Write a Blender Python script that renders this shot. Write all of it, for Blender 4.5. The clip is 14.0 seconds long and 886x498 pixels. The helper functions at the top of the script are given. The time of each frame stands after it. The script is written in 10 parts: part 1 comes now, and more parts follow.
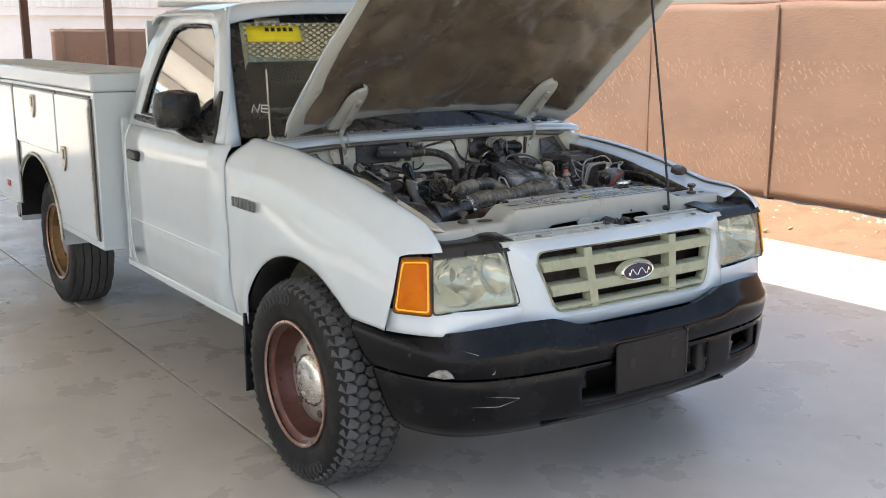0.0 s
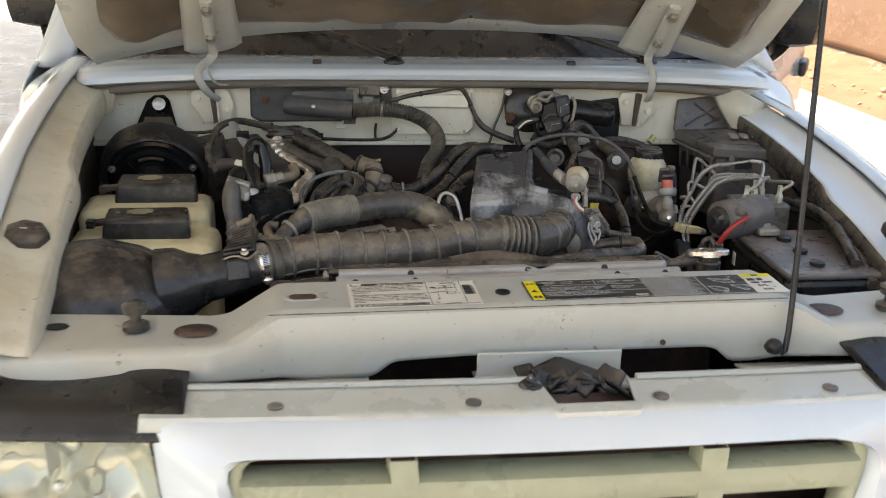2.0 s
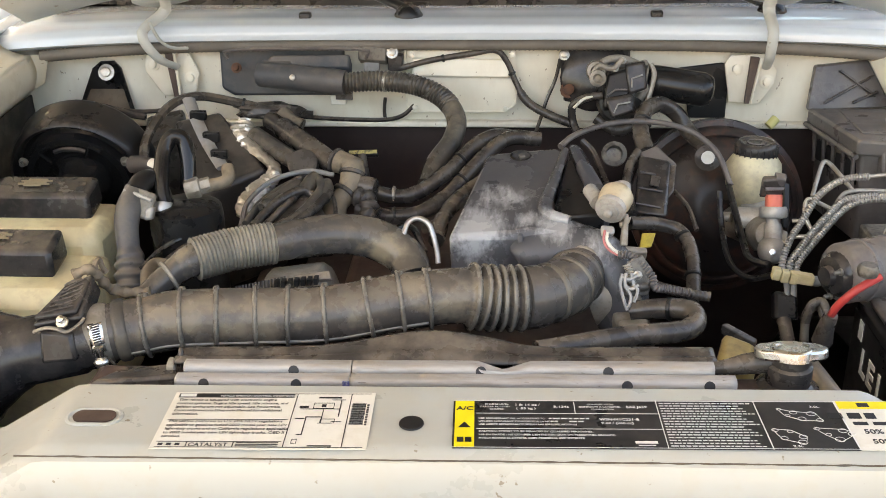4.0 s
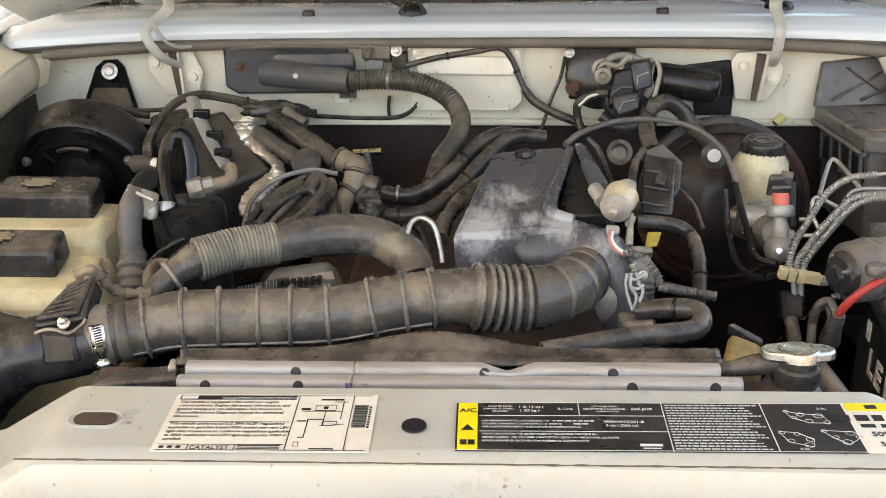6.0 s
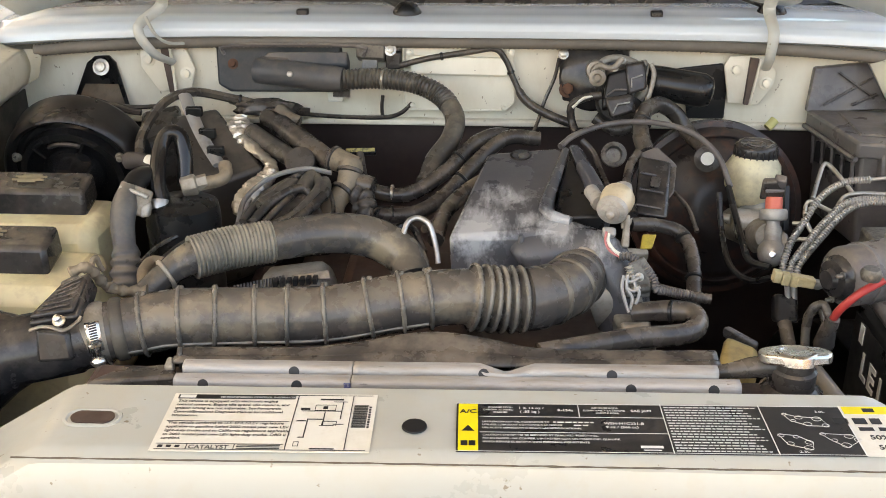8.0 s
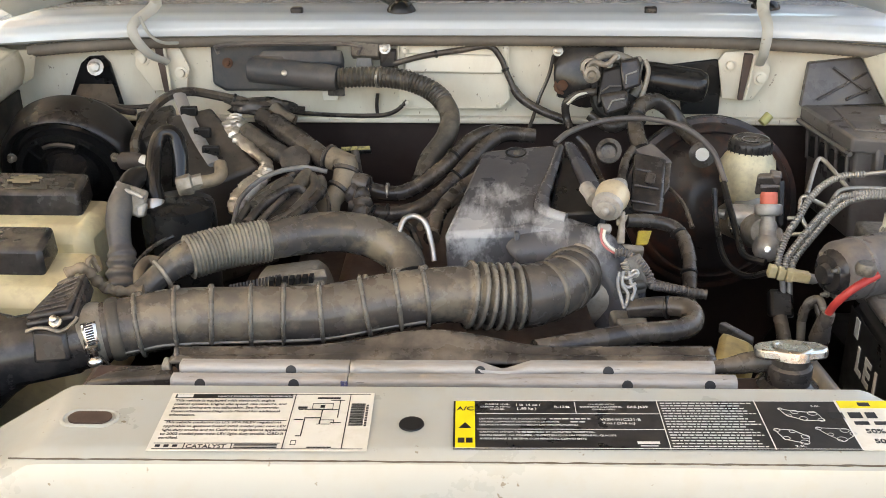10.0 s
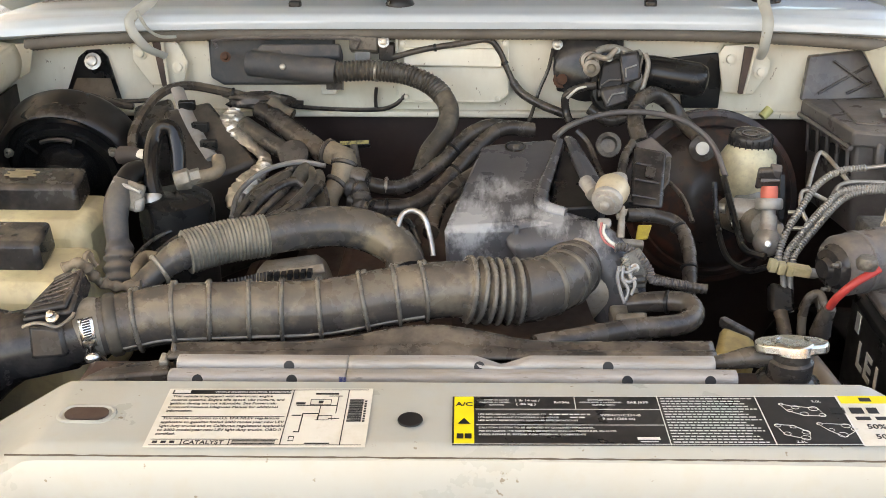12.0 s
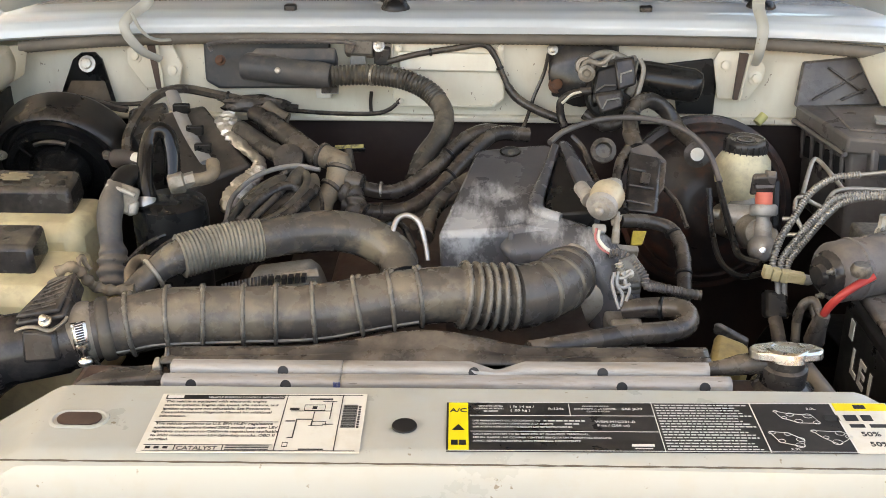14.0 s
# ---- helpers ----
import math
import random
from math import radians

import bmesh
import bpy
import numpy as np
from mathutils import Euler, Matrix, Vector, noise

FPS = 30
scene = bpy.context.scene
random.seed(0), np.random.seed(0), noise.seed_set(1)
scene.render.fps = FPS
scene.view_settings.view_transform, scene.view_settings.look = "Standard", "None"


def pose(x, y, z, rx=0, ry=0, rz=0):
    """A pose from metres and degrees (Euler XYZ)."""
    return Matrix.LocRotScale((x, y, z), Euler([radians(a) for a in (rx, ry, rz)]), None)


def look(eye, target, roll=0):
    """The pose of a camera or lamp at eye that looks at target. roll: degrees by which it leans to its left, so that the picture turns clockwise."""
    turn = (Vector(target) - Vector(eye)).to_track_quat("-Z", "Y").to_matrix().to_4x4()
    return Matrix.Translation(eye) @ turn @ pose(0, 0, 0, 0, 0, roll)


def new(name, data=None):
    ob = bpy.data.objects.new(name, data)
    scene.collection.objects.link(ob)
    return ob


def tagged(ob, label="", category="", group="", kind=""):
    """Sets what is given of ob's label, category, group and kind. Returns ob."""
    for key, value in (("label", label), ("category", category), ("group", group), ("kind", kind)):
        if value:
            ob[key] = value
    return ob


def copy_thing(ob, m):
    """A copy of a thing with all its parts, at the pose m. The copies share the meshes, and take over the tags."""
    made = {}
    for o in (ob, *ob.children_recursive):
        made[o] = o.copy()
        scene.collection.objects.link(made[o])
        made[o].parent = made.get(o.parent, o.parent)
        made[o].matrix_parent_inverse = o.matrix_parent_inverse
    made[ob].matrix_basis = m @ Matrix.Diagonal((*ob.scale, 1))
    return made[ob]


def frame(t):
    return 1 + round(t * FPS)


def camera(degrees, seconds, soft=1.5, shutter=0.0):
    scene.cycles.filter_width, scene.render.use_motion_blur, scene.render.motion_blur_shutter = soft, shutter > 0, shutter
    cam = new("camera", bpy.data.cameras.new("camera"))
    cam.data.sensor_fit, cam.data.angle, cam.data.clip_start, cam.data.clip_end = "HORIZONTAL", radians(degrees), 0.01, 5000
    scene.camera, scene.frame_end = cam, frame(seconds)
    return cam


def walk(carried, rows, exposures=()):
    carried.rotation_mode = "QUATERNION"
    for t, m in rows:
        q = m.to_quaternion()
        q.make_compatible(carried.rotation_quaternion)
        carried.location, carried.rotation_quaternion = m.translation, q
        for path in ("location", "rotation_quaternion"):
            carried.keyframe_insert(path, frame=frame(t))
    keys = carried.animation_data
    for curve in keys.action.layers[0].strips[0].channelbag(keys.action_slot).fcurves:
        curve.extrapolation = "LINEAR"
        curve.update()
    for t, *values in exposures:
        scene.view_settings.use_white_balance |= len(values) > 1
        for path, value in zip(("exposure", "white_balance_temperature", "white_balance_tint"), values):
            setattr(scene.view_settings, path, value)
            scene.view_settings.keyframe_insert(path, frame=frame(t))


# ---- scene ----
cam = camera(47.0, 14.0, soft=0.85, shutter=0.25)
PATH = [
    (0, (-2.2512, -2.9169, 1.5110), (-1.1109, -1.2107, 1.0699), -0.1),
    (0.5, (-1.6496, -2.5946, 1.5005), (-0.6489, -0.8264, 0.9702), 0.6),
    (1, (-1.0899, -2.2512, 1.4868), (-0.2678, -0.4106, 0.9009), 0.7),
    (1.5, (-0.5765, -1.9583, 1.4826), (-0.0766, -0.0158, 0.8610), 1.8),
    (2, (-0.2530, -1.6023, 1.4637), (0.0011, 0.3612, 0.7665), 1.6),
    (2.5, (0.0263, -1.3461, 1.4375), (-0.0115, 0.6269, 0.7203), 0.2),
    (3, (0.0955, -1.1623, 1.4375), (-0.0903, 0.7823, 0.6678), -0.9),
    (3.5, (0.0714, -1.0647, 1.4196), (-0.0777, 0.8568, 0.5838), -1),
    (6, (0.0745, -1.0479, 1.4196), (-0.0903, 0.8673, 0.5733), -1.3),
    (6.5, (0.0683, -1.0479, 1.4185), (-0.0872, 0.8652, 0.5681), -1.2),
    (7, (0.0609, -1.0500, 1.4196), (-0.0830, 0.8673, 0.5744), -0.9),
    (7.5, (0.0599, -1.0490, 1.4185), (-0.0735, 0.8704, 0.5754), -0.7),
    (8, (0.0578, -1.0479, 1.4196), (-0.0683, 0.8694, 0.5733), -0.3),
    (10.5, (0.0588, -1.0490, 1.4206), (-0.0588, 0.8673, 0.5681), -0.7),
    (11, (0.0599, -1.0469, 1.4196), (-0.0588, 0.8683, 0.5660), -0.7),
    (11.5, (0.0588, -1.0448, 1.4185), (-0.0651, 0.8683, 0.5618), -0.7),
    (12, (0.0588, -1.0437, 1.4185), (-0.0588, 0.8673, 0.5565), -0.7),
    (12.5, (0.0588, -1.0437, 1.4206), (-0.0515, 0.8673, 0.5565), -0.6),
    (13, (0.0578, -1.0416, 1.4185), (-0.0494, 0.8715, 0.5586), -0.5),
    (13.5, (0.0588, -1.0427, 1.4196), (-0.0473, 0.8715, 0.5639), -0.5),
    (14, (0.0578, -1.0416, 1.4196), (-0.0473, 0.8726, 0.5639), -0.3),
]
walk(cam, [(t, look(eye, target, roll)) for t, eye, target, roll in PATH],
     exposures=[(0, 1.20, 6800, 9), (0.5, 1.36, 7350, 10), (1.0, 1.43, 7700, 10), (1.5, 1.38, 7850, 10), (2.0, 1.63, 7900, 10), (2.5, 2.08, 7900, 11), (3.0, 2.34, 8000, 12), (3.7, 2.49, 8300, 12), (14, 2.49, 8350, 12)])

# ---- world and sun: a covered parking bay, daylight from the open sides ----
world = bpy.data.worlds.new("sky")
scene.world = world
world.use_nodes = True
wn = world.node_tree
sky = wn.nodes.new("ShaderNodeTexSky")
sky.sky_type = "NISHITA"
sky.sun_disc = False
sky.sun_elevation = radians(61)
sky.dust_density, sky.ozone_density = 3.0, 0.6
sky.sun_rotation = radians(-100)
bgn = wn.nodes["Background"]
bgn.inputs["Strength"].default_value = 0.15
wn.links.new(sky.outputs[0], bgn.inputs["Color"])
sun_data = bpy.data.lights.new("sun", "SUN")
sun_data.energy, sun_data.angle, sun_data.color = 4.5, radians(0.5), (1.0, 0.95, 0.86)
sun = new("sun", sun_data)
sun.matrix_world = look((-5.5, 0.6, 10), (0, 0, 0))


# ---- materials ----


def mat(name, base, rough=0.5, metal=0.0, tint=None, tint_scale=6.0, tint_amount=0.5, grain=0.0, grain_scale=250.0,
        dust=None, dust_amount=0.0, dust_scale=22.0, coat=0.0, spec=0.5, transmission=0.0, ior=1.45, rough_vary=0.1, alpha=1.0, stretch=None, sharp=0.075, specks=None, speck_scale=70.0, relief=0.002, fine=0.55):
    """A procedural surface: base colour, blotches of a second colour, dust that lies on what faces up, fine relief."""
    m = bpy.data.materials.new(name)
    m.use_nodes = True
    nt = m.node_tree
    bs = nt.nodes["Principled BSDF"]
    bs.inputs["Metallic"].default_value = metal
    bs.inputs["Coat Weight"].default_value = coat
    bs.inputs["Coat Roughness"].default_value = 0.06
    bs.inputs["Specular IOR Level"].default_value = spec
    bs.inputs["Transmission Weight"].default_value = transmission
    bs.inputs["IOR"].default_value = ior
    bs.inputs["Alpha"].default_value = alpha
    tc = nt.nodes.new("ShaderNodeTexCoord")
    vec = tc.outputs["Object"]
    if stretch:
        mp = nt.nodes.new("ShaderNodeMapping")
        mp.inputs["Scale"].default_value = stretch
        nt.links.new(vec, mp.inputs["Vector"])
        vec = mp.outputs[0]

    def noise_tex(scale, detail=6.0, rough_=0.6):
        n = nt.nodes.new("ShaderNodeTexNoise")
        n.inputs["Scale"].default_value, n.inputs["Detail"].default_value, n.inputs["Roughness"].default_value = scale, detail, rough_
        nt.links.new(vec, n.inputs["Vector"])
        return n.outputs["Fac"]

    def ramp(sock, lo, hi, a=0.0, b=1.0):
        r = nt.nodes.new("ShaderNodeMapRange")
        r.inputs["From Min"].default_value, r.inputs["From Max"].default_value = lo, hi
        r.inputs["To Min"].default_value, r.inputs["To Max"].default_value = a, b
        r.interpolation_type = "SMOOTHSTEP"
        nt.links.new(sock, r.inputs["Value"])
        return r.outputs[0]

    def mix(fac, a, b):
        x = nt.nodes.new("ShaderNodeMix")
        x.data_type = "RGBA"
        nt.links.new(fac, x.inputs["Factor"])
        for sock, v in ((x.inputs["A"], a), (x.inputs["B"], b)):
            if isinstance(v, tuple):
                sock.default_value = (*v, 1.0)
            else:
                nt.links.new(v, sock)
        return x.outputs["Result"]

    col = None
    if tint:
        col = mix(ramp(noise_tex(tint_scale), 0.545 - sharp, 0.545 + sharp, 0.0, tint_amount), base, tint)
        col = mix(ramp(noise_tex(tint_scale * 7), 0.5, 0.5 + 2.1 * sharp, 0.0, tint_amount * fine), col, tint)
    if dust:
        geo = nt.nodes.new("ShaderNodeNewGeometry")
        sep = nt.nodes.new("ShaderNodeSeparateXYZ")
        nt.links.new(geo.outputs["Normal"], sep.inputs[0])
        up = ramp(sep.outputs["Z"], -0.2, 0.95, 0.08, 1.0)
        mul = nt.nodes.new("ShaderNodeMath")
        mul.operation = "MULTIPLY"
        nt.links.new(up, mul.inputs[0])
        nt.links.new(ramp(noise_tex(dust_scale), 0.42, 0.64, 0.12 * dust_amount, 1.1 * dust_amount), mul.inputs[1])
        col = mix(mul.outputs[0], col if col else base, dust)
    if specks:
        col = mix(ramp(noise_tex(speck_scale, 3.0), 0.68, 0.72, 0.0, 0.75), col if col else base, specks)
    if col is None:
        bs.inputs["Base Color"].default_value = (*base, 1.0)
    else:
        nt.links.new(col, bs.inputs["Base Color"])
    if rough_vary and tint:
        nt.links.new(ramp(noise_tex(tint_scale * 2.3), 0.3, 0.7, max(0.02, rough - rough_vary), min(1.0, rough + rough_vary)), bs.inputs["Roughness"])
    else:
        bs.inputs["Roughness"].default_value = rough
    if grain:
        bp = nt.nodes.new("ShaderNodeBump")
        bp.inputs["Strength"].default_value = grain
        bp.inputs["Distance"].default_value = relief
        nt.links.new(noise_tex(grain_scale, 4.0), bp.inputs["Height"])
        nt.links.new(bp.outputs[0], bs.inputs["Normal"])
    return m


DUST = (0.37, 0.3, 0.225)
PAINT = mat("white_paint", (0.60, 0.672, 0.715), 0.2, tint=(0.55, 0.61, 0.645), tint_scale=2.0, tint_amount=0.35, coat=0.85, rough_vary=0.05)
# same cream paint as the firewall, darkened against the strong light in front
BAY = mat("bay_paint_darkened", (0.435, 0.455, 0.425), 0.36, tint=(0.42, 0.37, 0.27), tint_scale=6.0, tint_amount=0.3, dust=(0.5, 0.46, 0.36), dust_amount=0.2, coat=0.15, specks=(0.2, 0.15, 0.09))
# the bay's cream lifted, the stronger light on the ledge is in the colour
LEDGE = mat("bay_paint_ledge_lit", (0.62, 0.60, 0.495), 0.45, tint=(0.4, 0.35, 0.23), tint_scale=4.0, tint_amount=0.5, dust=(0.5, 0.44, 0.32), dust_amount=0.25, specks=(0.15, 0.11, 0.07))
BOX_LID = mat("lid_paint", (0.6, 0.58, 0.5), 0.6, tint=(0.4, 0.36, 0.29), tint_scale=5.0, tint_amount=0.5)
# pale colour that paints the light glints on the fence cloth
GLINT = mat("pale_cloth_glint", (0.31, 0.21, 0.152), 0.36, tint=(0.24, 0.16, 0.117), tint_scale=3.0)
BUMPER = mat("bumper_plastic", (0.003, 0.003, 0.004), 0.2, spec=0.26, tint=(0.011, 0.0115, 0.013), tint_scale=5.0, tint_amount=0.6, grain=0.05, grain_scale=400)
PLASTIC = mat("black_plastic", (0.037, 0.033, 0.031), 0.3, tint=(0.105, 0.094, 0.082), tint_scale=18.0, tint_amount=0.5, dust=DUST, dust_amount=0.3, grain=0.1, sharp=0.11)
CLEAN_BLACK = mat("glossy_black_plastic", (0.012, 0.012, 0.012), 0.3, tint=(0.03, 0.03, 0.03), tint_scale=8.0)
RUBBER = mat("dusty_rubber", (0.062, 0.056, 0.048), 0.34, tint=(0.155, 0.132, 0.10), tint_scale=10.0, tint_amount=0.6, dust=(0.33, 0.28, 0.21), dust_amount=0.38, dust_scale=10.0, grain=0.14, sharp=0.05)
SHINY = mat("shiny_black_hose", (0.012, 0.012, 0.012), 0.13)
SPRING = mat("spring_steel", (0.40, 0.385, 0.36), 0.34, metal=0.65, tint=(0.3, 0.28, 0.255), tint_scale=14.0, fine=0.1)
SEALRUB = mat("dusty_ribbed_seal", (0.13, 0.115, 0.095), 0.6, tint=(0.2, 0.175, 0.14), tint_scale=8.0, tint_amount=0.5)
STEEL = mat("bright_pressed_steel", (0.8, 0.79, 0.76), 0.24, metal=1.0, tint=(0.6, 0.58, 0.52), tint_scale=30.0)
DULLCAST = mat("dusty_casting", (0.34, 0.31, 0.26), 0.5, metal=0.3, tint=(0.18, 0.155, 0.12), tint_scale=24.0, tint_amount=0.7, grain=0.3)
CASTLITE = mat("pale_casting", (0.46, 0.445, 0.41), 0.48, metal=0.35, tint=(0.27, 0.24, 0.2), tint_scale=26.0, tint_amount=0.6, grain=0.2)
RIBS = mat("rubbed_rubber_edge", (0.16, 0.15, 0.13), 0.36, tint=(0.32, 0.29, 0.235), tint_scale=30.0, dust=(0.45, 0.4, 0.31), dust_amount=0.4)
GLOSS = mat("sooty_gloss_plastic", (0.024, 0.023, 0.024), 0.2, tint=(0.06, 0.055, 0.052), tint_scale=12.0, tint_amount=0.6, dust=DUST, dust_amount=0.17, sharp=0.05)
WORN = mat("worn_patchy_rubber", (0.078, 0.069, 0.062), 0.25, tint=(0.215, 0.178, 0.13), tint_scale=15.0, tint_amount=0.8, dust=(0.34, 0.285, 0.21), dust_amount=0.28, dust_scale=9.0, grain=0.12, sharp=0.06, rough_vary=0.14, fine=0.15)
CLAYED = mat("clay_stained_rubber", (0.066, 0.062, 0.06), 0.28, tint=(0.31, 0.25, 0.165), tint_scale=10.0, tint_amount=0.8, dust=(0.3, 0.245, 0.165), dust_amount=0.3, dust_scale=8.0, grain=0.14, sharp=0.06, rough_vary=0.12, fine=0.2)
BLOWER = mat("dark_blower_plastic", (0.012, 0.011, 0.011), 0.34, tint=(0.034, 0.03, 0.027), tint_scale=9.0, tint_amount=0.6, dust=DUST, dust_amount=0.05, sharp=0.08, fine=0.2)
CASE = mat("dark_case_plastic", (0.04, 0.036, 0.033), 0.36, tint=(0.085, 0.075, 0.063), tint_scale=12.0, tint_amount=0.6, dust=DUST, dust_amount=0.14, sharp=0.1)
# hose rubber lightened to carry the ribs' thin highlight, with dust on top
RIBD = mat("rib_highlight_rubber", (0.125, 0.115, 0.10), 0.24, tint=(0.26, 0.23, 0.185), tint_scale=24.0, dust=(0.36, 0.31, 0.23), dust_amount=0.3)
FUSE = mat("grey_black_plastic", (0.10, 0.09, 0.087), 0.34, tint=(0.155, 0.143, 0.135), tint_scale=14.0, tint_amount=0.6, dust=DUST, dust_amount=0.28, grain=0.12)
HOSE = mat("black_hose", (0.036, 0.032, 0.03), 0.26, tint=(0.105, 0.088, 0.068), tint_scale=18.0, tint_amount=0.5, dust=DUST, dust_amount=0.23, dust_scale=24.0, sharp=0.09)
TYRE = mat("tyre_rubber", (0.012, 0.012, 0.013), 0.55, spec=0.25, tint=(0.028, 0.027, 0.027), tint_scale=6.0, grain=0.2)
TREAD = mat("worn_tread", (0.075, 0.076, 0.077), 0.75, tint=(0.11, 0.109, 0.105), tint_scale=9.0, tint_amount=0.6)
RUST_RIM = mat("rusty_steel", (0.12, 0.05, 0.042), 0.36, metal=0.5, tint=(0.2, 0.105, 0.085), tint_scale=5.0, tint_amount=0.5)
# lighter copper that paints the highlight along the edge of the rim
RIM_LIP = mat("copper_lip_highlight", (0.42, 0.28, 0.23), 0.35, metal=0.6, tint=(0.25, 0.14, 0.11), tint_scale=14.0)
BRASS_RIM = mat("tarnished_steel", (0.3, 0.18, 0.08), 0.5, metal=0.5, tint=(0.13, 0.09, 0.06), tint_scale=9.0, tint_amount=0.7)
SILVER = mat("silver_steel", (0.5, 0.49, 0.47), 0.4, metal=0.8, tint=(0.3, 0.25, 0.2), tint_scale=20.0)
ZINC = mat("zinc_plate", (0.5, 0.48, 0.43), 0.36, metal=0.7, tint=(0.3, 0.25, 0.18), tint_scale=40.0, tint_amount=0.6)
ALU = mat("aluminium", (0.62, 0.61, 0.58), 0.38, metal=0.8, tint=(0.35, 0.31, 0.25), tint_scale=18.0, grain=0.15)
GREYBAR = mat("grey_painted_steel", (0.34, 0.34, 0.33), 0.5, metal=0.2, tint=(0.2, 0.18, 0.15), tint_scale=15.0, tint_amount=0.5, dust=DUST, dust_amount=0.3)
TANK = mat("aged_tank_plastic", (0.84, 0.77, 0.5), 0.4, tint=(0.45, 0.36, 0.2), tint_scale=9.0, tint_amount=0.45, dust=DUST, dust_amount=0.2)
RES = mat("reservoir_plastic", (0.74, 0.68, 0.46), 0.4, tint=(0.35, 0.3, 0.2), tint_scale=18.0, tint_amount=0.45)
LINER = mat("hood_liner_felt", (0.088, 0.071, 0.053), 0.31, tint=(0.235, 0.19, 0.135), tint_scale=1.7, tint_amount=0.7, grain=0.3, grain_scale=60, rough_vary=0.15, sharp=0.12, relief=0.004)
RUST = mat("rust", (0.12, 0.055, 0.03), 0.8, tint=(0.05, 0.03, 0.025), tint_scale=14.0, tint_amount=0.8, grain=0.2)
# reddish dark, also for holes and cavities, their shade put into the colour
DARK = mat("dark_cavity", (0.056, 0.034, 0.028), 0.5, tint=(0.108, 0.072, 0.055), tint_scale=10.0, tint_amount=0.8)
CONCRETE = mat("concrete", (0.61, 0.57, 0.505), 0.33, tint=(0.48, 0.445, 0.39), tint_scale=1.3, tint_amount=0.6, grain=0.06, grain_scale=160, rough_vary=0.12, sharp=0.12, fine=0.3)
DIRT = mat("dry_dirt", (0.225, 0.145, 0.092), 0.95, tint=(0.19, 0.115, 0.07), tint_scale=3.0, tint_amount=0.8, grain=0.6, grain_scale=60)
SCREEN = mat("brown_screen_cloth", (0.190, 0.120, 0.086), 0.40, tint=(0.155, 0.098, 0.074), tint_scale=0.9, tint_amount=0.6, grain=0.45, grain_scale=26.0, stretch=(1.0, 1.0, 2.0), relief=0.007)
BRIGHTW = mat("bright_white_wall", (0.86, 0.86, 0.85), 0.7, tint=(0.78, 0.78, 0.76), tint_scale=1.0)
WALLW = mat("white_wall", (0.72, 0.7, 0.66), 0.7, tint=(0.6, 0.57, 0.52), tint_scale=1.5)
BROWN_STEEL = mat("brown_painted_steel", (0.14, 0.06, 0.04), 0.5, tint=(0.08, 0.04, 0.03), tint_scale=6.0)
GRILLE = mat("faded_grille_plastic", (0.36, 0.375, 0.265), 0.33, tint=(0.29, 0.30, 0.205), tint_scale=6.0, tint_amount=0.5)
AMBER = mat("amber_lens", (1.0, 0.30, 0.008), 0.07, tint=(0.9, 0.2, 0.004), tint_scale=14.0, transmission=0.5, ior=1.2, rough_vary=0.04)
LENS = mat("yellowed_lens", (0.50, 0.53, 0.42), 0.1, tint=(0.42, 0.43, 0.32), tint_scale=5.0, alpha=0.40, coat=0.4, rough_vary=0.05)
CHROME = mat("chrome", (0.85, 0.85, 0.83), 0.12, metal=1.0)
GLASS = mat("window_glass", (0.70, 0.80, 0.72), 0.0, transmission=1.0, ior=1.45)
DOOR_GLASS = mat("door_glass", (0.62, 0.7, 0.66), 0.0, transmission=1.0, ior=1.22)
YELLOW = mat("yellow_paper", (0.85, 0.72, 0.02), 0.6, tint=(0.75, 0.6, 0.02), tint_scale=20.0)
LABELW = mat("white_label", (0.72, 0.7, 0.62), 0.45, tint=(0.6, 0.56, 0.45), tint_scale=20.0, tint_amount=0.5)
LABELK = mat("black_label", (0.02, 0.02, 0.02), 0.35, tint=(0.045, 0.042, 0.04), tint_scale=12.0)
INK = mat("ink", (0.015, 0.015, 0.015), 0.5)
INKW = mat("white_ink", (0.7, 0.7, 0.66), 0.5)
BLUE = mat("badge_blue", (0.03, 0.024, 0.055), 0.4)
RED = mat("red_rubber", (0.48, 0.05, 0.045), 0.4, tint=(0.34, 0.045, 0.04), tint_scale=20.0)
FOIL = mat("crumpled_foil", (0.85, 0.82, 0.75), 0.42, metal=1.0, grain=1.0, grain_scale=140)
UPHOL = mat("grey_upholstery", (0.022, 0.025, 0.023), 0.9, tint=(0.016, 0.017, 0.016), tint_scale=15.0, grain=0.3)
TAN = mat("tan_rubber", (0.24, 0.19, 0.13), 0.6, tint=(0.09, 0.075, 0.06), tint_scale=14.0, tint_amount=0.7, dust=(0.42, 0.35, 0.25), dust_amount=0.3)
GREEN_TAB = mat("yellow_plastic_tab", (0.52, 0.40, 0.06), 0.55, tint=(0.3, 0.22, 0.06), tint_scale=60.0)

# ---- building helpers ----


def mesh_from(name, verts, faces, smooth=True):
    me = bpy.data.meshes.new(name)
    me.from_pydata([tuple(v) for v in verts], [], [tuple(f) for f in faces])
    me.validate()
    me.update()
    if smooth:
        for p in me.polygons:
            p.use_smooth = True
    return me


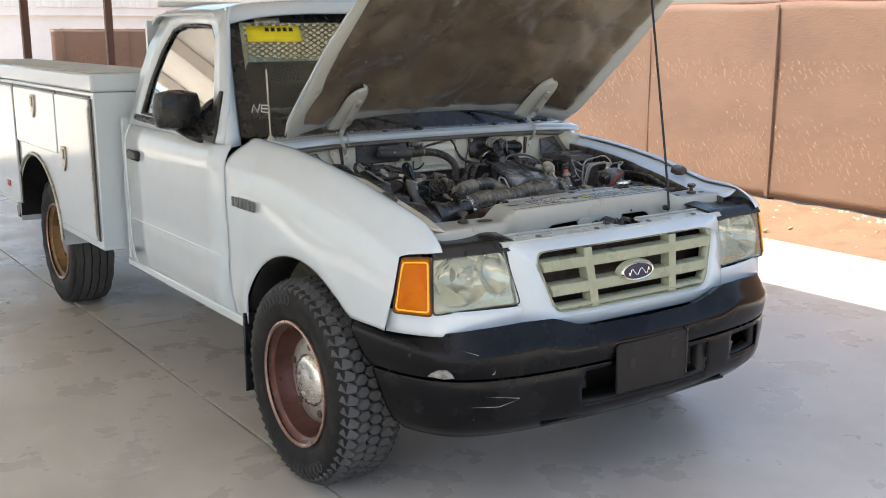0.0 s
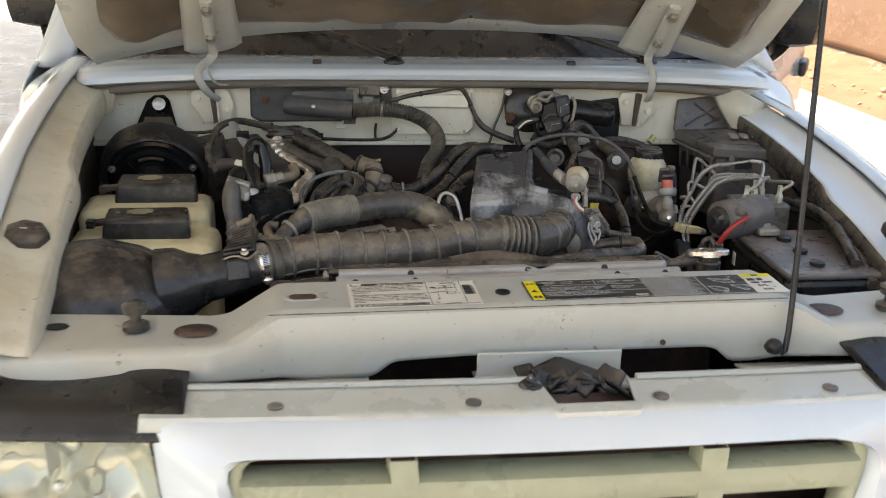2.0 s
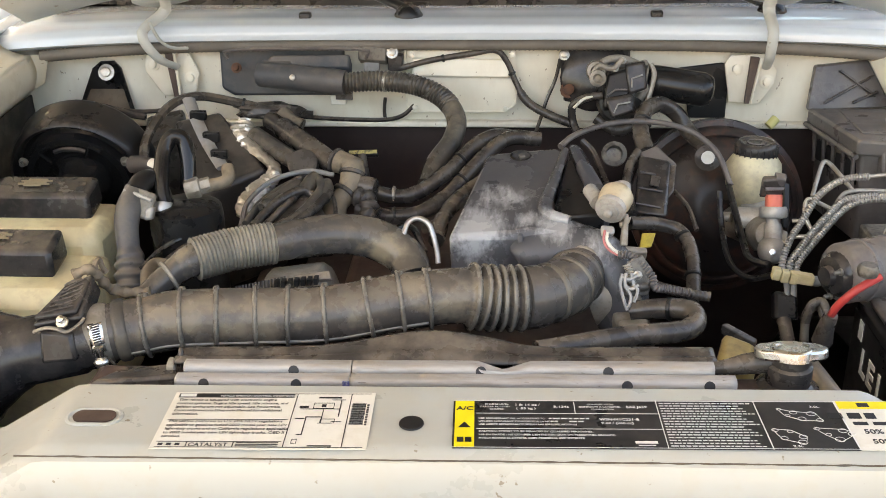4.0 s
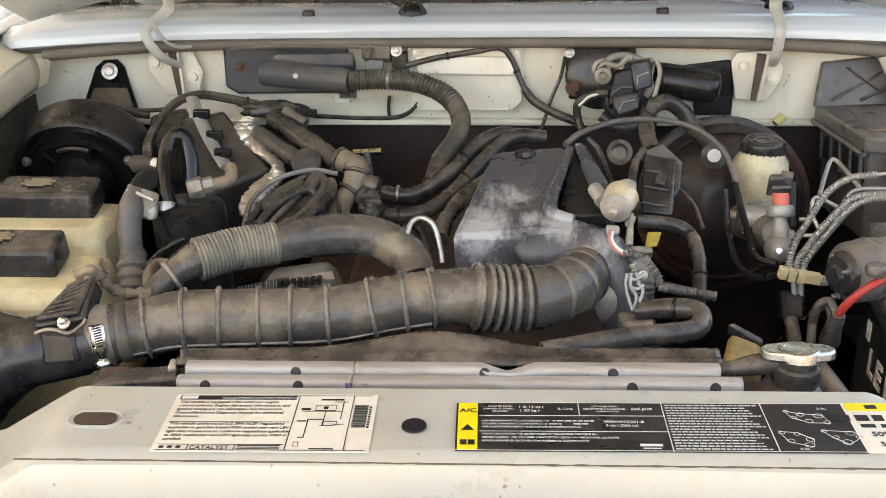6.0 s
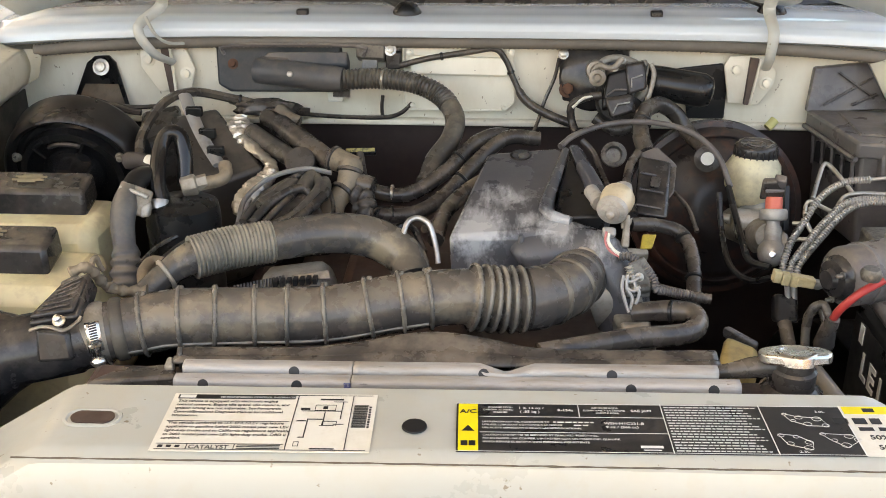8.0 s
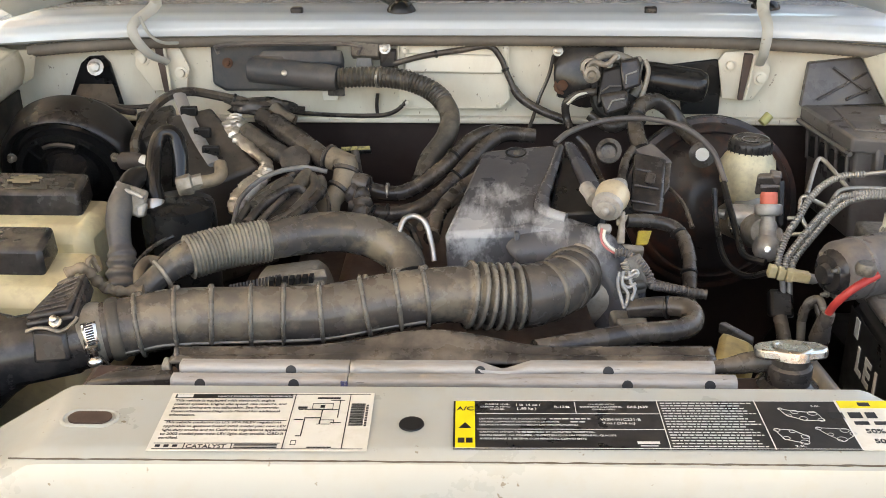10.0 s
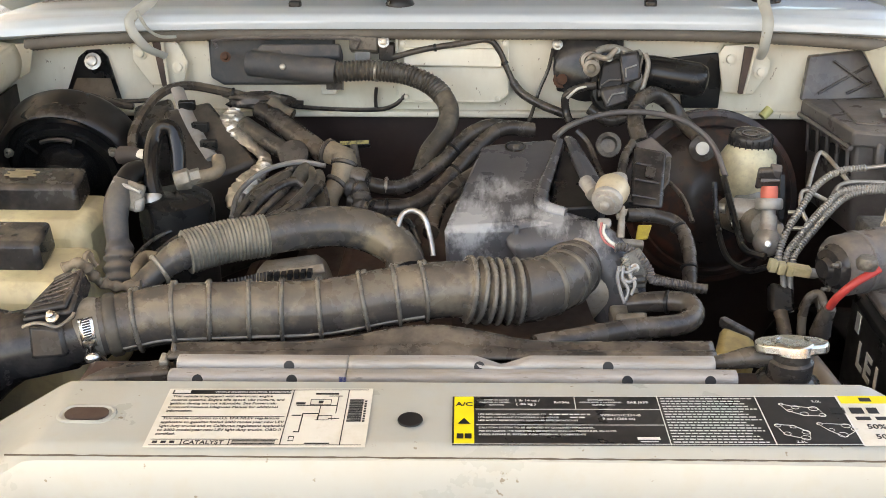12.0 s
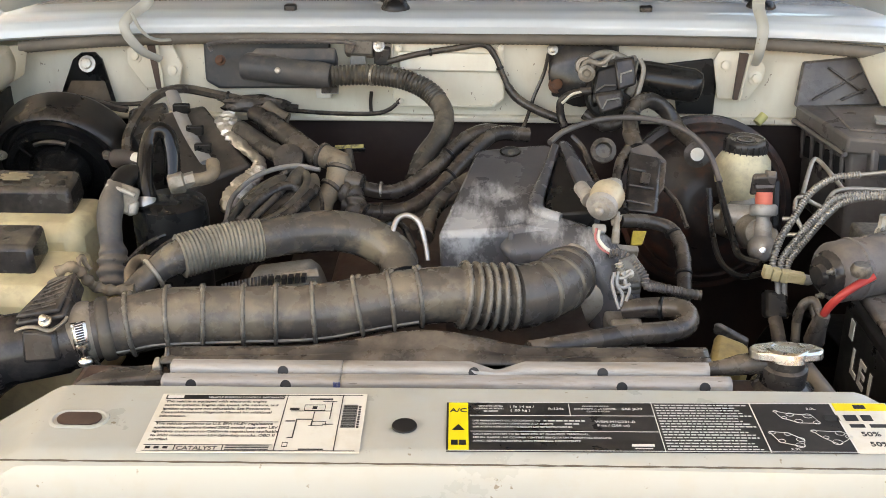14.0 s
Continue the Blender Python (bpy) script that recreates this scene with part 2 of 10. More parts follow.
def part(name, me, material, parent=None, label="", bevel=0.0, thick=0.0, subdiv=0, off=0.0, auto=50):
    """Links a mesh (or bmesh) as one object under a thing or a part."""
    if isinstance(me, bmesh.types.BMesh):
        bm = me
        me = bpy.data.meshes.new(name)
        bmesh.ops.recalc_face_normals(bm, faces=bm.faces[:])
        bm.to_mesh(me)
        bm.free()
    me.materials.clear()
    me.materials.append(material)
    ob = new(name, me)
    if parent is not None:
        ob.parent = parent
    if label:
        tagged(ob, label=label)
    if subdiv:
        md = ob.modifiers.new("round", "SUBSURF")
        md.levels = md.render_levels = subdiv
    if thick:
        md = ob.modifiers.new("thickness", "SOLIDIFY")
        md.thickness, md.offset = thick, off
    if bevel:
        md = ob.modifiers.new("edge", "BEVEL")
        md.width, md.segments, md.limit_method, md.angle_limit = bevel, 2, "ANGLE", radians(35)
    if auto:
        me.set_sharp_from_angle(angle=radians(auto))
        for p in me.polygons:
            p.use_smooth = True
    return ob


def empty(name, label, category, group="", at=(0, 0, 0)):
    ob = new(name)
    ob.empty_display_size = 0.1
    ob.location = at
    return tagged(ob, label=label, category=category, group=group)


def lerp(a, b, t):
    return a + (b - a) * t


def table(t, pts):
    """Smooth interpolation in a short list of (t, value)."""
    if t <= pts[0][0]:
        return pts[0][1]
    for (a, va), (b, vb) in zip(pts, pts[1:]):
        if t <= b:
            return lerp(va, vb, (t - a) / (b - a))
    return pts[-1][1]


def soft_table(t, pts, h):
    """The same, rounded over a stretch of 2 h."""
    return sum(table(t + h * k / 3, pts) for k in range(-3, 4)) / 7


def curve_points(pts, per=6):
    """Catmull-Rom through the points."""
    p = [Vector(q) for q in pts]
    p = [p[0] * 2 - p[1]] + p + [p[-1] * 2 - p[-2]]
    out = []
    for i in range(1, len(p) - 2):
        a, b, c, d = p[i - 1], p[i], p[i + 1], p[i + 2]
        for k in range(per):
            t = k / per
            out.append(0.5 * ((2 * b) + (c - a) * t + (2 * a - 5 * b + 4 * c - d) * t * t + (3 * b - a - 3 * c + d) * t ** 3))
    out.append(p[-2])
    return out


def tube(pts, r, n=10, per=6, smooth=True, wobble=0.0, flat=1.0, seed=1):
    """A closed tube along a curve. r: a radius, or a function of the length in 0..1 and in metres."""
    c = curve_points(pts, per) if smooth else [Vector(q) for q in pts]
    length = [0.0]
    for a, b in zip(c, c[1:]):
        length.append(length[-1] + (b - a).length)
    verts, faces = [], []
    rng = random.Random(seed)
    up = Vector((0.123, 0.05, 1)).normalized()
    t0 = (c[1] - c[0]).normalized()
    side = t0.cross(up)
    if side.length < 0.1:
        side = t0.cross(Vector((1, 0, 0)))
    side.normalize()
    for i, q in enumerate(c):
        t = (c[min(i + 1, len(c) - 1)] - c[max(i - 1, 0)]).normalized()
        side = (side - t * side.dot(t)).normalized()
        nrm = side.cross(t)
        rr = r(length[i] / length[-1], length[i]) if callable(r) else r
        for k in range(n):
            a = 2 * math.pi * k / n
            w = 1 + wobble * (rng.random() - 0.5)
            verts.append(q + (side * math.cos(a) + nrm * math.sin(a) * flat) * rr * w)
    for i in range(len(c) - 1):
        for k in range(n):
            a, b = i * n + k, i * n + (k + 1) % n
            faces.append((a, b, b + n, a + n))
    faces.append(tuple(range(n))[::-1])
    faces.append(tuple(range((len(c) - 1) * n, len(c) * n)))
    return mesh_from("tube", verts, faces)


def box(x0, x1, y0, y1, z0, z1, turn=None):
    """A box; turn: a matrix applied round its own middle."""
    c = Vector(((x0 + x1) / 2, (y0 + y1) / 2, (z0 + z1) / 2))
    v = [Vector((x, y, z)) for x in (x0, x1) for y in (y0, y1) for z in (z0, z1)]
    if turn is not None:
        v = [c + turn @ (q - c) for q in v]
    f = [(0, 1, 3, 2), (4, 6, 7, 5), (0, 4, 5, 1), (2, 3, 7, 6), (0, 2, 6, 4), (1, 5, 7, 3)]
    return mesh_from("box", v, f, smooth=False)


def rot(rx=0, ry=0, rz=0):
    return Euler([radians(a) for a in (rx, ry, rz)]).to_matrix()


def join(*meshes):
    bm = bmesh.new()
    for me in meshes:
        bm.from_mesh(me)
        bpy.data.meshes.remove(me)
    me = bpy.data.meshes.new("joined")
    bm.to_mesh(me)
    bm.free()
    return me


def lathe(profile, axis_from, axis_to, n=24, caps=True):
    """A turned body: profile of (radius, distance along the axis in metres)."""
    a, b = Vector(axis_from), Vector(axis_to)
    d = (b - a).normalized()
    s = d.cross(Vector((0, 0, 1)))
    if s.length < 0.05:
        s = Vector((1, 0, 0))
    s.normalize()
    u = s.cross(d)
    verts, faces = [], []
    for r, h in profile:
        for k in range(n):
            w = 2 * math.pi * k / n
            verts.append(a + d * h + (s * math.cos(w) + u * math.sin(w)) * r)
    for i in range(len(profile) - 1):
        for k in range(n):
            p, q = i * n + k, i * n + (k + 1) % n
            faces.append((p, q, q + n, p + n))
    if caps:
        faces.append(tuple(range(n))[::-1])
        faces.append(tuple(range((len(profile) - 1) * n, len(profile) * n)))
    return mesh_from("lathe", verts, faces)


def rod(a, b, r, n=10):
    return lathe([(r, 0), (r, (Vector(b) - Vector(a)).length)], a, b, n)


def grid(fn, nu, nv):
    """A sheet from a function of u and v in 0..1."""
    verts = [fn(i / nu, j / nv) for i in range(nu + 1) for j in range(nv + 1)]
    w = nv + 1
    faces = [(i * w + j, i * w + j + 1, (i + 1) * w + j + 1, (i + 1) * w + j) for i in range(nu) for j in range(nv)]
    return mesh_from("sheet", verts, faces)


def plate(outline, depth, origin=(0, 0, 0), ex=(1, 0, 0), ey=(0, 0, 1)):
    """A flat outline of (a, b) in the plane of ex and ey, drawn out by depth along ex x ey."""
    o, ex, ey = Vector(origin), Vector(ex), Vector(ey)
    nz = ex.cross(ey).normalized() * depth
    n = len(outline)
    v = [o + ex * a + ey * b for a, b in outline] + [o + ex * a + ey * b + nz for a, b in outline]
    f = [tuple(range(n))[::-1], tuple(range(n, 2 * n))] + [(i, (i + 1) % n, (i + 1) % n + n, i + n) for i in range(n)]
    return mesh_from("plate", v, f, smooth=False)


def mirror_mesh(me):
    """A copy mirrored in x, with its faces turned round."""
    m2 = me.copy()
    m2.transform(Matrix.Diagonal((-1, 1, 1, 1)))
    m2.flip_normals()
    return m2


def lean(me):
    """The truck stands slightly askew to the plan: x drifts along its length."""
    for v in me.vertices:
        v.co.x -= 0.03 * v.co.y
    return me


def hexa(a, b, c, d, drop, taper=0.0):
    """A solid from a top quad and a vector to its bottom."""
    top = [Vector(p) for p in (a, b, c, d)]
    m = sum(top, Vector()) / 4
    low = [p + Vector(drop) + (m - p) * taper for p in top]
    return mesh_from("hexa", top + low, [(0, 1, 2, 3), (7, 6, 5, 4), (0, 4, 5, 1), (1, 5, 6, 2), (2, 6, 7, 3), (3, 7, 4, 0)], smooth=False)


def blob(c, size, pts=2, rough=0.0, turn=None, seed=0):
    """A rounded lump."""
    bm = bmesh.new()
    bmesh.ops.create_icosphere(bm, subdivisions=pts, radius=1)
    for v in bm.verts:
        k = 1 + rough * noise.noise(v.co * 2.3 + Vector((seed, 0, 0)))
        p = Vector((v.co.x * size[0], v.co.y * size[1], v.co.z * size[2])) * k
        v.co = Vector(c) + (turn @ p if turn is not None else p)
    me = bpy.data.meshes.new("blob")
    bm.to_mesh(me)
    bm.free()
    return me


def coil_r(r, pitch, depth):
    """Radius of a corrugated hose."""
    return lambda t, l: r + depth * math.sin(2 * math.pi * l / pitch)


def bolt(c, r, parent, way=(0, -1, 0.4), material=None):
    c = Vector(c)
    return part("bolt", lathe([(r, 0), (r, 0.002), (r * 0.62, 0.0025), (r * 0.62, 0.008), (r * 0.4, 0.009)], c, c + Vector(way), 12), material or ZINC, parent)

# ---- the place: ground, concrete slabs, dirt strip, screened fences, roof ----
SKEW = radians(1.7)


def site(x, y, z=0.0):
    """Plan of the yard, turned a little against the truck."""
    c, s = math.cos(SKEW), math.sin(SKEW)
    return Vector((x * c - y * s, x * s + y * c, z))


def site_box(x0, x1, y0, y1, z0, z1):
    me = box(x0, x1, y0, y1, z0, z1)
    for v in me.vertices:
        v.co = site(*v.co)
    return me


def build_ground():
    def f(u, v):
        x, y = lerp(-400, 400, u), lerp(-400, 400, v)
        return Vector((x, y, -0.16))
    g = part("ground", grid(f, 8, 8), DIRT)
    tagged(g, "dry brown dirt ground", "ground", kind="structure")

    def strip(u, v):
        x, y = lerp(3.6, 12.0, u ** 1.6), lerp(-14, 26, v)
        h = -0.05 + 0.05 * noise.noise(Vector((x * 1.1, y * 1.1, 3))) + 0.022 * noise.noise(Vector((x * 5, y * 5, 1)))
        h += 0.07 * max(0.0, 1 - abs(x - 5.2) / 0.7)
        return site(x, y, h - (0.06 if x < 3.95 else 0))
    d = part("dirt_strip", grid(strip, 60, 220), DIRT)
    tagged(d, "uneven dry dirt strip along the fence", "dirt", kind="structure")

    pave = empty("pavement", "grey concrete paving with sawn joints", "pavement")
    tagged(pave, kind="structure")
    xs = [-13.0, -9.95, -6.9, -3.85, -0.80, 3.9]
    ys = [-11.25, -6.75, -2.25, 2.25, 6.75, 11.25, 15.75]
    for x0, x1 in zip(xs, xs[1:]):
        shift = 0.0 if x1 > 0 else 2.1
        for y0, y1 in zip(ys, ys[1:]):
            part("slab", site_box(x0 + 0.005, x1 - 0.005, y0 + 0.004 + shift, y1 - 0.004 + shift, -0.14, 0.0), CONCRETE, pave, bevel=0.0012)
    part("far_slab", site_box(-40, 3.4, 17.95, 60, -0.14, -0.004), CONCRETE, pave, "sunlit pale concrete of the yard behind")
    # stones and litter along the foot of the fence
    rng = random.Random(4)
    bm = bmesh.new()
    for i in range(1500):
        x, y = (4.0 + rng.random() ** 0.6 * 1.3, rng.uniform(-4, 14)) if i % 3 == 0 else (5.05 + 0.22 * rng.random(), rng.uniform(-3, 12))
        r = rng.choice((0.006, 0.008, 0.011, 0.016, 0.024, 0.034))
        p = site(x, y, -0.04 + 0.05 * max(0.0, 1 - abs(x - 5.2) / 0.7))
        m = Matrix.Translation(p) @ Euler((rng.random() * 6, rng.random() * 6, rng.random() * 6)).to_matrix().to_4x4() @ Matrix.Diagonal((r, r * rng.uniform(0.6, 1), r * rng.uniform(0.4, 0.8), 1))
        bmesh.ops.create_icosphere(bm, subdivisions=1, radius=1, matrix=m)
    s = part("gravel", bm, mat("pale_stone", (0.4, 0.32, 0.24), 0.9, tint=(0.25, 0.17, 0.11), tint_scale=4.0))
    tagged(s, "scattered pale stones in the dirt", "stones", kind="stuff")
    # specks on the slab beside the joint
    for k, (x, y) in enumerate(((-0.83, 1.54), (-1.5, 2.9), (-1.2, 3.1), (-1.75, 1.2))):
        ob = part("litter", lathe([(0.002, 0), (0.014, 0.002), (0.01, 0.007), (0.002, 0.008)], (x, y, 0.0005), (x, y, 1), 7), LABELW)
        tagged(ob, "small pale scrap lying on the concrete", "litter", group="scraps on the concrete")


def build_fence():
    """Chain-link fence covered with brown screen cloth, along the side and behind."""
    def run(name, a, b, top, label):
        a, b = site(*a), site(*b)
        n = int((b - a).length / 0.12)
        d = (b - a).normalized()
        side = Vector((-d.y, d.x, 0))
        f = empty(name, label, "fence")

        def cloth(u, v):
            p = a.lerp(b, u)
            s = (b - a).length * u
            bulge = 0.02 * math.sin(s * 2.1 + v * 2) + 0.012 * noise.noise(Vector((s * 2.5, v * 4, 0))) + 0.02 * math.sin(v * math.pi) * math.sin(s * math.pi / 2.4) ** 2
            return p + side * bulge + Vector((0, 0, lerp(0.03, top, v) + 0.008 * math.sin(s * 5) * v))
        part("screen_cloth", grid(cloth, n, 24), SCREEN, f, thick=0.004)
        k = 0.265
        while k < (b - a).length:
            p = a + d * k + side * 0.06
            part("post", rod(p + Vector((0, 0, -0.1)), p + Vector((0, 0, top + 0.03)), 0.03, 12), BROWN_STEEL, f)
            seam = a + d * k - side * 0.012
            part("seam", box(seam.x - 0.010, seam.x + 0.010, seam.y - 0.016, seam.y + 0.016, 0.04, top - 0.02), mat("seam_cloth", (0.168, 0.106, 0.078), 0.6) if "seam_cloth" not in bpy.data.materials else bpy.data.materials["seam_cloth"], f)
            k += 1.485
        # glints of light set as pale specks in rows, thicker in places
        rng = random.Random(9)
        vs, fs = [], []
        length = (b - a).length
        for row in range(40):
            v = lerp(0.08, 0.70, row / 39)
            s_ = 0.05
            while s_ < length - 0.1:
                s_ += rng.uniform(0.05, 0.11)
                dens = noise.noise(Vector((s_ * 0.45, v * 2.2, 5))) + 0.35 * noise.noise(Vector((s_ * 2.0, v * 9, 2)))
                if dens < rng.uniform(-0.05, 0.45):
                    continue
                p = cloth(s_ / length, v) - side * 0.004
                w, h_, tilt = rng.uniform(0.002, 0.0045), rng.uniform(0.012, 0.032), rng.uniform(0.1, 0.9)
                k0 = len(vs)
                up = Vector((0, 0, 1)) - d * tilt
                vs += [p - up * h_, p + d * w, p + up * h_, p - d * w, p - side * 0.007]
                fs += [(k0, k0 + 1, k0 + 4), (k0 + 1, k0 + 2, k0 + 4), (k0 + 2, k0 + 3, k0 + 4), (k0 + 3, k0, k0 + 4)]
        tagged(part("frayed_thread", mesh_from("glints", vs, fs, False), GLINT, f), kind="stuff")
        part("rail", rod(a + side * 0.04 + Vector((0, 0, top)), b + side * 0.04 + Vector((0, 0, top)), 0.02, 10), BROWN_STEEL, f)
        return f
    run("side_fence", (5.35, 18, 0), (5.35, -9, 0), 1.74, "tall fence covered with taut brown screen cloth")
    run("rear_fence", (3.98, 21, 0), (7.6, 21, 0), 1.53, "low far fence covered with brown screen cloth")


def build_roof():
    """The flat steel roof over the bay, on brown posts."""
    me = site_box(-8.4, 1.10, -2.1, 10.5, 3.0, 3.06)
    r = part("ceiling", me, WALLW)
    tagged(r, "white sheet-metal roof over the parking bay", "roof", kind="structure")
    rows = []
    for i in range(7):
        y = -2.05 + i * 2.0
        rows.append(site_box(-8.35, 1.05, y, y + 0.1, 2.86, 2.995))
    b = part("roof_beams", join(*rows), WALLW)
    tagged(b, "white steel purlins under the roof", "beam", kind="structure")
    post = None
    for x, y in ((1.0, 7.6), (0.20, 7.6), (-8.3, 7.6), (-8.3, -1.9), (-8.3, 3.2)):
        p = site(x, y)
        if post is None:
            post = empty("roof_post", "brown painted square steel post carrying the roof", "post", group="roof posts")
            part("shaft", box(-0.035, 0.035, -0.035, 0.035, 0.0, 3.0), BROWN_STEEL, post, bevel=0.006)
            part("base_plate", box(-0.12, 0.12, -0.12, 0.12, 0.001, 0.016), BROWN_STEEL, post, bevel=0.004)
            post.matrix_basis = Matrix.Translation(p)
        else:
            copy_thing(post, Matrix.Translation(p))


def build_far():
    """A white building with a ribbed fascia beyond the rear fence."""
    h = empty("far_building", "long white building with ribbed metal fascia behind the fence", "building")
    part("wall", site_box(-14, 16, 27.0, 27.3, -0.15, 2.15), BRIGHTW, h)
    part("beam", site_box(-14, 16, 26.9, 26.999, 1.92, 2.15), BRIGHTW, h, bevel=0.01)
    ribs = [site_box(-14 + i * 0.2, -14 + i * 0.2 + 0.1, 26.84, 26.879, 2.151, 3.3) for i in range(150)]
    part("ribbed_fascia", join(site_box(-14, 16, 26.88, 27.3, 2.151, 3.3), *ribs), BRIGHTW, h, "white ribbed sheet fascia")

build_ground()
build_fence()
build_roof()
build_far()

# ---- the truck ----
truck = empty("pickup_truck", "white work pickup with open hood and utility body", "truck")


def both(name, me, material, label="", parent=None, **kw):
    """A part of the left side and its mirror image."""
    m2 = mirror_mesh(me)
    a = part(name, lean(me), material, parent or truck, label, **kw)
    b = part(name, lean(m2), material, parent or truck, label, **kw)
    return a, b


def side_x(z, y=1.0):
    """Half width of the cab at a height: door skin, belt line and glass leaning in."""
    return table(z, [(0.44, 0.818), (0.55, 0.840), (0.66, 0.846), (0.70, 0.842), (0.9, 0.848), (1.02, 0.846), (1.065, 0.838), (1.092, 0.818), (1.12, 0.804), (1.55, 0.655), (1.6, 0.625)])


WY, WR = 0.05, 0.353  # front axle and tyre radius
RY = 2.98


def fender_top(y):
    return soft_table(y, [(-0.62, 0.885), (-0.52, 0.93), (-0.39, 0.985), (-0.2, 1.03), (-0.06, 1.062), (0.15, 1.095), (0.33, 1.113), (0.65, 1.125)], 0.06)


def fender_low(y):
    if y > 0.09 + 0.375:
        return 0.46
    if y < -0.31:
        return 0.645
    s = (y - 0.09) / 0.42
    arch = 0.36 + 0.415 * math.sqrt(max(0.0, 1 - s * s))
    return max(arch, 0.645) if y < 0.0 else arch


def fender_fn(u, v):
    y0 = table(u, [(0, -0.545), (0.12, -0.535), (0.3, -0.452), (0.45, -0.437), (1, -0.415)])
    y = lerp(y0, 0.585, v)
    zt, zl = fender_top(y), fender_low(y)
    w = soft_table(y, [(-0.55, -0.052), (-0.45, -0.046), (-0.3, -0.030), (-0.1, -0.016), (0.1, -0.008), (0.35, -0.004), (0.6, 0.0)], 0.08)  # narrower at the nose
    w_in = table(y, [(-0.55, -0.027), (-0.45, -0.025), (-0.3, -0.013), (0.0, 0.0)])
    w = lerp(w_in, w, min(1.0, u / 0.34))
    x = soft_table(u, [(-0.06, 0.688), (0, 0.700), (0.06, 0.712), (0.12, 0.728), (0.22, 0.757), (0.34, 0.785), (0.45, 0.809), (0.6, 0.830), (0.75, 0.838), (0.9, 0.838), (1, 0.831)], 0.045)
    drop = soft_table(u, [(0, 0.006), (0.06, 0.001), (0.12, 0.0), (0.22, 0.016), (0.34, 0.05), (0.45, 0.1), (0.6, 0.185), (0.75, 0.28)], 0.05) if u < 0.55 else table(u, [(0.45, 0.1), (0.6, 0.185)])
    if u <= 0.6:
        z = zt - drop
        z = max(z, zl + 0.004 * (1 - u))
    else:
        z = lerp(max(zt - 0.185, zl + 0.0016), zl, (u - 0.6) / 0.4)
    # flare round the wheel opening
    d = math.hypot(y - 0.09, z - 0.36)
    flare = 0.008 * math.exp(-((d - 0.43) / 0.05) ** 2) if u > 0.5 else 0.0
    q = Vector((x + w + flare, y, z))
    # it meets the door flush
    k2 = min(1.0, max(0.0, (y - 0.43) / 0.15)) * min(1.0, max(0.0, (u - 0.18) / 0.27))
    q.x = lerp(q.x, side_x(q.z) - 0.001, k2 * k2 * (3 - 2 * k2))
    # the nose folds down to the top of the lamps
    k = max(0.0, 1 - v / lerp(0.085, 0.26, min(1.0, u / 0.4)))
    k = k * k * (3 - 2 * k)
    nose = Vector((table(u, [(0, 0.678), (0.15, 0.715), (0.3, 0.748), (0.42, 0.766), (0.7, 0.790), (1, 0.806)]),
                   table(u, [(0, -0.535), (0.15, -0.522), (0.3, -0.472), (0.42, -0.445), (0.7, -0.448), (1, -0.42)]),
                   table(u, [(0, 0.884), (0.15, 0.884), (0.3, 0.877), (0.42, 0.868), (0.7, 0.765), (1, 0.645)])))
    q = q.lerp(nose, k)
    return Vector((-q.x, q.y, q.z))


fender_l, fender_r = both("fender", grid(fender_fn, 40, 60), PAINT, "white front fender with rounded wheel arch", thick=0.004)


def sag(ob):
    """The right fender and its ledge sit a little lower and further in than the left."""
    for v in ob.data.vertices:
        a, b = min(1.0, max(0.0, (v.co.y + 0.52) / 0.25)), min(1.0, max(0.0, (0.60 - v.co.y) / 0.12))
        k = a * a * (3 - 2 * a) * b * b * (3 - 2 * b)
        v.co.z -= 0.046 * k
        v.co.x -= 0.016 * k


sag(fender_r)

# dark wheel wells and mud flaps
def well_fn(u, v):
    a = lerp(-0.15, 2.5, u)
    return Vector((-lerp(0.822, 0.5, v), 0.09 + 0.425 * math.cos(a), 0.36 + 0.42 * math.sin(a)))


both("wheel_well", grid(well_fn, 24, 4), TYRE, "", thick=0.004)
both("mud_flap", box(-0.850, -0.60, 0.47, 0.482, 0.2, 0.5), CLEAN_BLACK, "black rubber mud flap behind the wheel", bevel=0.004)


# ---- cab ----
def door_fn(u, v):
    y = lerp(0.592, 1.66, v)
    z = lerp(0.465, 1.10, u)
    return Vector((-side_x(z), y, z))


door_l, door_r = both("door", grid(door_fn, 26, 6), PAINT, "white cab door with black handle", thick=0.006)


def cab_rear_fn(u, v):
    y = lerp(1.666, 1.80, v)
    z = lerp(0.44, 1.36, u)
    return Vector((-(side_x(min(z, 1.36)) - 0.05 * v * v), y, z))


both("cab_corner", grid(cab_rear_fn, 26, 5), PAINT, "", thick=0.006)

# door frame round the side window: ring between the outer outline and the glass
def ring(outer, inner):
    n = len(outer)
    verts = [Vector(p) for p in outer] + [Vector(p) for p in inner]
    faces = [(i, (i + 1) % n, (i + 1) % n + n, i + n) for i in range(n)]
    return mesh_from("ring", verts, faces)


def on_side(y, z, off=0.0):
    return Vector((-(side_x(z) + off), y, z))


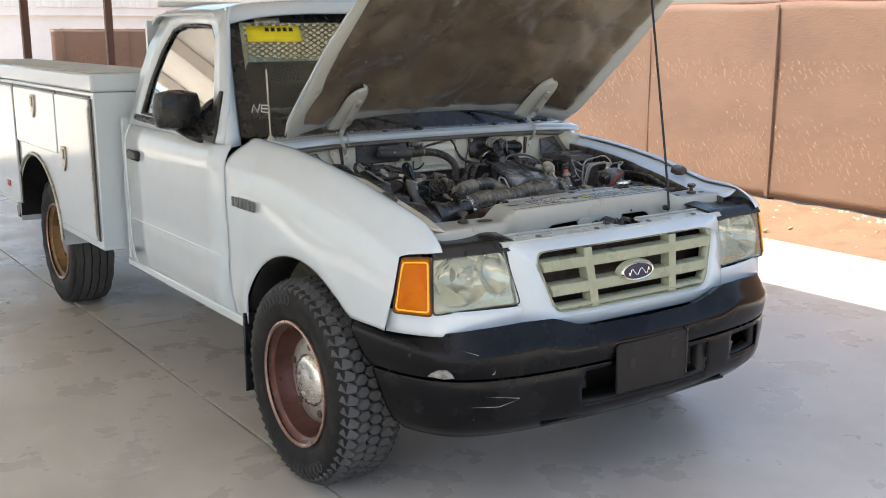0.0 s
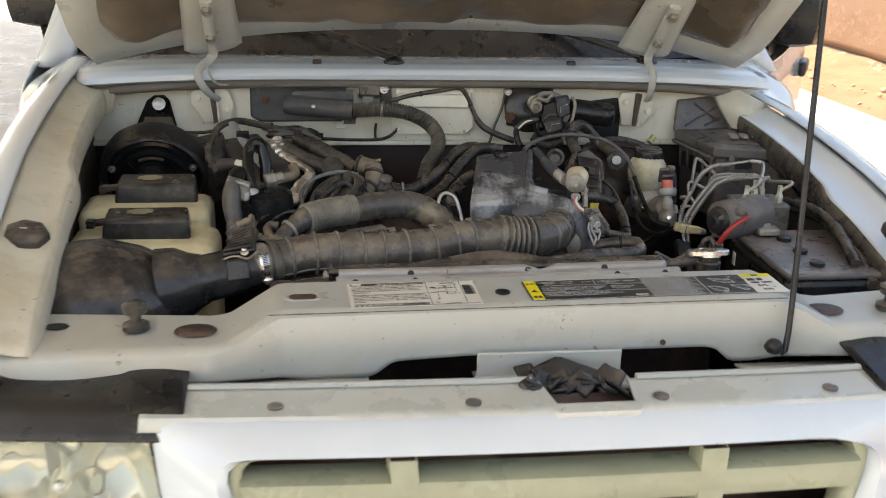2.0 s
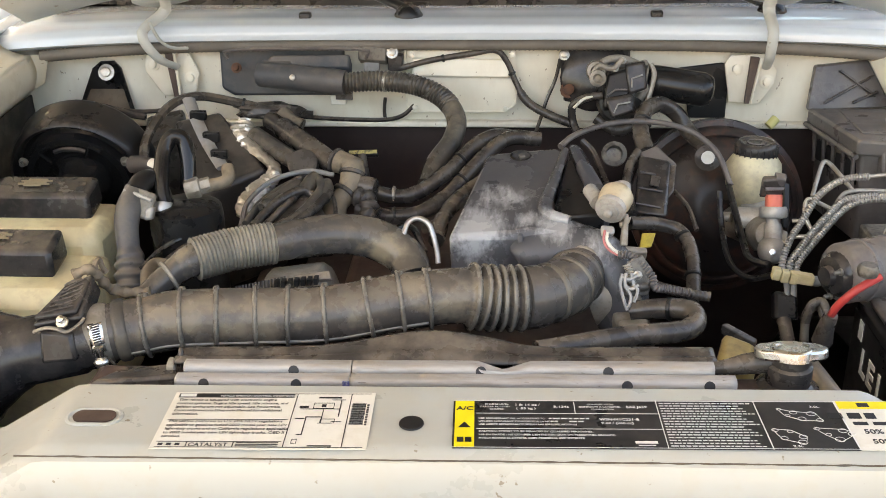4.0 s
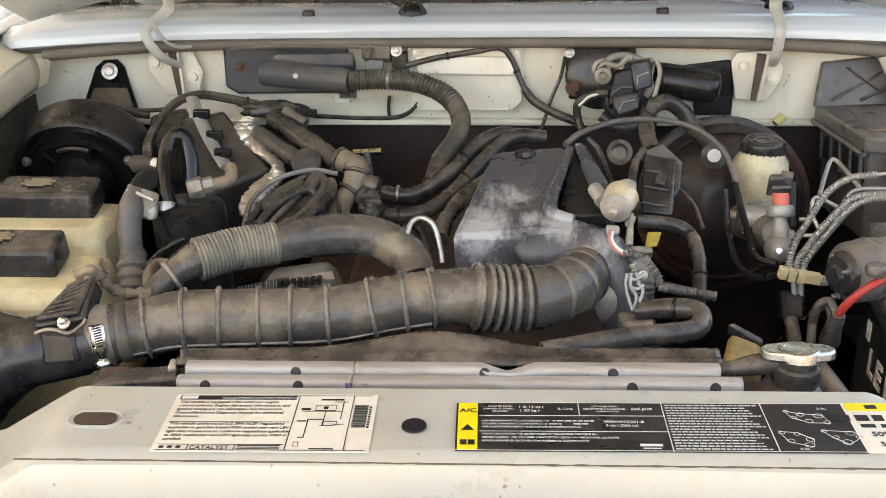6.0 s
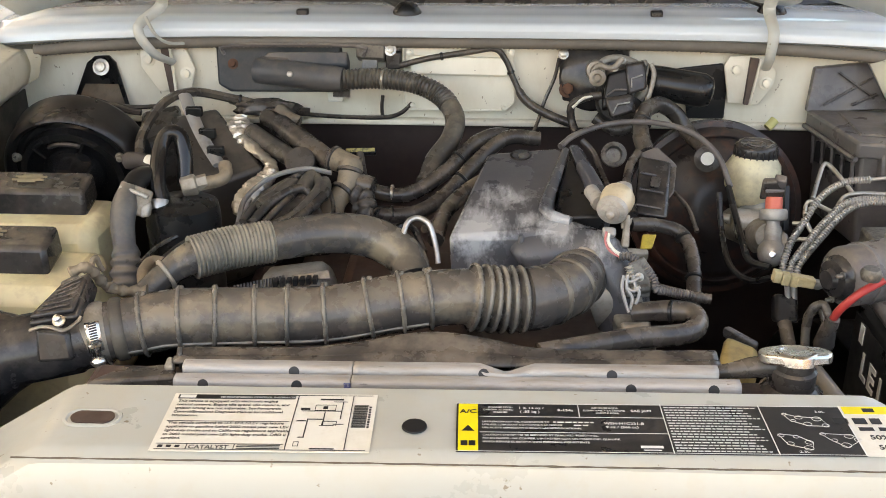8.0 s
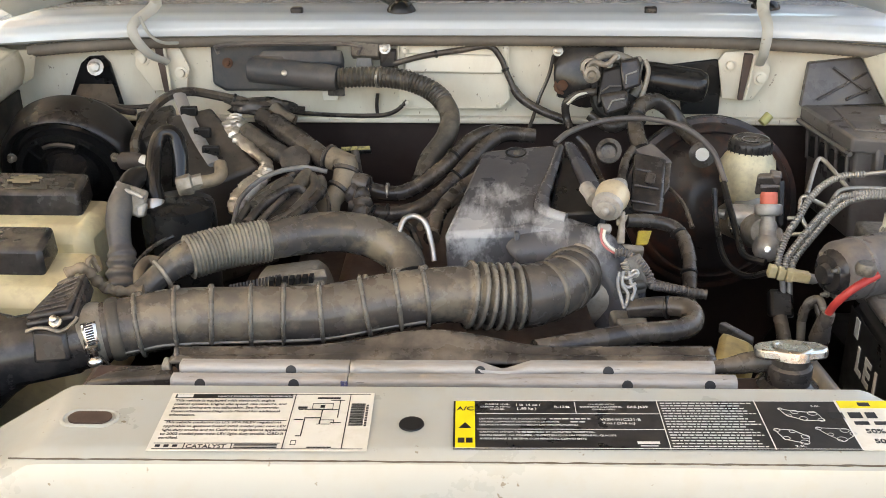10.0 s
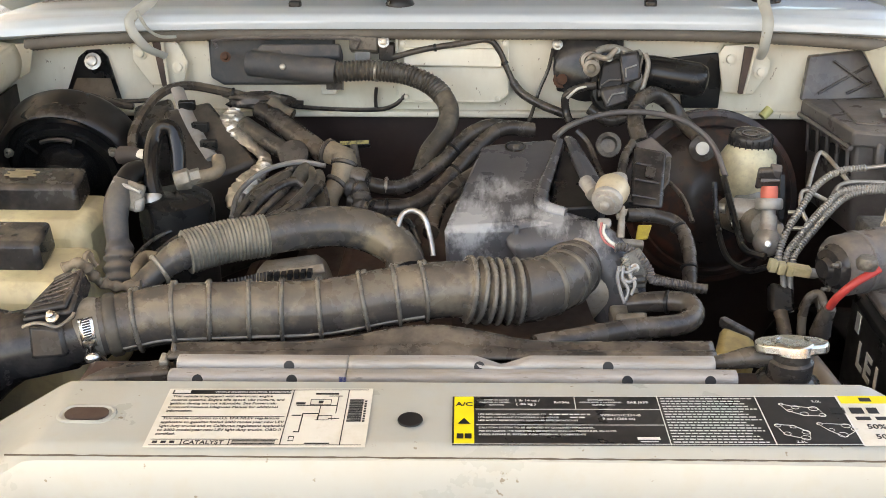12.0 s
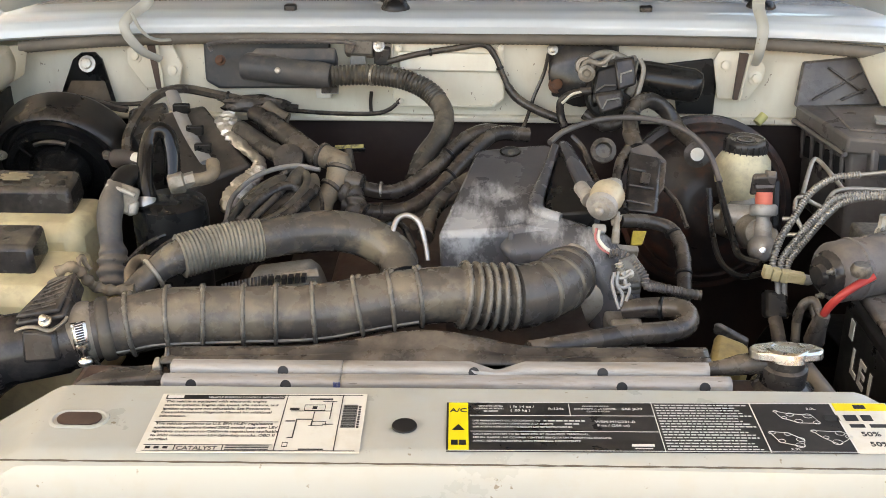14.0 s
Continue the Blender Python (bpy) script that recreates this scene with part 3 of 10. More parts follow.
WIN = [(0.80, 1.135), (1.2, 1.14), (1.58, 1.15), (1.575, 1.3), (1.54, 1.42), (1.47, 1.515), (1.38, 1.535), (1.2, 1.537), (1.06, 1.53), (0.99, 1.48), (0.88, 1.31), (0.81, 1.19)]
OUTR = [(0.66, 1.098), (1.2, 1.1), (1.68, 1.1), (1.72, 1.3), (1.70, 1.45), (1.62, 1.585), (1.4, 1.592), (1.2, 1.592), (0.98, 1.58), (0.90, 1.5), (0.76, 1.3), (0.67, 1.14)]
frame_l, frame_r = both("door_frame", ring([on_side(*p) for p in OUTR], [on_side(*p) for p in WIN]), PAINT, "", thick=0.02)
SEAL = [(lerp(a, 1.2, 0.045), lerp(b, 1.33, 0.06)) for a, b in WIN]
seal_l, seal_r = both("window_seal", ring([on_side(a, b, 0.002) for a, b in WIN], [on_side(a, b, -0.004) for a, b in SEAL]), CLEAN_BLACK, "", thick=0.012)
belt_l, belt_r = both("belt_moulding", join(tube([on_side(0.74, 1.118, 0.006), on_side(1.2, 1.126, 0.006), on_side(1.62, 1.135, 0.006)], 0.016, 8)), CLEAN_BLACK, "black window sill moulding")
sail_l, sail_r = both("mirror_sail", mesh_from("sail", [on_side(a, b, 0.010) for a, b in ((0.715, 1.098), (1.10, 1.112), (1.02, 1.150), (0.90, 1.170), (0.835, 1.215), (0.800, 1.285), (0.772, 1.285))], [(0, 1, 2, 3, 4, 5, 6)], False), CLEAN_BLACK, "black mirror base trim in the window corner", thick=0.014, bevel=0.003)
for sgn in (-1, 1):
    me = mesh_from("pane", [Vector((sgn * -on_side(a, b, -0.008).x, a, b)) for a, b in SEAL], [tuple(range(len(SEAL)))], smooth=False)
    w = part("side_window", lean(me), DOOR_GLASS, truck, "clear side window glass")
    w.visible_shadow = False
# the passenger door stands ajar, swung about its front edge
AJAR = Matrix.Translation((0.748, 0.592, 0)) @ Matrix.Rotation(radians(-32), 4, "Z") @ Matrix.Translation((-0.822, -0.592, 0))
for ob in (door_r, frame_r, seal_r, belt_r, sail_r, w):
    ob.matrix_basis = AJAR
tagged(door_r, label="white passenger door standing ajar")


# windscreen, roof, dash
def ws_fn(u, v, grow=0.0):
    x = lerp(-1, 1, u)
    zz = v
    half = lerp(0.74, 0.60, zz)
    y = lerp(0.58, 1.02, zz) + 0.10 * x * x * lerp(1, 0.6, zz)
    return Vector((x * half, y, lerp(1.115, 1.575, zz)))


glass = part("windscreen", lean(grid(ws_fn, 20, 12)), GLASS, truck, "clear windscreen with black border", thick=0.005)
glass.visible_shadow = False
rim = []
for (u0, u1, v0, v1) in ((0, 1, 0, 0.13), (0, 1, 0.915, 1), (0, 0.034, 0.05, 0.94), (0.966, 1, 0.05, 0.94)):
    rim.append(grid(lambda u, v, a=(u0, u1, v0, v1): ws_fn(lerp(a[0], a[1], u), lerp(a[2], a[3], v)) + Vector((0, -0.009, 0.005)), 12, 4))
part("windscreen_border", lean(join(*rim)), CLEAN_BLACK, truck, "black printed windscreen border")


def pillar_fn(u, v):
    z = lerp(1.09, 1.6, v)
    k = (z - 1.115) / 0.46
    a = Vector((-lerp(0.74, 0.60, k) - 0.002, lerp(0.58, 1.02, k) + 0.10 * lerp(1, 0.6, k), z))
    b = on_side(lerp(0.66, 0.96, k), z)
    q = a.lerp(b, u)
    q += Vector((-0.012, -0.02, 0)) * math.sin(math.pi * u)
    return q


both("pillar", grid(pillar_fn, 6, 14), PAINT, "", thick=0.01)


def roof_fn(u, v):
    x = lerp(-1, 1, u)
    y = lerp(0.96, 1.80, v)
    e = abs(x) ** 5
    f = max(0.0, (0.12 - v) / 0.12) ** 2
    r = max(0.0, (v - 0.85) / 0.15) ** 2
    return Vector((x * 0.655, y + 0.06 * x * x * (1 - v), 1.632 - 0.045 * e - 0.05 * f - 0.06 * r - 0.012 * x * x))


part("roof", lean(grid(roof_fn, 30, 20)), PAINT, truck, "white cab roof", thick=0.01)



back = []
for x0, x1, z0, z1 in ((-0.82, 0.82, 0.45, 1.12), (-0.68, 0.68, 1.555, 1.6), (-0.80, -0.58, 1.12, 1.555), (0.58, 0.80, 1.12, 1.555)):
    k = 0.85 if z0 > 1 else 1
    back.append(box(x0 * k, x1 * k, 1.775, 1.80, z0, z1))
part("cab_back", lean(join(*back)), PAINT, truck)
pane = part("rear_window", lean(box(-0.58, 0.58, 1.783, 1.787, 1.12, 1.555)), GLASS, truck, "clear rear window glass")
pane.visible_shadow = False
# black: the shade below the cab is put into the floor's colour
part("cab_floor", lean(box(-0.80, 0.80, 0.60, 1.79, 0.44, 0.47)), TYRE, truck)
def dash_fn(u, v):
    x = lerp(-1, 1, u)
    y0 = 0.655 + 0.10 * x * x
    y, z = ((y0, 1.105), (y0 + 0.06, 1.165), (y0 + 0.14, 1.195), (y0 + 0.26, 1.195), (y0 + 0.30, 1.16), (y0 + 0.31, 0.8), (y0 + 0.2, 0.6))[round(v * 6)]
    return Vector((x * 0.70, y, z))


part("dashboard", lean(grid(dash_fn, 24, 6)), CLEAN_BLACK, truck, "black dashboard", thick=0.01)
part("bench_seat", lean(join(box(-0.7, 0.7, 1.15, 1.6, 0.5, 0.78), box(-0.7, 0.7, 1.55, 1.72, 0.7, 1.27, rot(-8)))), UPHOL, truck, "grey cloth bench seat", bevel=0.05)
for hx in (-0.38, 0.38):
    part("headrest", lean(box(hx - 0.14, hx + 0.14, 1.64, 1.74, 1.24, 1.40)), UPHOL, truck, bevel=0.04)
sw = Vector((0.38, 1.0, 1.04))
part("steering_wheel", lean(join(tube([sw + rot(28) @ Vector((0.18 * math.cos(a), 0.0, 0.18 * math.sin(a))) for a in [2 * math.pi * i / 20 for i in range(21)]], 0.014, 8, 2),
     rod(sw, sw + rot(28) @ Vector((0, -0.2, 0)), 0.03), box(sw.x - 0.17, sw.x + 0.17, sw.y - 0.01, sw.y + 0.015, sw.z - 0.03, sw.z + 0.03, rot(28)))), CLEAN_BLACK, truck, "black steering wheel")

part("headliner", lean(box(-0.60, 0.60, 1.08, 1.70, 1.580, 1.588)), UPHOL, truck, "grey cloth headliner")
part("rear_trim", lean(box(-0.70, 0.70, 1.752, 1.77, 0.5, 1.36)), UPHOL, truck, "grey trim behind the seat", bevel=0.006)

# mesh guard behind the rear window
def guard_rods():
    out = []
    for s in (-1, 1):
        for i in range(-31, 72):
            x = -0.60 + 0.044 * i
            a, b = sorted(((-0.60 - x) * s / 1.75, (0.60 - x) * s / 1.75))
            h0, h1 = max(0.0, a), min(0.46, b)
            if h1 > h0 + 0.01:
                out.append(rod((x + s * 1.75 * h0, 1.83, 1.12 + h0), (x + s * 1.75 * h1, 1.83, 1.12 + h1), 0.0036, 4))
    return out


part("window_guard", lean(join(*guard_rods(),
     rod((-0.6, 1.83, 1.63), (0.6, 1.83, 1.63), 0.014), rod((-0.6, 1.83, 1.07), (0.6, 1.83, 1.07), 0.014))), WALLW, truck, "expanded steel mesh guard behind the cab")

# mirrors and handles
def mirror_head():
    bm = bmesh.new()
    bmesh.ops.create_cube(bm, size=1.0)
    bmesh.ops.subdivide_edges(bm, edges=bm.edges[:], cuts=4, use_grid_fill=True)
    for v in bm.verts:
        p = v.co * 2
        s = Vector((math.copysign(abs(p.x) ** 1.0, p.x), p.y, p.z))
        m = max(abs(p.x), abs(p.y), abs(p.z))
        q = p.normalized() * m
        v.co = p.lerp(q, 0.58) * 0.53
        v.co.x *= 0.175
        v.co.z *= 0.15
        v.co.y *= 0.10 * (1.0 if v.co.y > 0 else 1.3)
        v.co += Vector((-0.862, 0.99, 1.207))
    me = bpy.data.meshes.new("mirror")
    bm.to_mesh(me)
    bm.free()
    return me


ml, mr = both("door_mirror", mirror_head(), CLEAN_BLACK, "black plastic door mirror")
mr.matrix_basis = Matrix.Translation((-0.022, 0.0, -0.022)) @ AJAR
for sgn, parent in ((-1, ml), (1, mr)):
    g = box(-0.932 if sgn < 0 else 0.792, -0.792 if sgn < 0 else 0.932, 1.037, 1.043, 1.149, 1.265)
    part("mirror_glass", lean(g), CHROME, parent, "", bevel=0.003)
    arm = tube([(sgn * 0.806 , 0.85, 1.10), (sgn * 0.82, 0.87, 1.105), (sgn * 0.835, 0.93, 1.115), (sgn * 0.852, 0.985, 1.135)], 0.03, 10, flat=0.6)
    part("arm", lean(arm), CLEAN_BLACK, parent)
for sgn, parent in ((-1, door_l), (1, door_r)):
    part("handle", lean(box(sgn * 0.860 - 0.012, sgn * 0.860 + 0.012, 1.475, 1.60, 0.955, 1.0)), CLEAN_BLACK, parent, "black plastic door handle", bevel=0.01)
    part("crease", lean(tube([(sgn * 0.840, 0.6, 0.682), (sgn * 0.8405, 1.1, 0.682), (sgn * 0.840, 1.65, 0.682)], 0.0075, 8)), PAINT, parent)
    part("lock", lean(lathe([(0.012, 0), (0.012, 0.004), (0.004, 0.005)], (sgn * 0.846, 1.63, 0.985), (sgn * 2, 1.63, 0.985), 12)), ZINC, parent)
# badge on the fender: plain dark shape
part("fender_badge", lean(join(*[box(-0.846, -0.840, 0.36 + i * 0.032, 0.36 + i * 0.032 + 0.024, 0.888, 0.925) for i in range(6)])), mat("badge_grey", (0.12, 0.12, 0.12), 0.3, metal=0.6), truck, "dark grey raised badge", bevel=0.004)
both("sill", box(-0.830, -0.76, 0.5, 1.80, 0.430, 0.475), PAINT, bevel=0.012)
# rails in black, which paints in the shade under the body
both("chassis_rail", box(-0.45, -0.37, -0.45, 4.3, 0.34, 0.46), TYRE, bevel=0.01)

# ---- wheels ----
def tyre_mesh(r, w, tread):
    rim_r = 0.2
    prof = [(rim_r, w * 0.36), (rim_r + 0.012, w * 0.44), (rim_r + 0.05, w * 0.5), (r - 0.06, w * 0.5), (r - 0.03, w * 0.47), (r - 0.016, w * 0.42), (r - 0.014, w * 0.2), (r - 0.013, 0),
            (r - 0.014, -w * 0.2), (r - 0.016, -w * 0.42), (r - 0.03, -w * 0.47), (r - 0.06, -w * 0.5), (rim_r + 0.05, -w * 0.5), (rim_r + 0.012, -w * 0.44), (rim_r, -w * 0.36)]
    return lathe([(a, -b) for a, b in prof], (0, 0, 0), (1, 0, 0), 72, caps=False)


def tread_blocks(r, w, kind):
    bm = bmesh.new()
    rng = random.Random(7)
    if kind == "all_terrain":
        rows, count = 5, 56
        for j in range(rows):
            xx = (j - (rows - 1) / 2) * w * 0.185
            for i in range(count):
                a = 2 * math.pi * (i + 0.5 * (j % 2)) / count
                edge = abs(j - 2) == 2
                m = Matrix.Rotation(a, 4, "X") @ Matrix.Translation((xx, 0, r - 0.0085 - (0.011 if edge else 0.0))) @ Matrix.Rotation((0.35 if j % 2 else -0.3), 4, "Z")
                if edge:
                    m = m @ Matrix.Rotation(math.copysign(0.5, j - 2), 4, "Y")
                g = bmesh.ops.create_cone(bm, cap_ends=True, segments=6, radius1=0.5, radius2=0.44, depth=1.0, matrix=m @ Matrix.Diagonal((w * (0.30 if edge else 0.205), 2 * math.pi * r / count * 1.02, 0.013, 1)))
        return bm
    for j in range(5):
        xx = (j - 2) * w * 0.185
        n = 72
        for k in range(n):
            a0, a1 = 2 * math.pi * k / n, 2 * math.pi * (k + 1) / n
            h = r - 0.004 if abs(j - 2) < 2 else r - 0.009
            z0 = math.sin(k * 1.7) * 0.002
            vs = [bm.verts.new((xx + s * w * 0.078 + z0, -q * math.sin(a), q * math.cos(a))) for s in (-1, 1) for q in (r - 0.014, h + 0.003) for a in (a0, a1)]
            for f in ((2, 3, 7, 6), (0, 1, 3, 2), (4, 6, 7, 5)):
                bm.faces.new([vs[i] for i in f])
    return bm


def wheel(name, rim_mat, cap_mat, kind, label, w, at):
    wh = part(name, lathe([(0.06, -0.05), (0.075, -0.02), (0.075, 0.02), (0.06, 0.05)], (0, 0, 0), (1, 0, 0), 20), DARK, truck, label)
    part("tyre", tyre_mesh(WR, w, kind), TYRE, wh, "black all-terrain tyre" if kind == "all_terrain" else "black ribbed highway tyre")
    part("tread", tread_blocks(WR, w, kind), TREAD, wh, "worn chunky tread blocks" if kind == "all_terrain" else "grooved tread")
    rim = lathe([(0.207, -w * 0.47), (0.213, -w * 0.44), (0.205, -w * 0.40), (0.188, -w * 0.36), (0.182, -w * 0.1), (0.168, -w * 0.04), (0.152, -w * 0.08), (0.148, -w * 0.12), (0.12, -w * 0.14), (0.02, -w * 0.14)], (0, 0, 0), (1, 0, 0), 48, caps=False)
    part("rim_lip", lathe([(0.203, -w * 0.465), (0.209, -w * 0.49), (0.216, -w * 0.48), (0.215, -w * 0.44)], (0, 0, 0), (1, 0, 0), 48, caps=False), RIM_LIP, wh, "copper-brown rim lip, lightened for its highlight")
    part("rim", rim, rim_mat, wh, "rusty brown steel rim" if kind == "all_terrain" else "brown tarnished rim")
    disc = lathe([(0.148, -w * 0.085), (0.144, -w * 0.16), (0.122, -w * 0.2), (0.088, -w * 0.2), (0.075, -w * 0.2)], (0, 0, 0), (1, 0, 0), 40, caps=False)
    part("wheel_disc", disc, SILVER, wh, "dull silver wheel centre")
    cap = lathe([(0.088, -w * 0.19), (0.09, -w * 0.22), (0.08, -w * 0.265), (0.06, -w * 0.28), (0.045, -w * 0.275), (0.03, -w * 0.30), (0.01, -w * 0.305)], (0, 0, 0), (1, 0, 0), 32)
    part("hub_cap", cap, STEEL if kind == "all_terrain" else cap_mat, wh, "polished dented hub cap")
    for i in range(5):
        a = 2 * math.pi * (i + 0.3) / 5
        c = Vector((-w * 0.195, 0.12 * math.cos(a), 0.12 * math.sin(a)))
        part("vent_hole", lathe([(0.0135, -0.004), (0.0135, 0.006)], c, c + Vector((-1, 0, 0)), 12), DARK, wh)
    for i in range(5):
        a = 2 * math.pi * i / 5
        c = Vector((-w * 0.27, 0.05 * math.cos(a), 0.05 * math.sin(a)))
        part("wheel_nut", lathe([(0.012, 0), (0.011, 0.003), (0.006, 0.006)], c, c + Vector((-1, 0, 0)), 10), SILVER, wh)
    # raised outline lettering on the sidewall as plain bars
    if kind == "all_terrain":
        for base in (0.9, math.pi + 0.9):
            bars = []
            for k in range(7):
                a = base + k * 0.105
                c = Vector((-w * 0.5 - 0.001, 0.292 * math.cos(a), 0.292 * math.sin(a)))
                o = [Vector((0, 0.012 * math.cos(t_), 0.02 * math.sin(t_))) for t_ in [2 * math.pi * i / 8 for i in range(9)]]
                R_ = Matrix.Rotation(a - math.pi / 2, 3, "X")
                bars.append(tube([c + R_ @ q for q in o], 0.0016, 4, 1, smooth=False))
            part("sidewall_lettering", join(*bars), TREAD, wh, "faded raised bars on the sidewall")
    wh.matrix_basis = at
    return wh


def base_pose(x, y, z):
    return Matrix.Translation((x - 0.03 * y, y, z)) @ Matrix.Rotation(0.03, 4, "Z")


wheel("front_wheel", RUST_RIM, SILVER, "all_terrain", "front wheel with rusty rim", 0.235, base_pose(-0.755, WY + 0.01, WR))
wheel("front_wheel", RUST_RIM, SILVER, "all_terrain", "front wheel with rusty rim", 0.235, base_pose(0.755, WY + 0.01, WR) @ Matrix.Rotation(math.pi, 4, "Z"))
wheel("rear_wheel", BRASS_RIM, SILVER, "ribbed", "rear wheel with tarnished rim", 0.225, base_pose(-0.735, RY, WR - 0.004))
wheel("rear_wheel", BRASS_RIM, SILVER, "ribbed", "rear wheel with tarnished rim", 0.225, base_pose(0.735, RY, WR - 0.004) @ Matrix.Rotation(math.pi, 4, "Z"))

# ---- utility body ----
BX0, BX1, BY0, BY1, BZ0, BZ1 = -0.922, -0.50, 1.845, 4.55, 0.50, 1.235


def utility_side(sgn):
    prof = [(BY0, BZ0), (2.53, BZ0)]
    for i in range(13):
        a = math.radians(lerp(-5, 185, i / 12))
        prof.append((RY - 0.44 * math.cos(a), 0.44 + 0.40 * math.sin(a)))
    prof += [(3.44, BZ0), (BY1, BZ0), (BY1, BZ1), (BY0, BZ1)]
    me = plate([(a, b) for a, b in prof], BX1 - BX0, origin=(BX0, 0, 0), ex=(0, 1, 0), ey=(0, 0, 1))
    body = part("compartment", lean(me if sgn < 0 else mirror_mesh(me)), PAINT, truck, "white steel side compartment with hinged doors", bevel=0.006)

    def add(name, m, material, label="", bevel=0.0):
        return part(name, lean(m if sgn < 0 else mirror_mesh(m)), material, body, label, bevel=bevel)
    lid = join(box(BX0 - 0.012, BX1 + 0.01, BY0 - 0.012, BY1 + 0.01, BZ1 + 0.002, BZ1 + 0.085))
    add("lid", lid, PAINT, "white lid with dusty top", 0.012)
    add("lid_top", box(BX0 + 0.01, BX1 - 0.01, BY0 + 0.01, BY1 - 0.01, BZ1 + 0.0855, BZ1 + 0.089), BOX_LID, "dusty beige lid top")
    for y0, y1, z0, z1 in ((1.89, 2.44, 0.54, 1.205), (2.46, 3.28, 0.90, 1.205), (3.32, 3.95, 0.53, 1.205), (3.97, 4.5, 0.53, 1.205)):
        d = box(BX0 - 0.016, BX0 - 0.001, y0, y1, z0, z1)
        if y0 == 1.89:
            o = [(y0, z0), (2.50, z0), (2.49, 0.62), (2.5, 0.75), (2.56, 0.86), (2.44, 0.87), (y1, z1), (y0, z1)]
            o = [(y0, z0), (2.47, z0), (2.44, 0.68), (y1, 0.72), (y1, z1), (y0, z1)]
            d = plate(o, 0.015, origin=(BX0 - 0.016, 0, 0), ex=(0, 1, 0), ey=(0, 0, 1))
        add("compartment_door", d, PAINT, "white flush compartment door", 0.005)
        add("door_seam", join(box(BX0 - 0.0065, BX0 - 0.0006, y0 - 0.014, y0 - 0.004, z0, z1), box(BX0 - 0.0065, BX0 - 0.0006, y0, y1, z1 + 0.004, z1 + 0.012)), DARK)
    for y, z in ((2.86, 1.13), (2.33, 0.90), (4.2, 1.1)):
        o = [(y - 0.035, z + 0.05), (y + 0.035, z + 0.05), (y + 0.035, z - 0.03), (y, z - 0.075), (y - 0.035, z - 0.03)]
        add("latch", join(plate(o, 0.008, origin=(BX0 - 0.024, 0, 0), ex=(0, 1, 0), ey=(0, 0, 1)), box(BX0 - 0.03, BX0 - 0.024, y - 0.018, y + 0.018, z - 0.01, z + 0.035)), ZINC, "steel paddle latch", 0.003)
    arch = [(RY - 0.45 * math.cos(math.radians(lerp(0, 180, i / 16))), 0.44 + 0.41 * math.sin(math.radians(lerp(0, 180, i / 16)))) for i in range(17)]
    # black sheet laid over the white inner face of the arch
    add("arch_liner", grid(lambda u, v: Vector((lerp(BX0 + 0.004, BX1, v), RY - 0.434 * math.cos(math.pi * u), 0.44 + 0.396 * math.sin(math.pi * u))), 24, 4), TYRE, "black inner face of the wheel arch")
    add("arch_trim", tube([Vector((BX0 - 0.004, a, b)) for a, b in arch], 0.009, 8, 2), ZINC, "bright wheel arch trim")
    add("marker_light", box(BX0 - 0.02, BX0 - 0.004, 3.53, 3.60, 0.60, 0.64), RED, "small red side marker", 0.005)
    add("door_hinge", join(*[rod((BX0 - 0.018, 1.884, z), (BX0 - 0.018, 1.884, z + 0.6), 0.006, 8) for z in (0.57,)]), ZINC)
    return body


utility_side(-1)
utility_side(1)
part("load_bed", lean(box(-0.5, 0.5, BY0, BY1, 0.62, 0.68)), PAINT, truck, bevel=0.005)
part("bed_front", lean(box(-0.5, 0.5, BY0, BY0 + 0.03, 0.68, 1.05)), PAINT, truck, bevel=0.005)
part("rear_bumper", lean(box(-0.9, 0.9, BY1 + 0.02, BY1 + 0.18, 0.42, 0.58)), BUMPER, truck, bevel=0.015)
part("tailgate", lean(box(-0.5, 0.5, BY1 - 0.05, BY1 - 0.01, 0.68, 1.1)), PAINT, truck, bevel=0.01)
part("rear_axle", lean(join(rod((-0.6, RY, 0.35), (0.6, RY, 0.35), 0.05), lathe([(0.05, -0.1), (0.13, -0.04), (0.13, 0.04), (0.05, 0.1)], (0, RY, 0.35), (1, RY, 0.35), 20))), DARK, truck)
part("step_bracket", lean(box(-0.93, -0.72, 3.42, 3.47, 0.43, 0.5)), CLEAN_BLACK, truck, bevel=0.006)
# light bar on the roof
part("roof_bar", lean(join(box(-0.42, 0.42, 1.30, 1.44, 1.645, 1.665), *[box(-0.4 + 0.28 * i, -0.4 + 0.28 * i + 0.2, 1.31, 1.43, 1.665, 1.72) for i in range(3)])), ALU, truck, "low warning light bar on the roof", bevel=0.01)

# sticker and mark on the windscreen
def on_ws(u, v, off=0.006):
    return ws_fn(u, v) + Vector((0, -off, off * 0.6))


def ws_patch(u0, u1, v0, v1, off=0.006):
    return grid(lambda a, b: on_ws(lerp(u0, u1, a), lerp(v0, v1, b), off), 6, 3)


part("sticker", lean(ws_patch(0.056, 0.232, 0.755, 0.888)), YELLOW, glass, "yellow paper sticker", thick=0.001)
part("sticker_writing", lean(join(*[ws_patch(0.115 + i * 0.02, 0.115 + i * 0.02 + 0.012, 0.84, 0.872, 0.009) for i in range(5)])), INK, glass, thick=0.0005)
part("sticker_oval", lean(ws_patch(0.085, 0.17, 0.915, 0.955, 0.010)), ZINC, glass, thick=0.0005)
mk = []
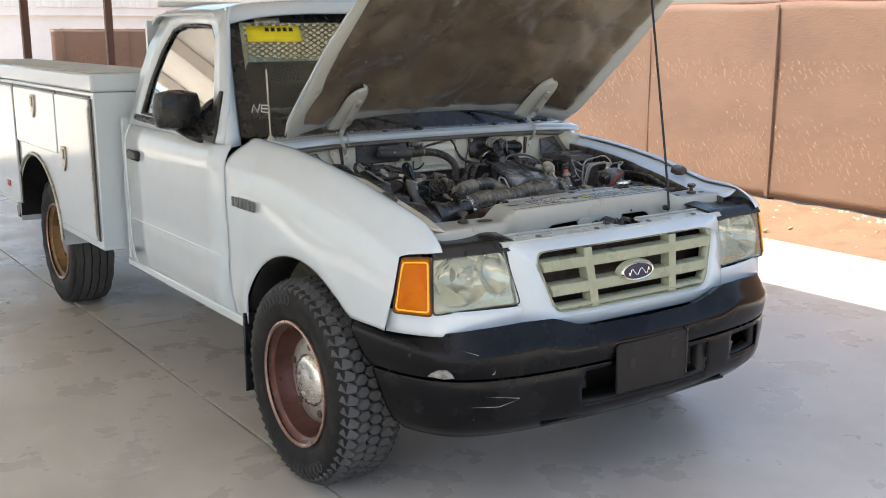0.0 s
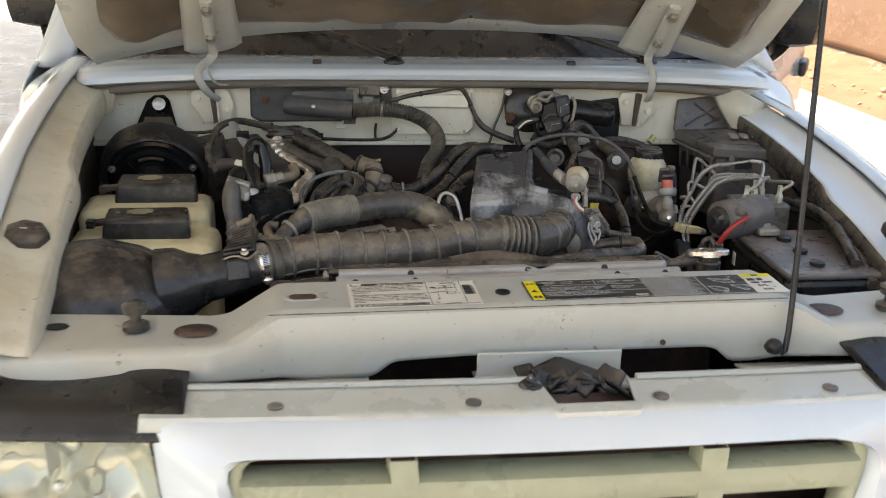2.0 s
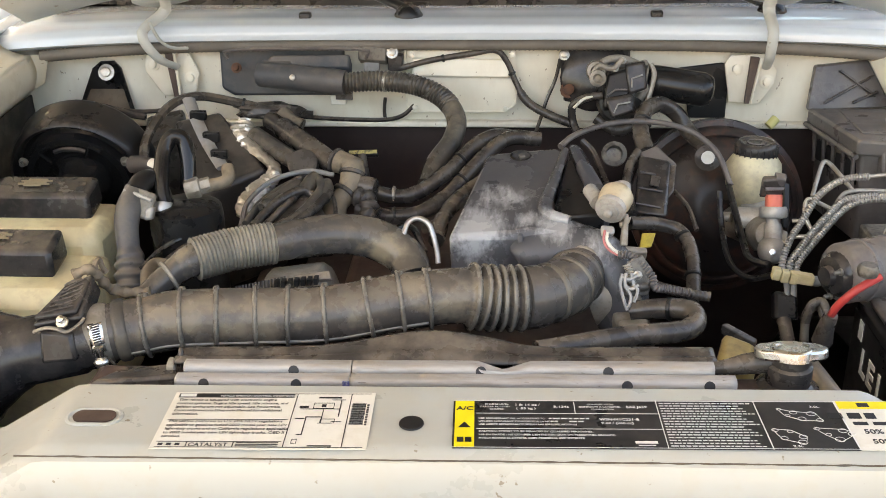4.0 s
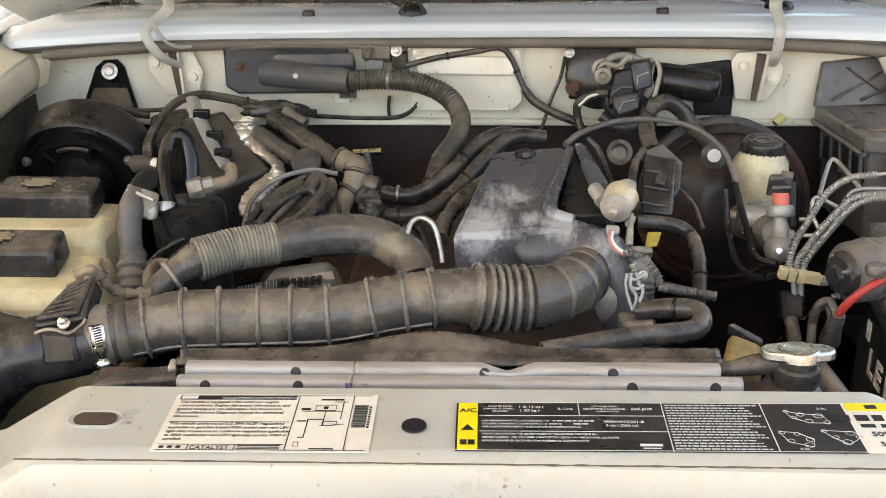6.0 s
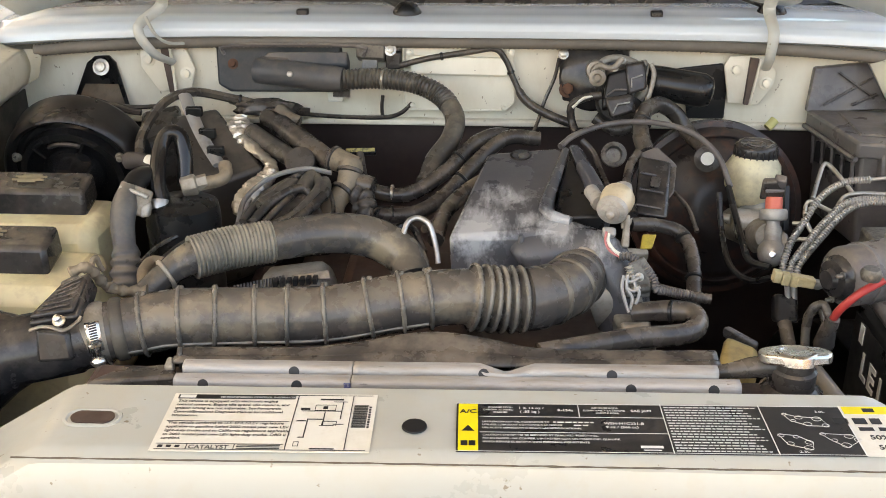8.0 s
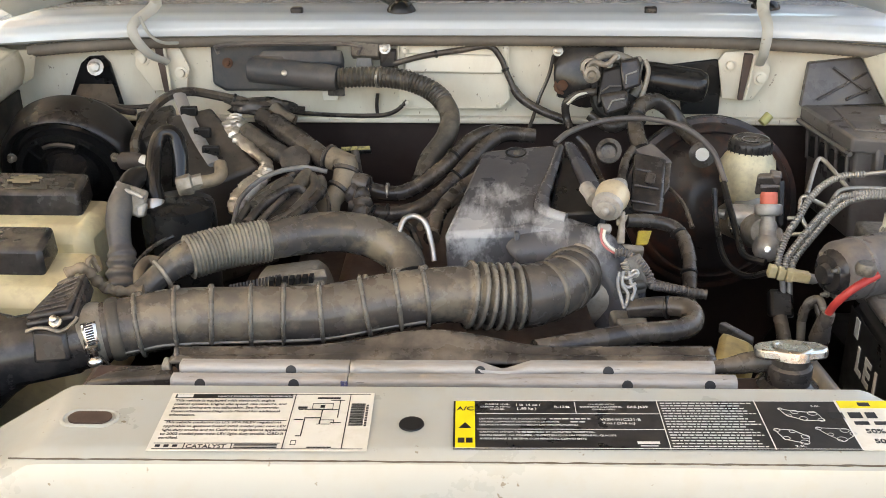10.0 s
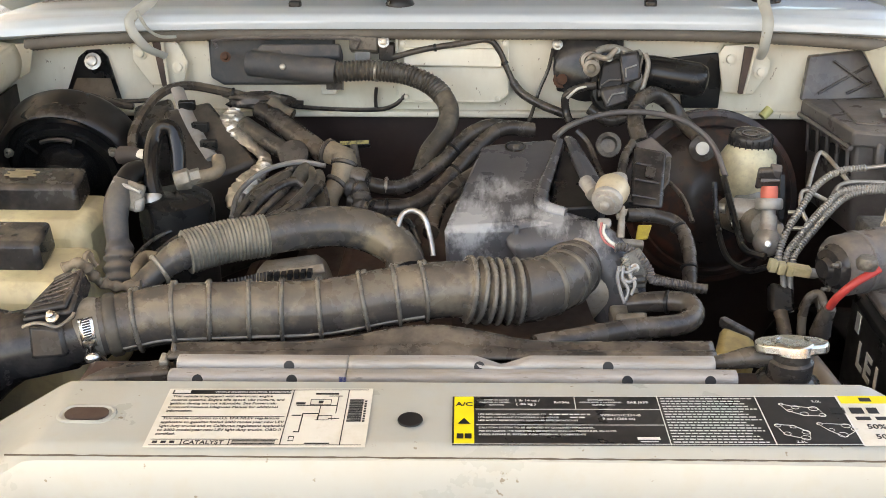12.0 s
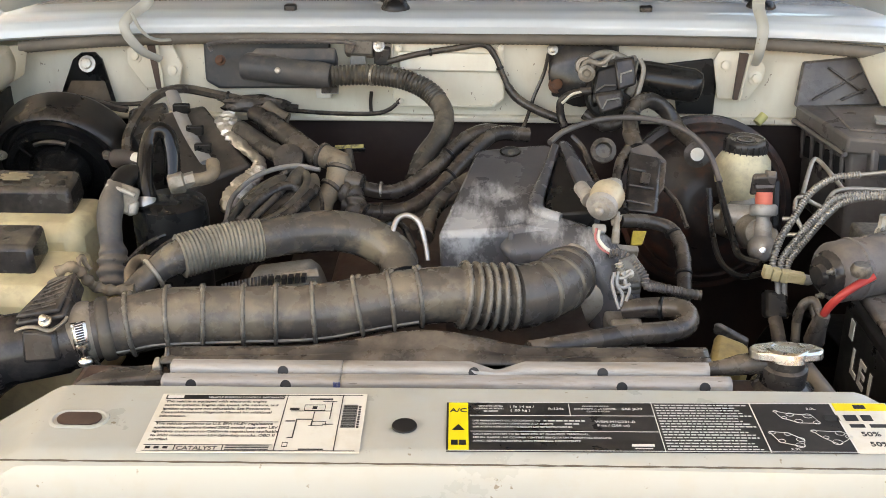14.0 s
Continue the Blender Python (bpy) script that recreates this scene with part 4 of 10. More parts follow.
for pts in (((0.034, 0.18), (0.043, 0.245), (0.05, 0.185), (0.060, 0.25)), ((0.08, 0.238), (0.064, 0.24), (0.060, 0.19), (0.077, 0.182)), ((0.062, 0.214), (0.077, 0.212))):
    mk.append(tube([on_ws(a, b, 0.007) for a, b in pts], 0.003, 5, 1, smooth=False))
part("windscreen_mark", lean(join(*mk)), INKW, glass, "white hand-written letters on the glass")
# aerial
part("aerial", join(rod((-0.69, 0.56, 1.11), (-0.685, 0.59, 1.37), 0.003, 6), lathe([(0.02, -0.012), (0.018, 0.008), (0.006, 0.026)], (-0.69, 0.56, 1.105), (-0.69, 0.56, 2), 14)), ZINC, truck, "thin radio aerial")

# ---- hood, propped open ----
HA = radians(41)
HROOT = Vector((0, 0.45, 1.125))


def hood_pt(x, s, h=0.0):
    """A point of the hood: x across, s from the rear edge forward, h under (minus) or over the skin."""
    x -= 0.034 * max(0.0, (x - 0.45) / 0.25)
    return Vector((x, HROOT.y - s * math.cos(HA) - h * -math.sin(HA) * 1.0, HROOT.z + s * math.sin(HA) + h * math.cos(HA)))


HL = 1.03


def crown(x):
    """Arch of the hood across its width."""
    return 0.098 * (1 - min(1.0, abs(x) / 0.69) ** 2.6)



def hood_half(s):
    return table(s, [(0, 0.665), (0.1, 0.695), (0.5, 0.70), (0.85, 0.685), (HL, 0.60)])


def hood_skin(u, v):
    x, s = lerp(-1, 1, u), v * HL
    sc = s - 0.035 * (1 - x * x) * (1 - v) * -1 - 0.05 * x * x * v
    return hood_pt(x * hood_half(s), sc, 0.02 - 0.01 * x ** 4 - 0.03 * v ** 3 + crown(x * hood_half(s)))


hood = part("hood", lean(grid(hood_skin, 28, 24)), PAINT, truck, "white hood propped open", thick=0.004)


def hood_frame_fn(u, v):
    x, s = lerp(-1, 1, u), v * HL
    return hood_pt(x * hood_half(s) * 0.995, s - 0.03 * x * x * v, -0.006 + crown(x * hood_half(s)))


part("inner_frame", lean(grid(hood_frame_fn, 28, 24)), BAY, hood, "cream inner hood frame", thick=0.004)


def liner_fn(u, v):
    x, s = lerp(-1, 1, u), lerp(0.03, 0.97, v)
    h = -0.038 - 0.036 * noise.noise(Vector((x * 2.6, s * 3.4, 7))) - 0.026 * abs(noise.noise(Vector((x * 5, s * 7, 2)))) - 0.006 * noise.noise(Vector((x * 14, s * 16, 4)))
    edge = min(1.0, (1 - abs(x)) / 0.06, v / 0.05, (1 - v) / 0.05)
    edge = min(edge, 1.0)
    near = math.exp(-((abs(x) * (hood_half(s) - 0.055) - 0.44) / 0.10) ** 2) * max(0.0, min(1.0, (0.42 - s) / 0.1))
    h = min(-0.022, lerp(h, -0.026, 0.95 * near))
    h = lerp(-0.012, h, max(0.0, edge) ** 0.6)
    xx = x * (hood_half(s) - 0.055)
    return hood_pt(xx, s + 0.03 * x * x * (1 - v), h + crown(xx) + 0.012)


part("liner", lean(grid(liner_fn, 110, 90)), LINER, hood, "dark brown sagging felt hood liner", thick=0.003)


def rib(sgn):
    x0 = sgn * 0.44

    def f(u, v):
        a = lerp(-1, 1, u)
        s = lerp(0.01, 0.246, v)
        w = 0.055 - 0.012 * v
        end = max(0.12, math.sqrt(max(0.0, 1 - max(0.0, (v - 0.7) / 0.3) ** 2)))
        return hood_pt(x0 + a * w * max(0.02, end), s, -0.040 + 0.014 * abs(a) ** 3 + crown(x0 + a * w))
    return grid(f, 8, 14)


for sgn in (-1, 1):
    part("hinge_pad", lean(rib(sgn)), BAY, hood, "cream hinge mount on the liner", thick=0.006)
    a = hood_pt(sgn * 0.44, 0.19, -0.048 + crown(0.44))
    b = hood_pt(sgn * 0.44, 0.02, -0.055 + crown(0.44))
    arm = part("hinge_arm", lean(join(tube([a, a.lerp(b, 0.6), b, (-0.468 if sgn < 0 else 0.44, 0.405, 1.12), (-0.452 if sgn < 0 else 0.44, 0.41, 1.082), (-0.432 if sgn < 0 else 0.445, 0.44, 1.06)], lambda t, l: lerp(0.012, 0.0065, t), 8, 4, flat=0.55))), BAY, hood, "bent cream steel hinge arm")
    for s in (0.08, 0.17):
        q = hood_pt(sgn * 0.44, s, -0.056 + crown(0.44))
        part("bolt", lean(lathe([(0.012, 0), (0.012, 0.003), (0.008, 0.003), (0.008, 0.009)], q, q + Vector((0, -0.7, -0.7)), 6)), ZINC, hood)

# prop rod
part("prop_rod", tube([(0.333, -0.433, 0.905), (0.352, -0.43, 0.903), (0.366, -0.425, 0.92), (0.392, -0.352, 1.2), (0.441, -0.213, 1.70)], 0.0042, 8, 4), CLEAN_BLACK, truck, "thin black steel hood prop rod")
part("rod_grommet", lathe([(0.009, 0), (0.012, 0.005), (0.0105, 0.013), (0.0065, 0.017)], (0.345, -0.432, 0.896), (0.345, -0.432, 1), 12), CLEAN_BLACK, truck)

# ---- front panel, lamps, grille ----
def quad_sheet(a, b, c, d, nu=8, nv=8, bulge=None):
    """A sheet between four corners; bulge(u, v) is added."""
    a, b, c, d = (Vector(p) for p in (a, b, c, d))

    def f(u, v):
        p = a.lerp(b, u).lerp(d.lerp(c, u), v)
        return p + (bulge(u, v) if bulge else Vector())
    return grid(f, nu, nv)


def rounded(corners, r, seg=4):
    """Rounded outline through 3D corners."""
    out = []
    n = len(corners)
    for i in range(n):
        p, q, w = Vector(corners[i - 1]), Vector(corners[i]), Vector(corners[(i + 1) % n])
        a = q + (p - q).normalized() * r
        b = q + (w - q).normalized() * r
        for k in range(seg + 1):
            t = k / seg
            out.append(a.lerp(q, t).lerp(q.lerp(b, t), t))
    return out


def bow(x):
    """Forward bow of the nose in plan."""
    return 0.035 * (1 - min(1.0, abs(x) / 0.75) ** 2)


GO = [(-0.389, -0.562, 0.856), (0.401, -0.562, 0.856), (0.350, -0.588, 0.658), (-0.318, -0.588, 0.662)]
OO = [(-0.462, -0.528, 0.887), (0.462, -0.528, 0.887), (0.435, -0.585, 0.612), (-0.435, -0.585, 0.612)]


def bowed(pts):
    return [Vector((p[0], p[1] - bow(p[0]), p[2])) for p in pts]


def densify(corners, r, per=10):
    o = rounded(corners, r)
    out = []
    for a, b in zip(o, o[1:] + o[:1]):
        n = max(1, int((b - a).length / 0.03))
        for k in range(n):
            out.append(a.lerp(b, k / n))
    return out


def resample(loop, n):
    L = [0.0]
    for a, b in zip(loop, loop[1:] + loop[:1]):
        L.append(L[-1] + (b - a).length)
    out, j = [], 0
    for k in range(n):
        t = L[-1] * k / n
        while L[j + 1] < t:
            j += 1
        a, b = loop[j], loop[(j + 1) % len(loop)]
        out.append(a.lerp(b, (t - L[j]) / max(1e-9, L[j + 1] - L[j])))
    return out


def loops(*rings_):
    n = len(rings_[0])
    v = [p for r in rings_ for p in r]
    f = [(k * n + i, k * n + (i + 1) % n, (k + 1) * n + (i + 1) % n, (k + 1) * n + i) for k in range(len(rings_) - 1) for i in range(n)]
    return mesh_from("loops", v, f)


def scaled_loop(loop, k, dy):
    c = sum(loop, Vector()) / len(loop)
    return [Vector((c.x + (p.x - c.x) * k, p.y + dy, c.z + (p.z - c.z) * k)) for p in loop]


N = 120
inner = bowed(resample(densify(GO, 0.045), N))
outer = bowed(resample(densify(OO, 0.02), N))
mid = [a.lerp(b, 0.16) + Vector((0, -0.012, 0)) for a, b in zip(inner, outer)]
mid2 = [a.lerp(b, 0.8) + Vector((0, -0.010, 0)) for a, b in zip(inner, outer)]
deep = [p + Vector((0, 0.035, 0)) for p in scaled_loop(inner, 0.985, 0)]
part("grille_surround", lean(loops(deep, inner, mid, mid2, outer)), PAINT, truck, "white painted surround of the grille")


def header_fn(u, v):
    x = lerp(-0.475, 0.475, u)
    y = lerp(-0.528 - bow(x) - 0.006, -0.468 - bow(x) * 0.7, v)
    if abs(x - 0.055) < 0.052:
        y = lerp(-0.534 - bow(x), -0.516 - bow(x), v)
    z = 0.889 + 0.004 * v - 0.012 * max(0, 1 - v * 8)
    return Vector((x, y, z))


# body white darkened so that the header's top face looks less lit
HEADER = mat("shaded_white_paint", (0.50, 0.525, 0.485), 0.3, tint=(0.46, 0.45, 0.38), tint_scale=5.0, tint_amount=0.45, coat=0.4, specks=(0.3, 0.27, 0.2))
header = part("header_panel", lean(grid(header_fn, 110, 8)), HEADER, truck, "white header panel above the grille", thick=0.003)
part("rear_lip", lean(tube([header_fn(0.49 * i / 5, 1) + Vector((0, 0, 0.003)) for i in range(6)], 0.005, 6)), BAY, header)
part("rear_lip", lean(tube([header_fn(lerp(0.63, 1.0, i / 4), 1) + Vector((0, 0, 0.003)) for i in range(5)], 0.005, 6)), BAY, header)
for x in (-0.322, -0.09, 0.14, 0.36):
    c = Vector((x, -0.505 - bow(x), 0.8925))
    part("clip", lean(lathe([(0.0095, 0), (0.0095, 0.002), (0.005, 0.004)], c, c + Vector((0, 0, 1)), 14)), FUSE, header, "grey push clip")

# lower strips under the lamps and beside them
def under_fn(u, v):
    x = lerp(0.415, 0.79, u)
    y = table(x, [(0.41, -0.597), (0.46, -0.600), (0.5, -0.597), (0.6, -0.579), (0.70, -0.548), (0.755, -0.48), (0.79, -0.41)])
    z = lerp(0.632, 0.702, v) + 0.008 * u
    return Vector((-x, y + 0.006 * v, z))


both("lamp_panel", grid(under_fn, 16, 5), PAINT, "white panel below the headlamp", thick=0.004)
# black covers over the lamps
def cover_fn(u, v):
    x = lerp(0.425, 0.705, u)
    rear = table(u, [(0, -0.43), (0.25, -0.425), (0.3, -0.385), (0.72, -0.375), (0.78, -0.43), (1, -0.455)])
    if v < 0.4:
        return Vector((-x, lerp(-0.562, -0.538, v / 0.4) + 0.026 * u, lerp(0.866, 0.893, v / 0.4)))
    k = (v - 0.4) / 0.6
    return Vector((-x, lerp(-0.538 + 0.026 * u, rear, k), 0.893 + 0.012 * k + 0.006 * math.sin(9 * u) * k))


both("lamp_cover", grid(cover_fn, 28, 10), CLEAN_BLACK, "black rubber flap over the headlamp", thick=0.004)

REFL = mat("silvered_reflector", (0.66, 0.66, 0.56), 0.13, metal=1.0, tint=(0.4, 0.4, 0.33), tint_scale=9.0, tint_amount=0.6)
# lamps
LTL, LTR, LBR, LBL = (-0.703, -0.522, 0.870), (-0.464, -0.548, 0.870), (-0.436, -0.592, 0.708), (-0.717, -0.545, 0.705)


def lamp_bulge(k):
    return lambda u, v: Vector((0, -k * (math.sin(math.pi * u) * math.sin(math.pi * v)) ** 0.5, 0))


lens_me = quad_sheet(LTL, LTR, LBR, LBL, 14, 10, lamp_bulge(0.016))
lamps = both("headlamp", lens_me, LENS, "yellowed clear plastic headlamp lens")
for ob in lamps:
    ob.visible_shadow = False
for sgn, ob in zip((-1, 1), lamps):
    def refl(u, v):
        p = Vector(LTL).lerp(Vector(LTR), u).lerp(Vector(LBL).lerp(Vector(LBR), u), v)
        a, b = (u - 0.36) / 0.36, (v - 0.50) / 0.46
        d = 0.075 * max(0.0, 1 - (a * a + b * b))
        a, b = (u - 0.80) / 0.2, (v - 0.40) / 0.42
        d = max(d, 0.045 * max(0.0, 1 - (a * a + b * b)))
        step = 0.0016 * math.sin(u * 46 + 6 * v) * math.cos(v * 19) * min(1.0, 0.3 + d / 0.04)
        return Vector((p.x if sgn < 0 else -p.x, p.y + 0.014 + d + step, p.z))
    part("reflector", lean(grid(refl, 48, 32)), REFL, ob, "silver faceted reflector")
    c = Vector((-0.575 if sgn < 0 else 0.575, -0.478, 0.79))
    part("bulb", lean(lathe([(0.012, 0), (0.013, 0.03), (0.009, 0.045), (0.002, 0.05)], c, c + Vector((0, -1, 0)), 12)), CHROME, ob)
    rimp = [Vector(p) for p in (LTL, LTR, LBR, LBL)]
    if sgn > 0:
        rimp = [Vector((-p.x, p.y, p.z)) for p in rimp]
    part("lamp_rim", lean(tube(densify(rimp, 0.015) + [densify(rimp, 0.015)[0]], 0.0026, 6, 1, smooth=False)), CLEAN_BLACK, ob)
    # vertical flutes at the inner end of the lens
    fl = []
    for k in range(7):
        z = 0.725 + k * 0.008
        q0, q1 = Vector((sgn * 0.485, -0.585 + (z - 0.72) * -0.0 + 0.02, z)), Vector((sgn * 0.455, -0.588 + 0.02, z))
        fl.append(rod(q0, q1, 0.0022, 5))
    part("flute", lean(join(*fl)), LENS, ob)

# brighter amber for the ridge: its yellow-lit edge is in the colour
AMBER_RIDGE = mat("amber_ridge_lit", (1.0, 0.52, 0.06), 0.12)
ATL, ATR, ABR, ABL = (-0.757, -0.445, 0.862), (-0.707, -0.518, 0.870), (-0.721, -0.542, 0.703), (-0.792, -0.452, 0.706)
ambers = both("turn_signal", quad_sheet(ATL, ATR, ABR, ABL, 8, 10, lambda u, v: Vector((-0.012, -0.012, 0)) * (math.sin(math.pi * u) * math.sin(math.pi * v)) ** 0.5), AMBER, "amber turn signal lens", thick=0.004)
for sgn, ob in zip((-1, 1), ambers):
    ap = [Vector((p[0] * -sgn, p[1], p[2])) for p in (ATL, ATR, ABR, ABL)]
    ap2 = [p + Vector((-sgn * 0.03, 0.035, 0)) for p in ap]
    part("amber_backing", lean(mesh_from("q", ap2, [(0, 1, 2, 3)], smooth=False)), REFL, ob, thick=0.003)
    loop = densify(ap, 0.012)
    inner_l = [p.lerp(sum(ap, Vector()) / 4, 0.14) + Vector((sgn * 0.006, -0.006, 0)) for p in loop]
    part("amber_ridge", lean(tube(inner_l + [inner_l[0]], 0.0032, 6, 1, smooth=False)), AMBER_RIDGE, ob)
    part("lamp_rim", lean(tube(loop + [loop[0]], 0.004, 6, 1, smooth=False)), RUST, ob)

# grille: louvred bars with two uprights
def gy(z, x):
    return lerp(-0.59, -0.56, (z - 0.66) / 0.2) - bow(x) + 0.012


def bar_mesh(z0, z1):
    hw = lambda z: lerp(0.322, 0.39, (z - 0.668) / 0.188)
    prof = [(0.0, z1), (-0.014, z1 - 0.004), (-0.018, lerp(z0, z1, 0.5)), (-0.012, z0 + 0.004), (0.004, z0), (0.03, z0 + 0.008), (0.03, z1 - 0.002)]
    verts, faces = [], []
    n, m = 30, len(prof)
    for i in range(n + 1):
        for d, z in prof:
            x = lerp(-hw(z) + 0.016, hw(z) - 0.001, i / n)
            verts.append(Vector((x, gy(z, x) + d, z)))
    for i in range(n):
        for k in range(m):
            faces.append((i * m + k, i * m + (k + 1) % m, (i + 1) * m + (k + 1) % m, (i + 1) * m + k))
    faces += [tuple(range(m)), tuple(range(n * m, (n + 1) * m))[::-1]]
    return mesh_from("bar", verts, faces)


grille = part("grille", lean(loops([p + Vector((0, 0.006, 0)) for p in scaled_loop(inner, 0.995, 0)], [p + Vector((0, 0.010, 0)) for p in scaled_loop(inner, 0.965, 0)], [p + Vector((0, 0.034, 0)) for p in scaled_loop(inner, 0.945, 0)])), GRILLE, truck, "faded greenish plastic grille", thick=0.003)
for z0, z1 in ((0.789, 0.829), (0.712, 0.753), (0.667, 0.687)):
    part("bar", lean(bar_mesh(z0, z1)), GRILLE, grille, auto=50)
for x in (-0.176, 0.188):
    v = []
    for z in (0.668, 0.71, 0.76, 0.81, 0.852):
        xx = x * lerp(0.93, 1.02, (z - 0.668) / 0.19)
        v.append(Vector((xx, gy(z, xx) - 0.010, z)))
    rows_ = []
    for q in v:
        rows_ += [q + Vector((-0.017, 0.03, 0)), q + Vector((-0.015, -0.004, 0)), q + Vector((0.015, -0.004, 0)), q + Vector((0.017, 0.03, 0))]
    part("upright", lean(mesh_from("upright", rows_, [(4 * a + k, 4 * a + k + 1, 4 * a + k + 5, 4 * a + k + 4) for a in range(4) for k in range(3)])), GRILLE, grille, thick=0.003, bevel=0.003)
# dark sheet added to stand for the shade behind the bars
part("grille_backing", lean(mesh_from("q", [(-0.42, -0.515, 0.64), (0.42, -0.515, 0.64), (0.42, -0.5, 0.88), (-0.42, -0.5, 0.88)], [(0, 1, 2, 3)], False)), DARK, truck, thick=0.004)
# oval badge: blue field in a bright rim, lettering left as a plain bar
oc = Vector((0.012, gy(0.757, 0) - 0.026, 0.757))
pad = lathe([(0.001, 0.0), (0.080, 0.0), (0.074, 0.016), (0.001, 0.018)], (0, 0, 0), (0, -1, 0), 32)
badge = part("badge_pad", lean(pad), GRILLE, grille)
badge.matrix_basis = Matrix.Translation(oc + Vector((0.018, 0.02, 0))) @ Matrix.Diagonal((1, 1, 0.46, 1))
ov = lathe([(0.001, 0.0), (0.068, 0.0), (0.07, 0.004), (0.066, 0.009), (0.062, 0.008)], (0, 0, 0), (0, -1, 0), 40)
part("badge_rim", ov, CHROME, grille, "bright oval badge rim").matrix_basis = Matrix.Translation(oc + Vector((0.018, 0.004, 0))) @ Matrix.Diagonal((1, 1, 0.42, 1))
of = lathe([(0.001, 0.0), (0.061, 0.0), (0.06, 0.0092), (0.001, 0.0105)], (0, 0, 0), (0, -1, 0), 40)
part("badge_field", of, BLUE, grille, "dark blue oval badge").matrix_basis = Matrix.Translation(oc + Vector((0.018, 0.004, 0))) @ Matrix.Diagonal((1, 1, 0.4, 1))
part("badge_mark", tube([oc + Vector((0.018 + 0.042 * math.cos(3.14 * k / 9), -0.0075, 0.012 * math.sin(k * 2.1))) for k in range(10)], 0.0026, 6, 4), CHROME, grille, "pale plain stroke on the badge")

# ---- bumper ----
PLAN = [(0, -0.712), (0.2, -0.706), (0.35, -0.695), (0.5, -0.672), (0.62, -0.632), (0.70, -0.575), (0.755, -0.49), (0.79, -0.38), (0.808, -0.28), (0.812, -0.225)]
PLAN_CURVE = curve_points([(x, y, 0) for x, y in PLAN], 4)


def plan_pt(t):
    """Point and outward direction on the bumper's plan, t from -1 to 1."""
    c = PLAN_CURVE
    i = abs(t) * (len(c) - 1)
    k = min(int(i), len(c) - 2)
    p = c[k].lerp(c[k + 1], i - k)
    d = (c[k + 1] - c[k]).normalized()
    nrm = Vector((d.y, -d.x, 0))
    if t < 0:
        p, nrm = Vector((-p.x, p.y, 0)), Vector((-nrm.x, nrm.y, 0))
    return p, nrm


def brow(x):
    """Height of the bumper's upper edge across the nose."""
    return table(abs(x), [(0, 0.624), (0.22, 0.626), (0.29, 0.640), (0.37, 0.667), (0.48, 0.669), (0.62, 0.658), (0.71, 0.644), (0.77, 0.640), (0.81, 0.655)])


def shoulder(x):
    return table(abs(x), [(0, 0.578), (0.34, 0.582), (0.42, 0.604), (0.58, 0.592), (0.70, 0.585), (0.78, 0.610), (0.82, 0.622)])


def wing_end(z):
    """The ends are cut back towards the bottom so that the tyre stays clear."""
    return table(z, [(0.33, 0.745), (0.51, 0.82), (0.60, 0.93), (0.65, 1.0)])


def shell(rows, ts, skip=()):
    """Bumper skin from rows of (offset, height) or functions of x; cells inside the skip boxes stay open."""
    verts, faces = [], []
    n = len(ts)
    for d, z in rows:
        for t in ts:
            p, nrm = plan_pt(t)
            zz = z(p.x) if callable(z) else z
            p, nrm = plan_pt(t * wing_end(zz))
            zz = z(p.x) if callable(z) else z
            q = p + nrm * d
            verts.append(Vector((q.x, q.y, zz)))
    for i in range(len(rows) - 1):
        for j in range(n - 1):
            cell = [verts[i * n + j], verts[i * n + j + 1], verts[(i + 1) * n + j + 1], verts[(i + 1) * n + j]]
            c = sum(cell, Vector()) / 4
            if not any(a < c.x < b and e < c.z < f for a, b, e, f in skip):
                faces.append((i * n + j, i * n + j + 1, (i + 1) * n + j + 1, (i + 1) * n + j))
    return mesh_from("shell", verts, faces)


TS = [lerp(-1, 1, i / 132) for i in range(133)]
UPPER = [(-0.10, lambda x: brow(x) - 0.035), (-0.036, lambda x: brow(x) - 0.003), (-0.028, brow), (-0.018, lambda x: lerp(brow(x), shoulder(x), 0.3)), (-0.004, lambda x: shoulder(x) + 0.01), (0.003, shoulder), (0.005, lambda x: shoulder(x) - 0.016), (0.003, 0.545), (0.0, 0.522), (-0.004, 0.515), (-0.014, 0.512)]
bumper = part("bumper", lean(shell(UPPER, TS)), BUMPER, truck, "glossy black plastic front bumper with scuffs", thick=0.004)
LOWER = [(-0.014, 0.511), (-0.003, 0.507), (-0.001, 0.494), (-0.002, 0.47), (-0.005, 0.44), (-0.008, 0.415), (-0.012, 0.385), (-0.02, 0.36), (-0.035, 0.342), (-0.06, 0.318), (-0.09, 0.314)]
OPEN = [(-0.272, 0.272, 0.386, 0.493), (0.405, 0.585, 0.416, 0.493)]
part("valance", lean(shell(LOWER, TS, OPEN)), BUMPER, bumper, "black lower valance with open ducts", thick=0.004)
for x0, x1, z0, z1 in OPEN:
    cs = [(x0, z1), (x1, z1), (x1, z0), (x0, z0)]
    ring_a = []
    for (a, b), (c, d) in zip(cs, cs[1:] + cs[:1]):
        for k in range(6):
            x, z = lerp(a, c, k / 6), lerp(b, d, k / 6)
            ring_a.append(Vector((x, table(abs(x), PLAN), z)))
    part("duct_lip", lean(loops([p + Vector((0, 0.012, 0)) for p in ring_a], [p + Vector((0, 0.05, 0)) for p in scaled_loop(ring_a, 0.9, 0)])), INK, bumper, thick=0.003)
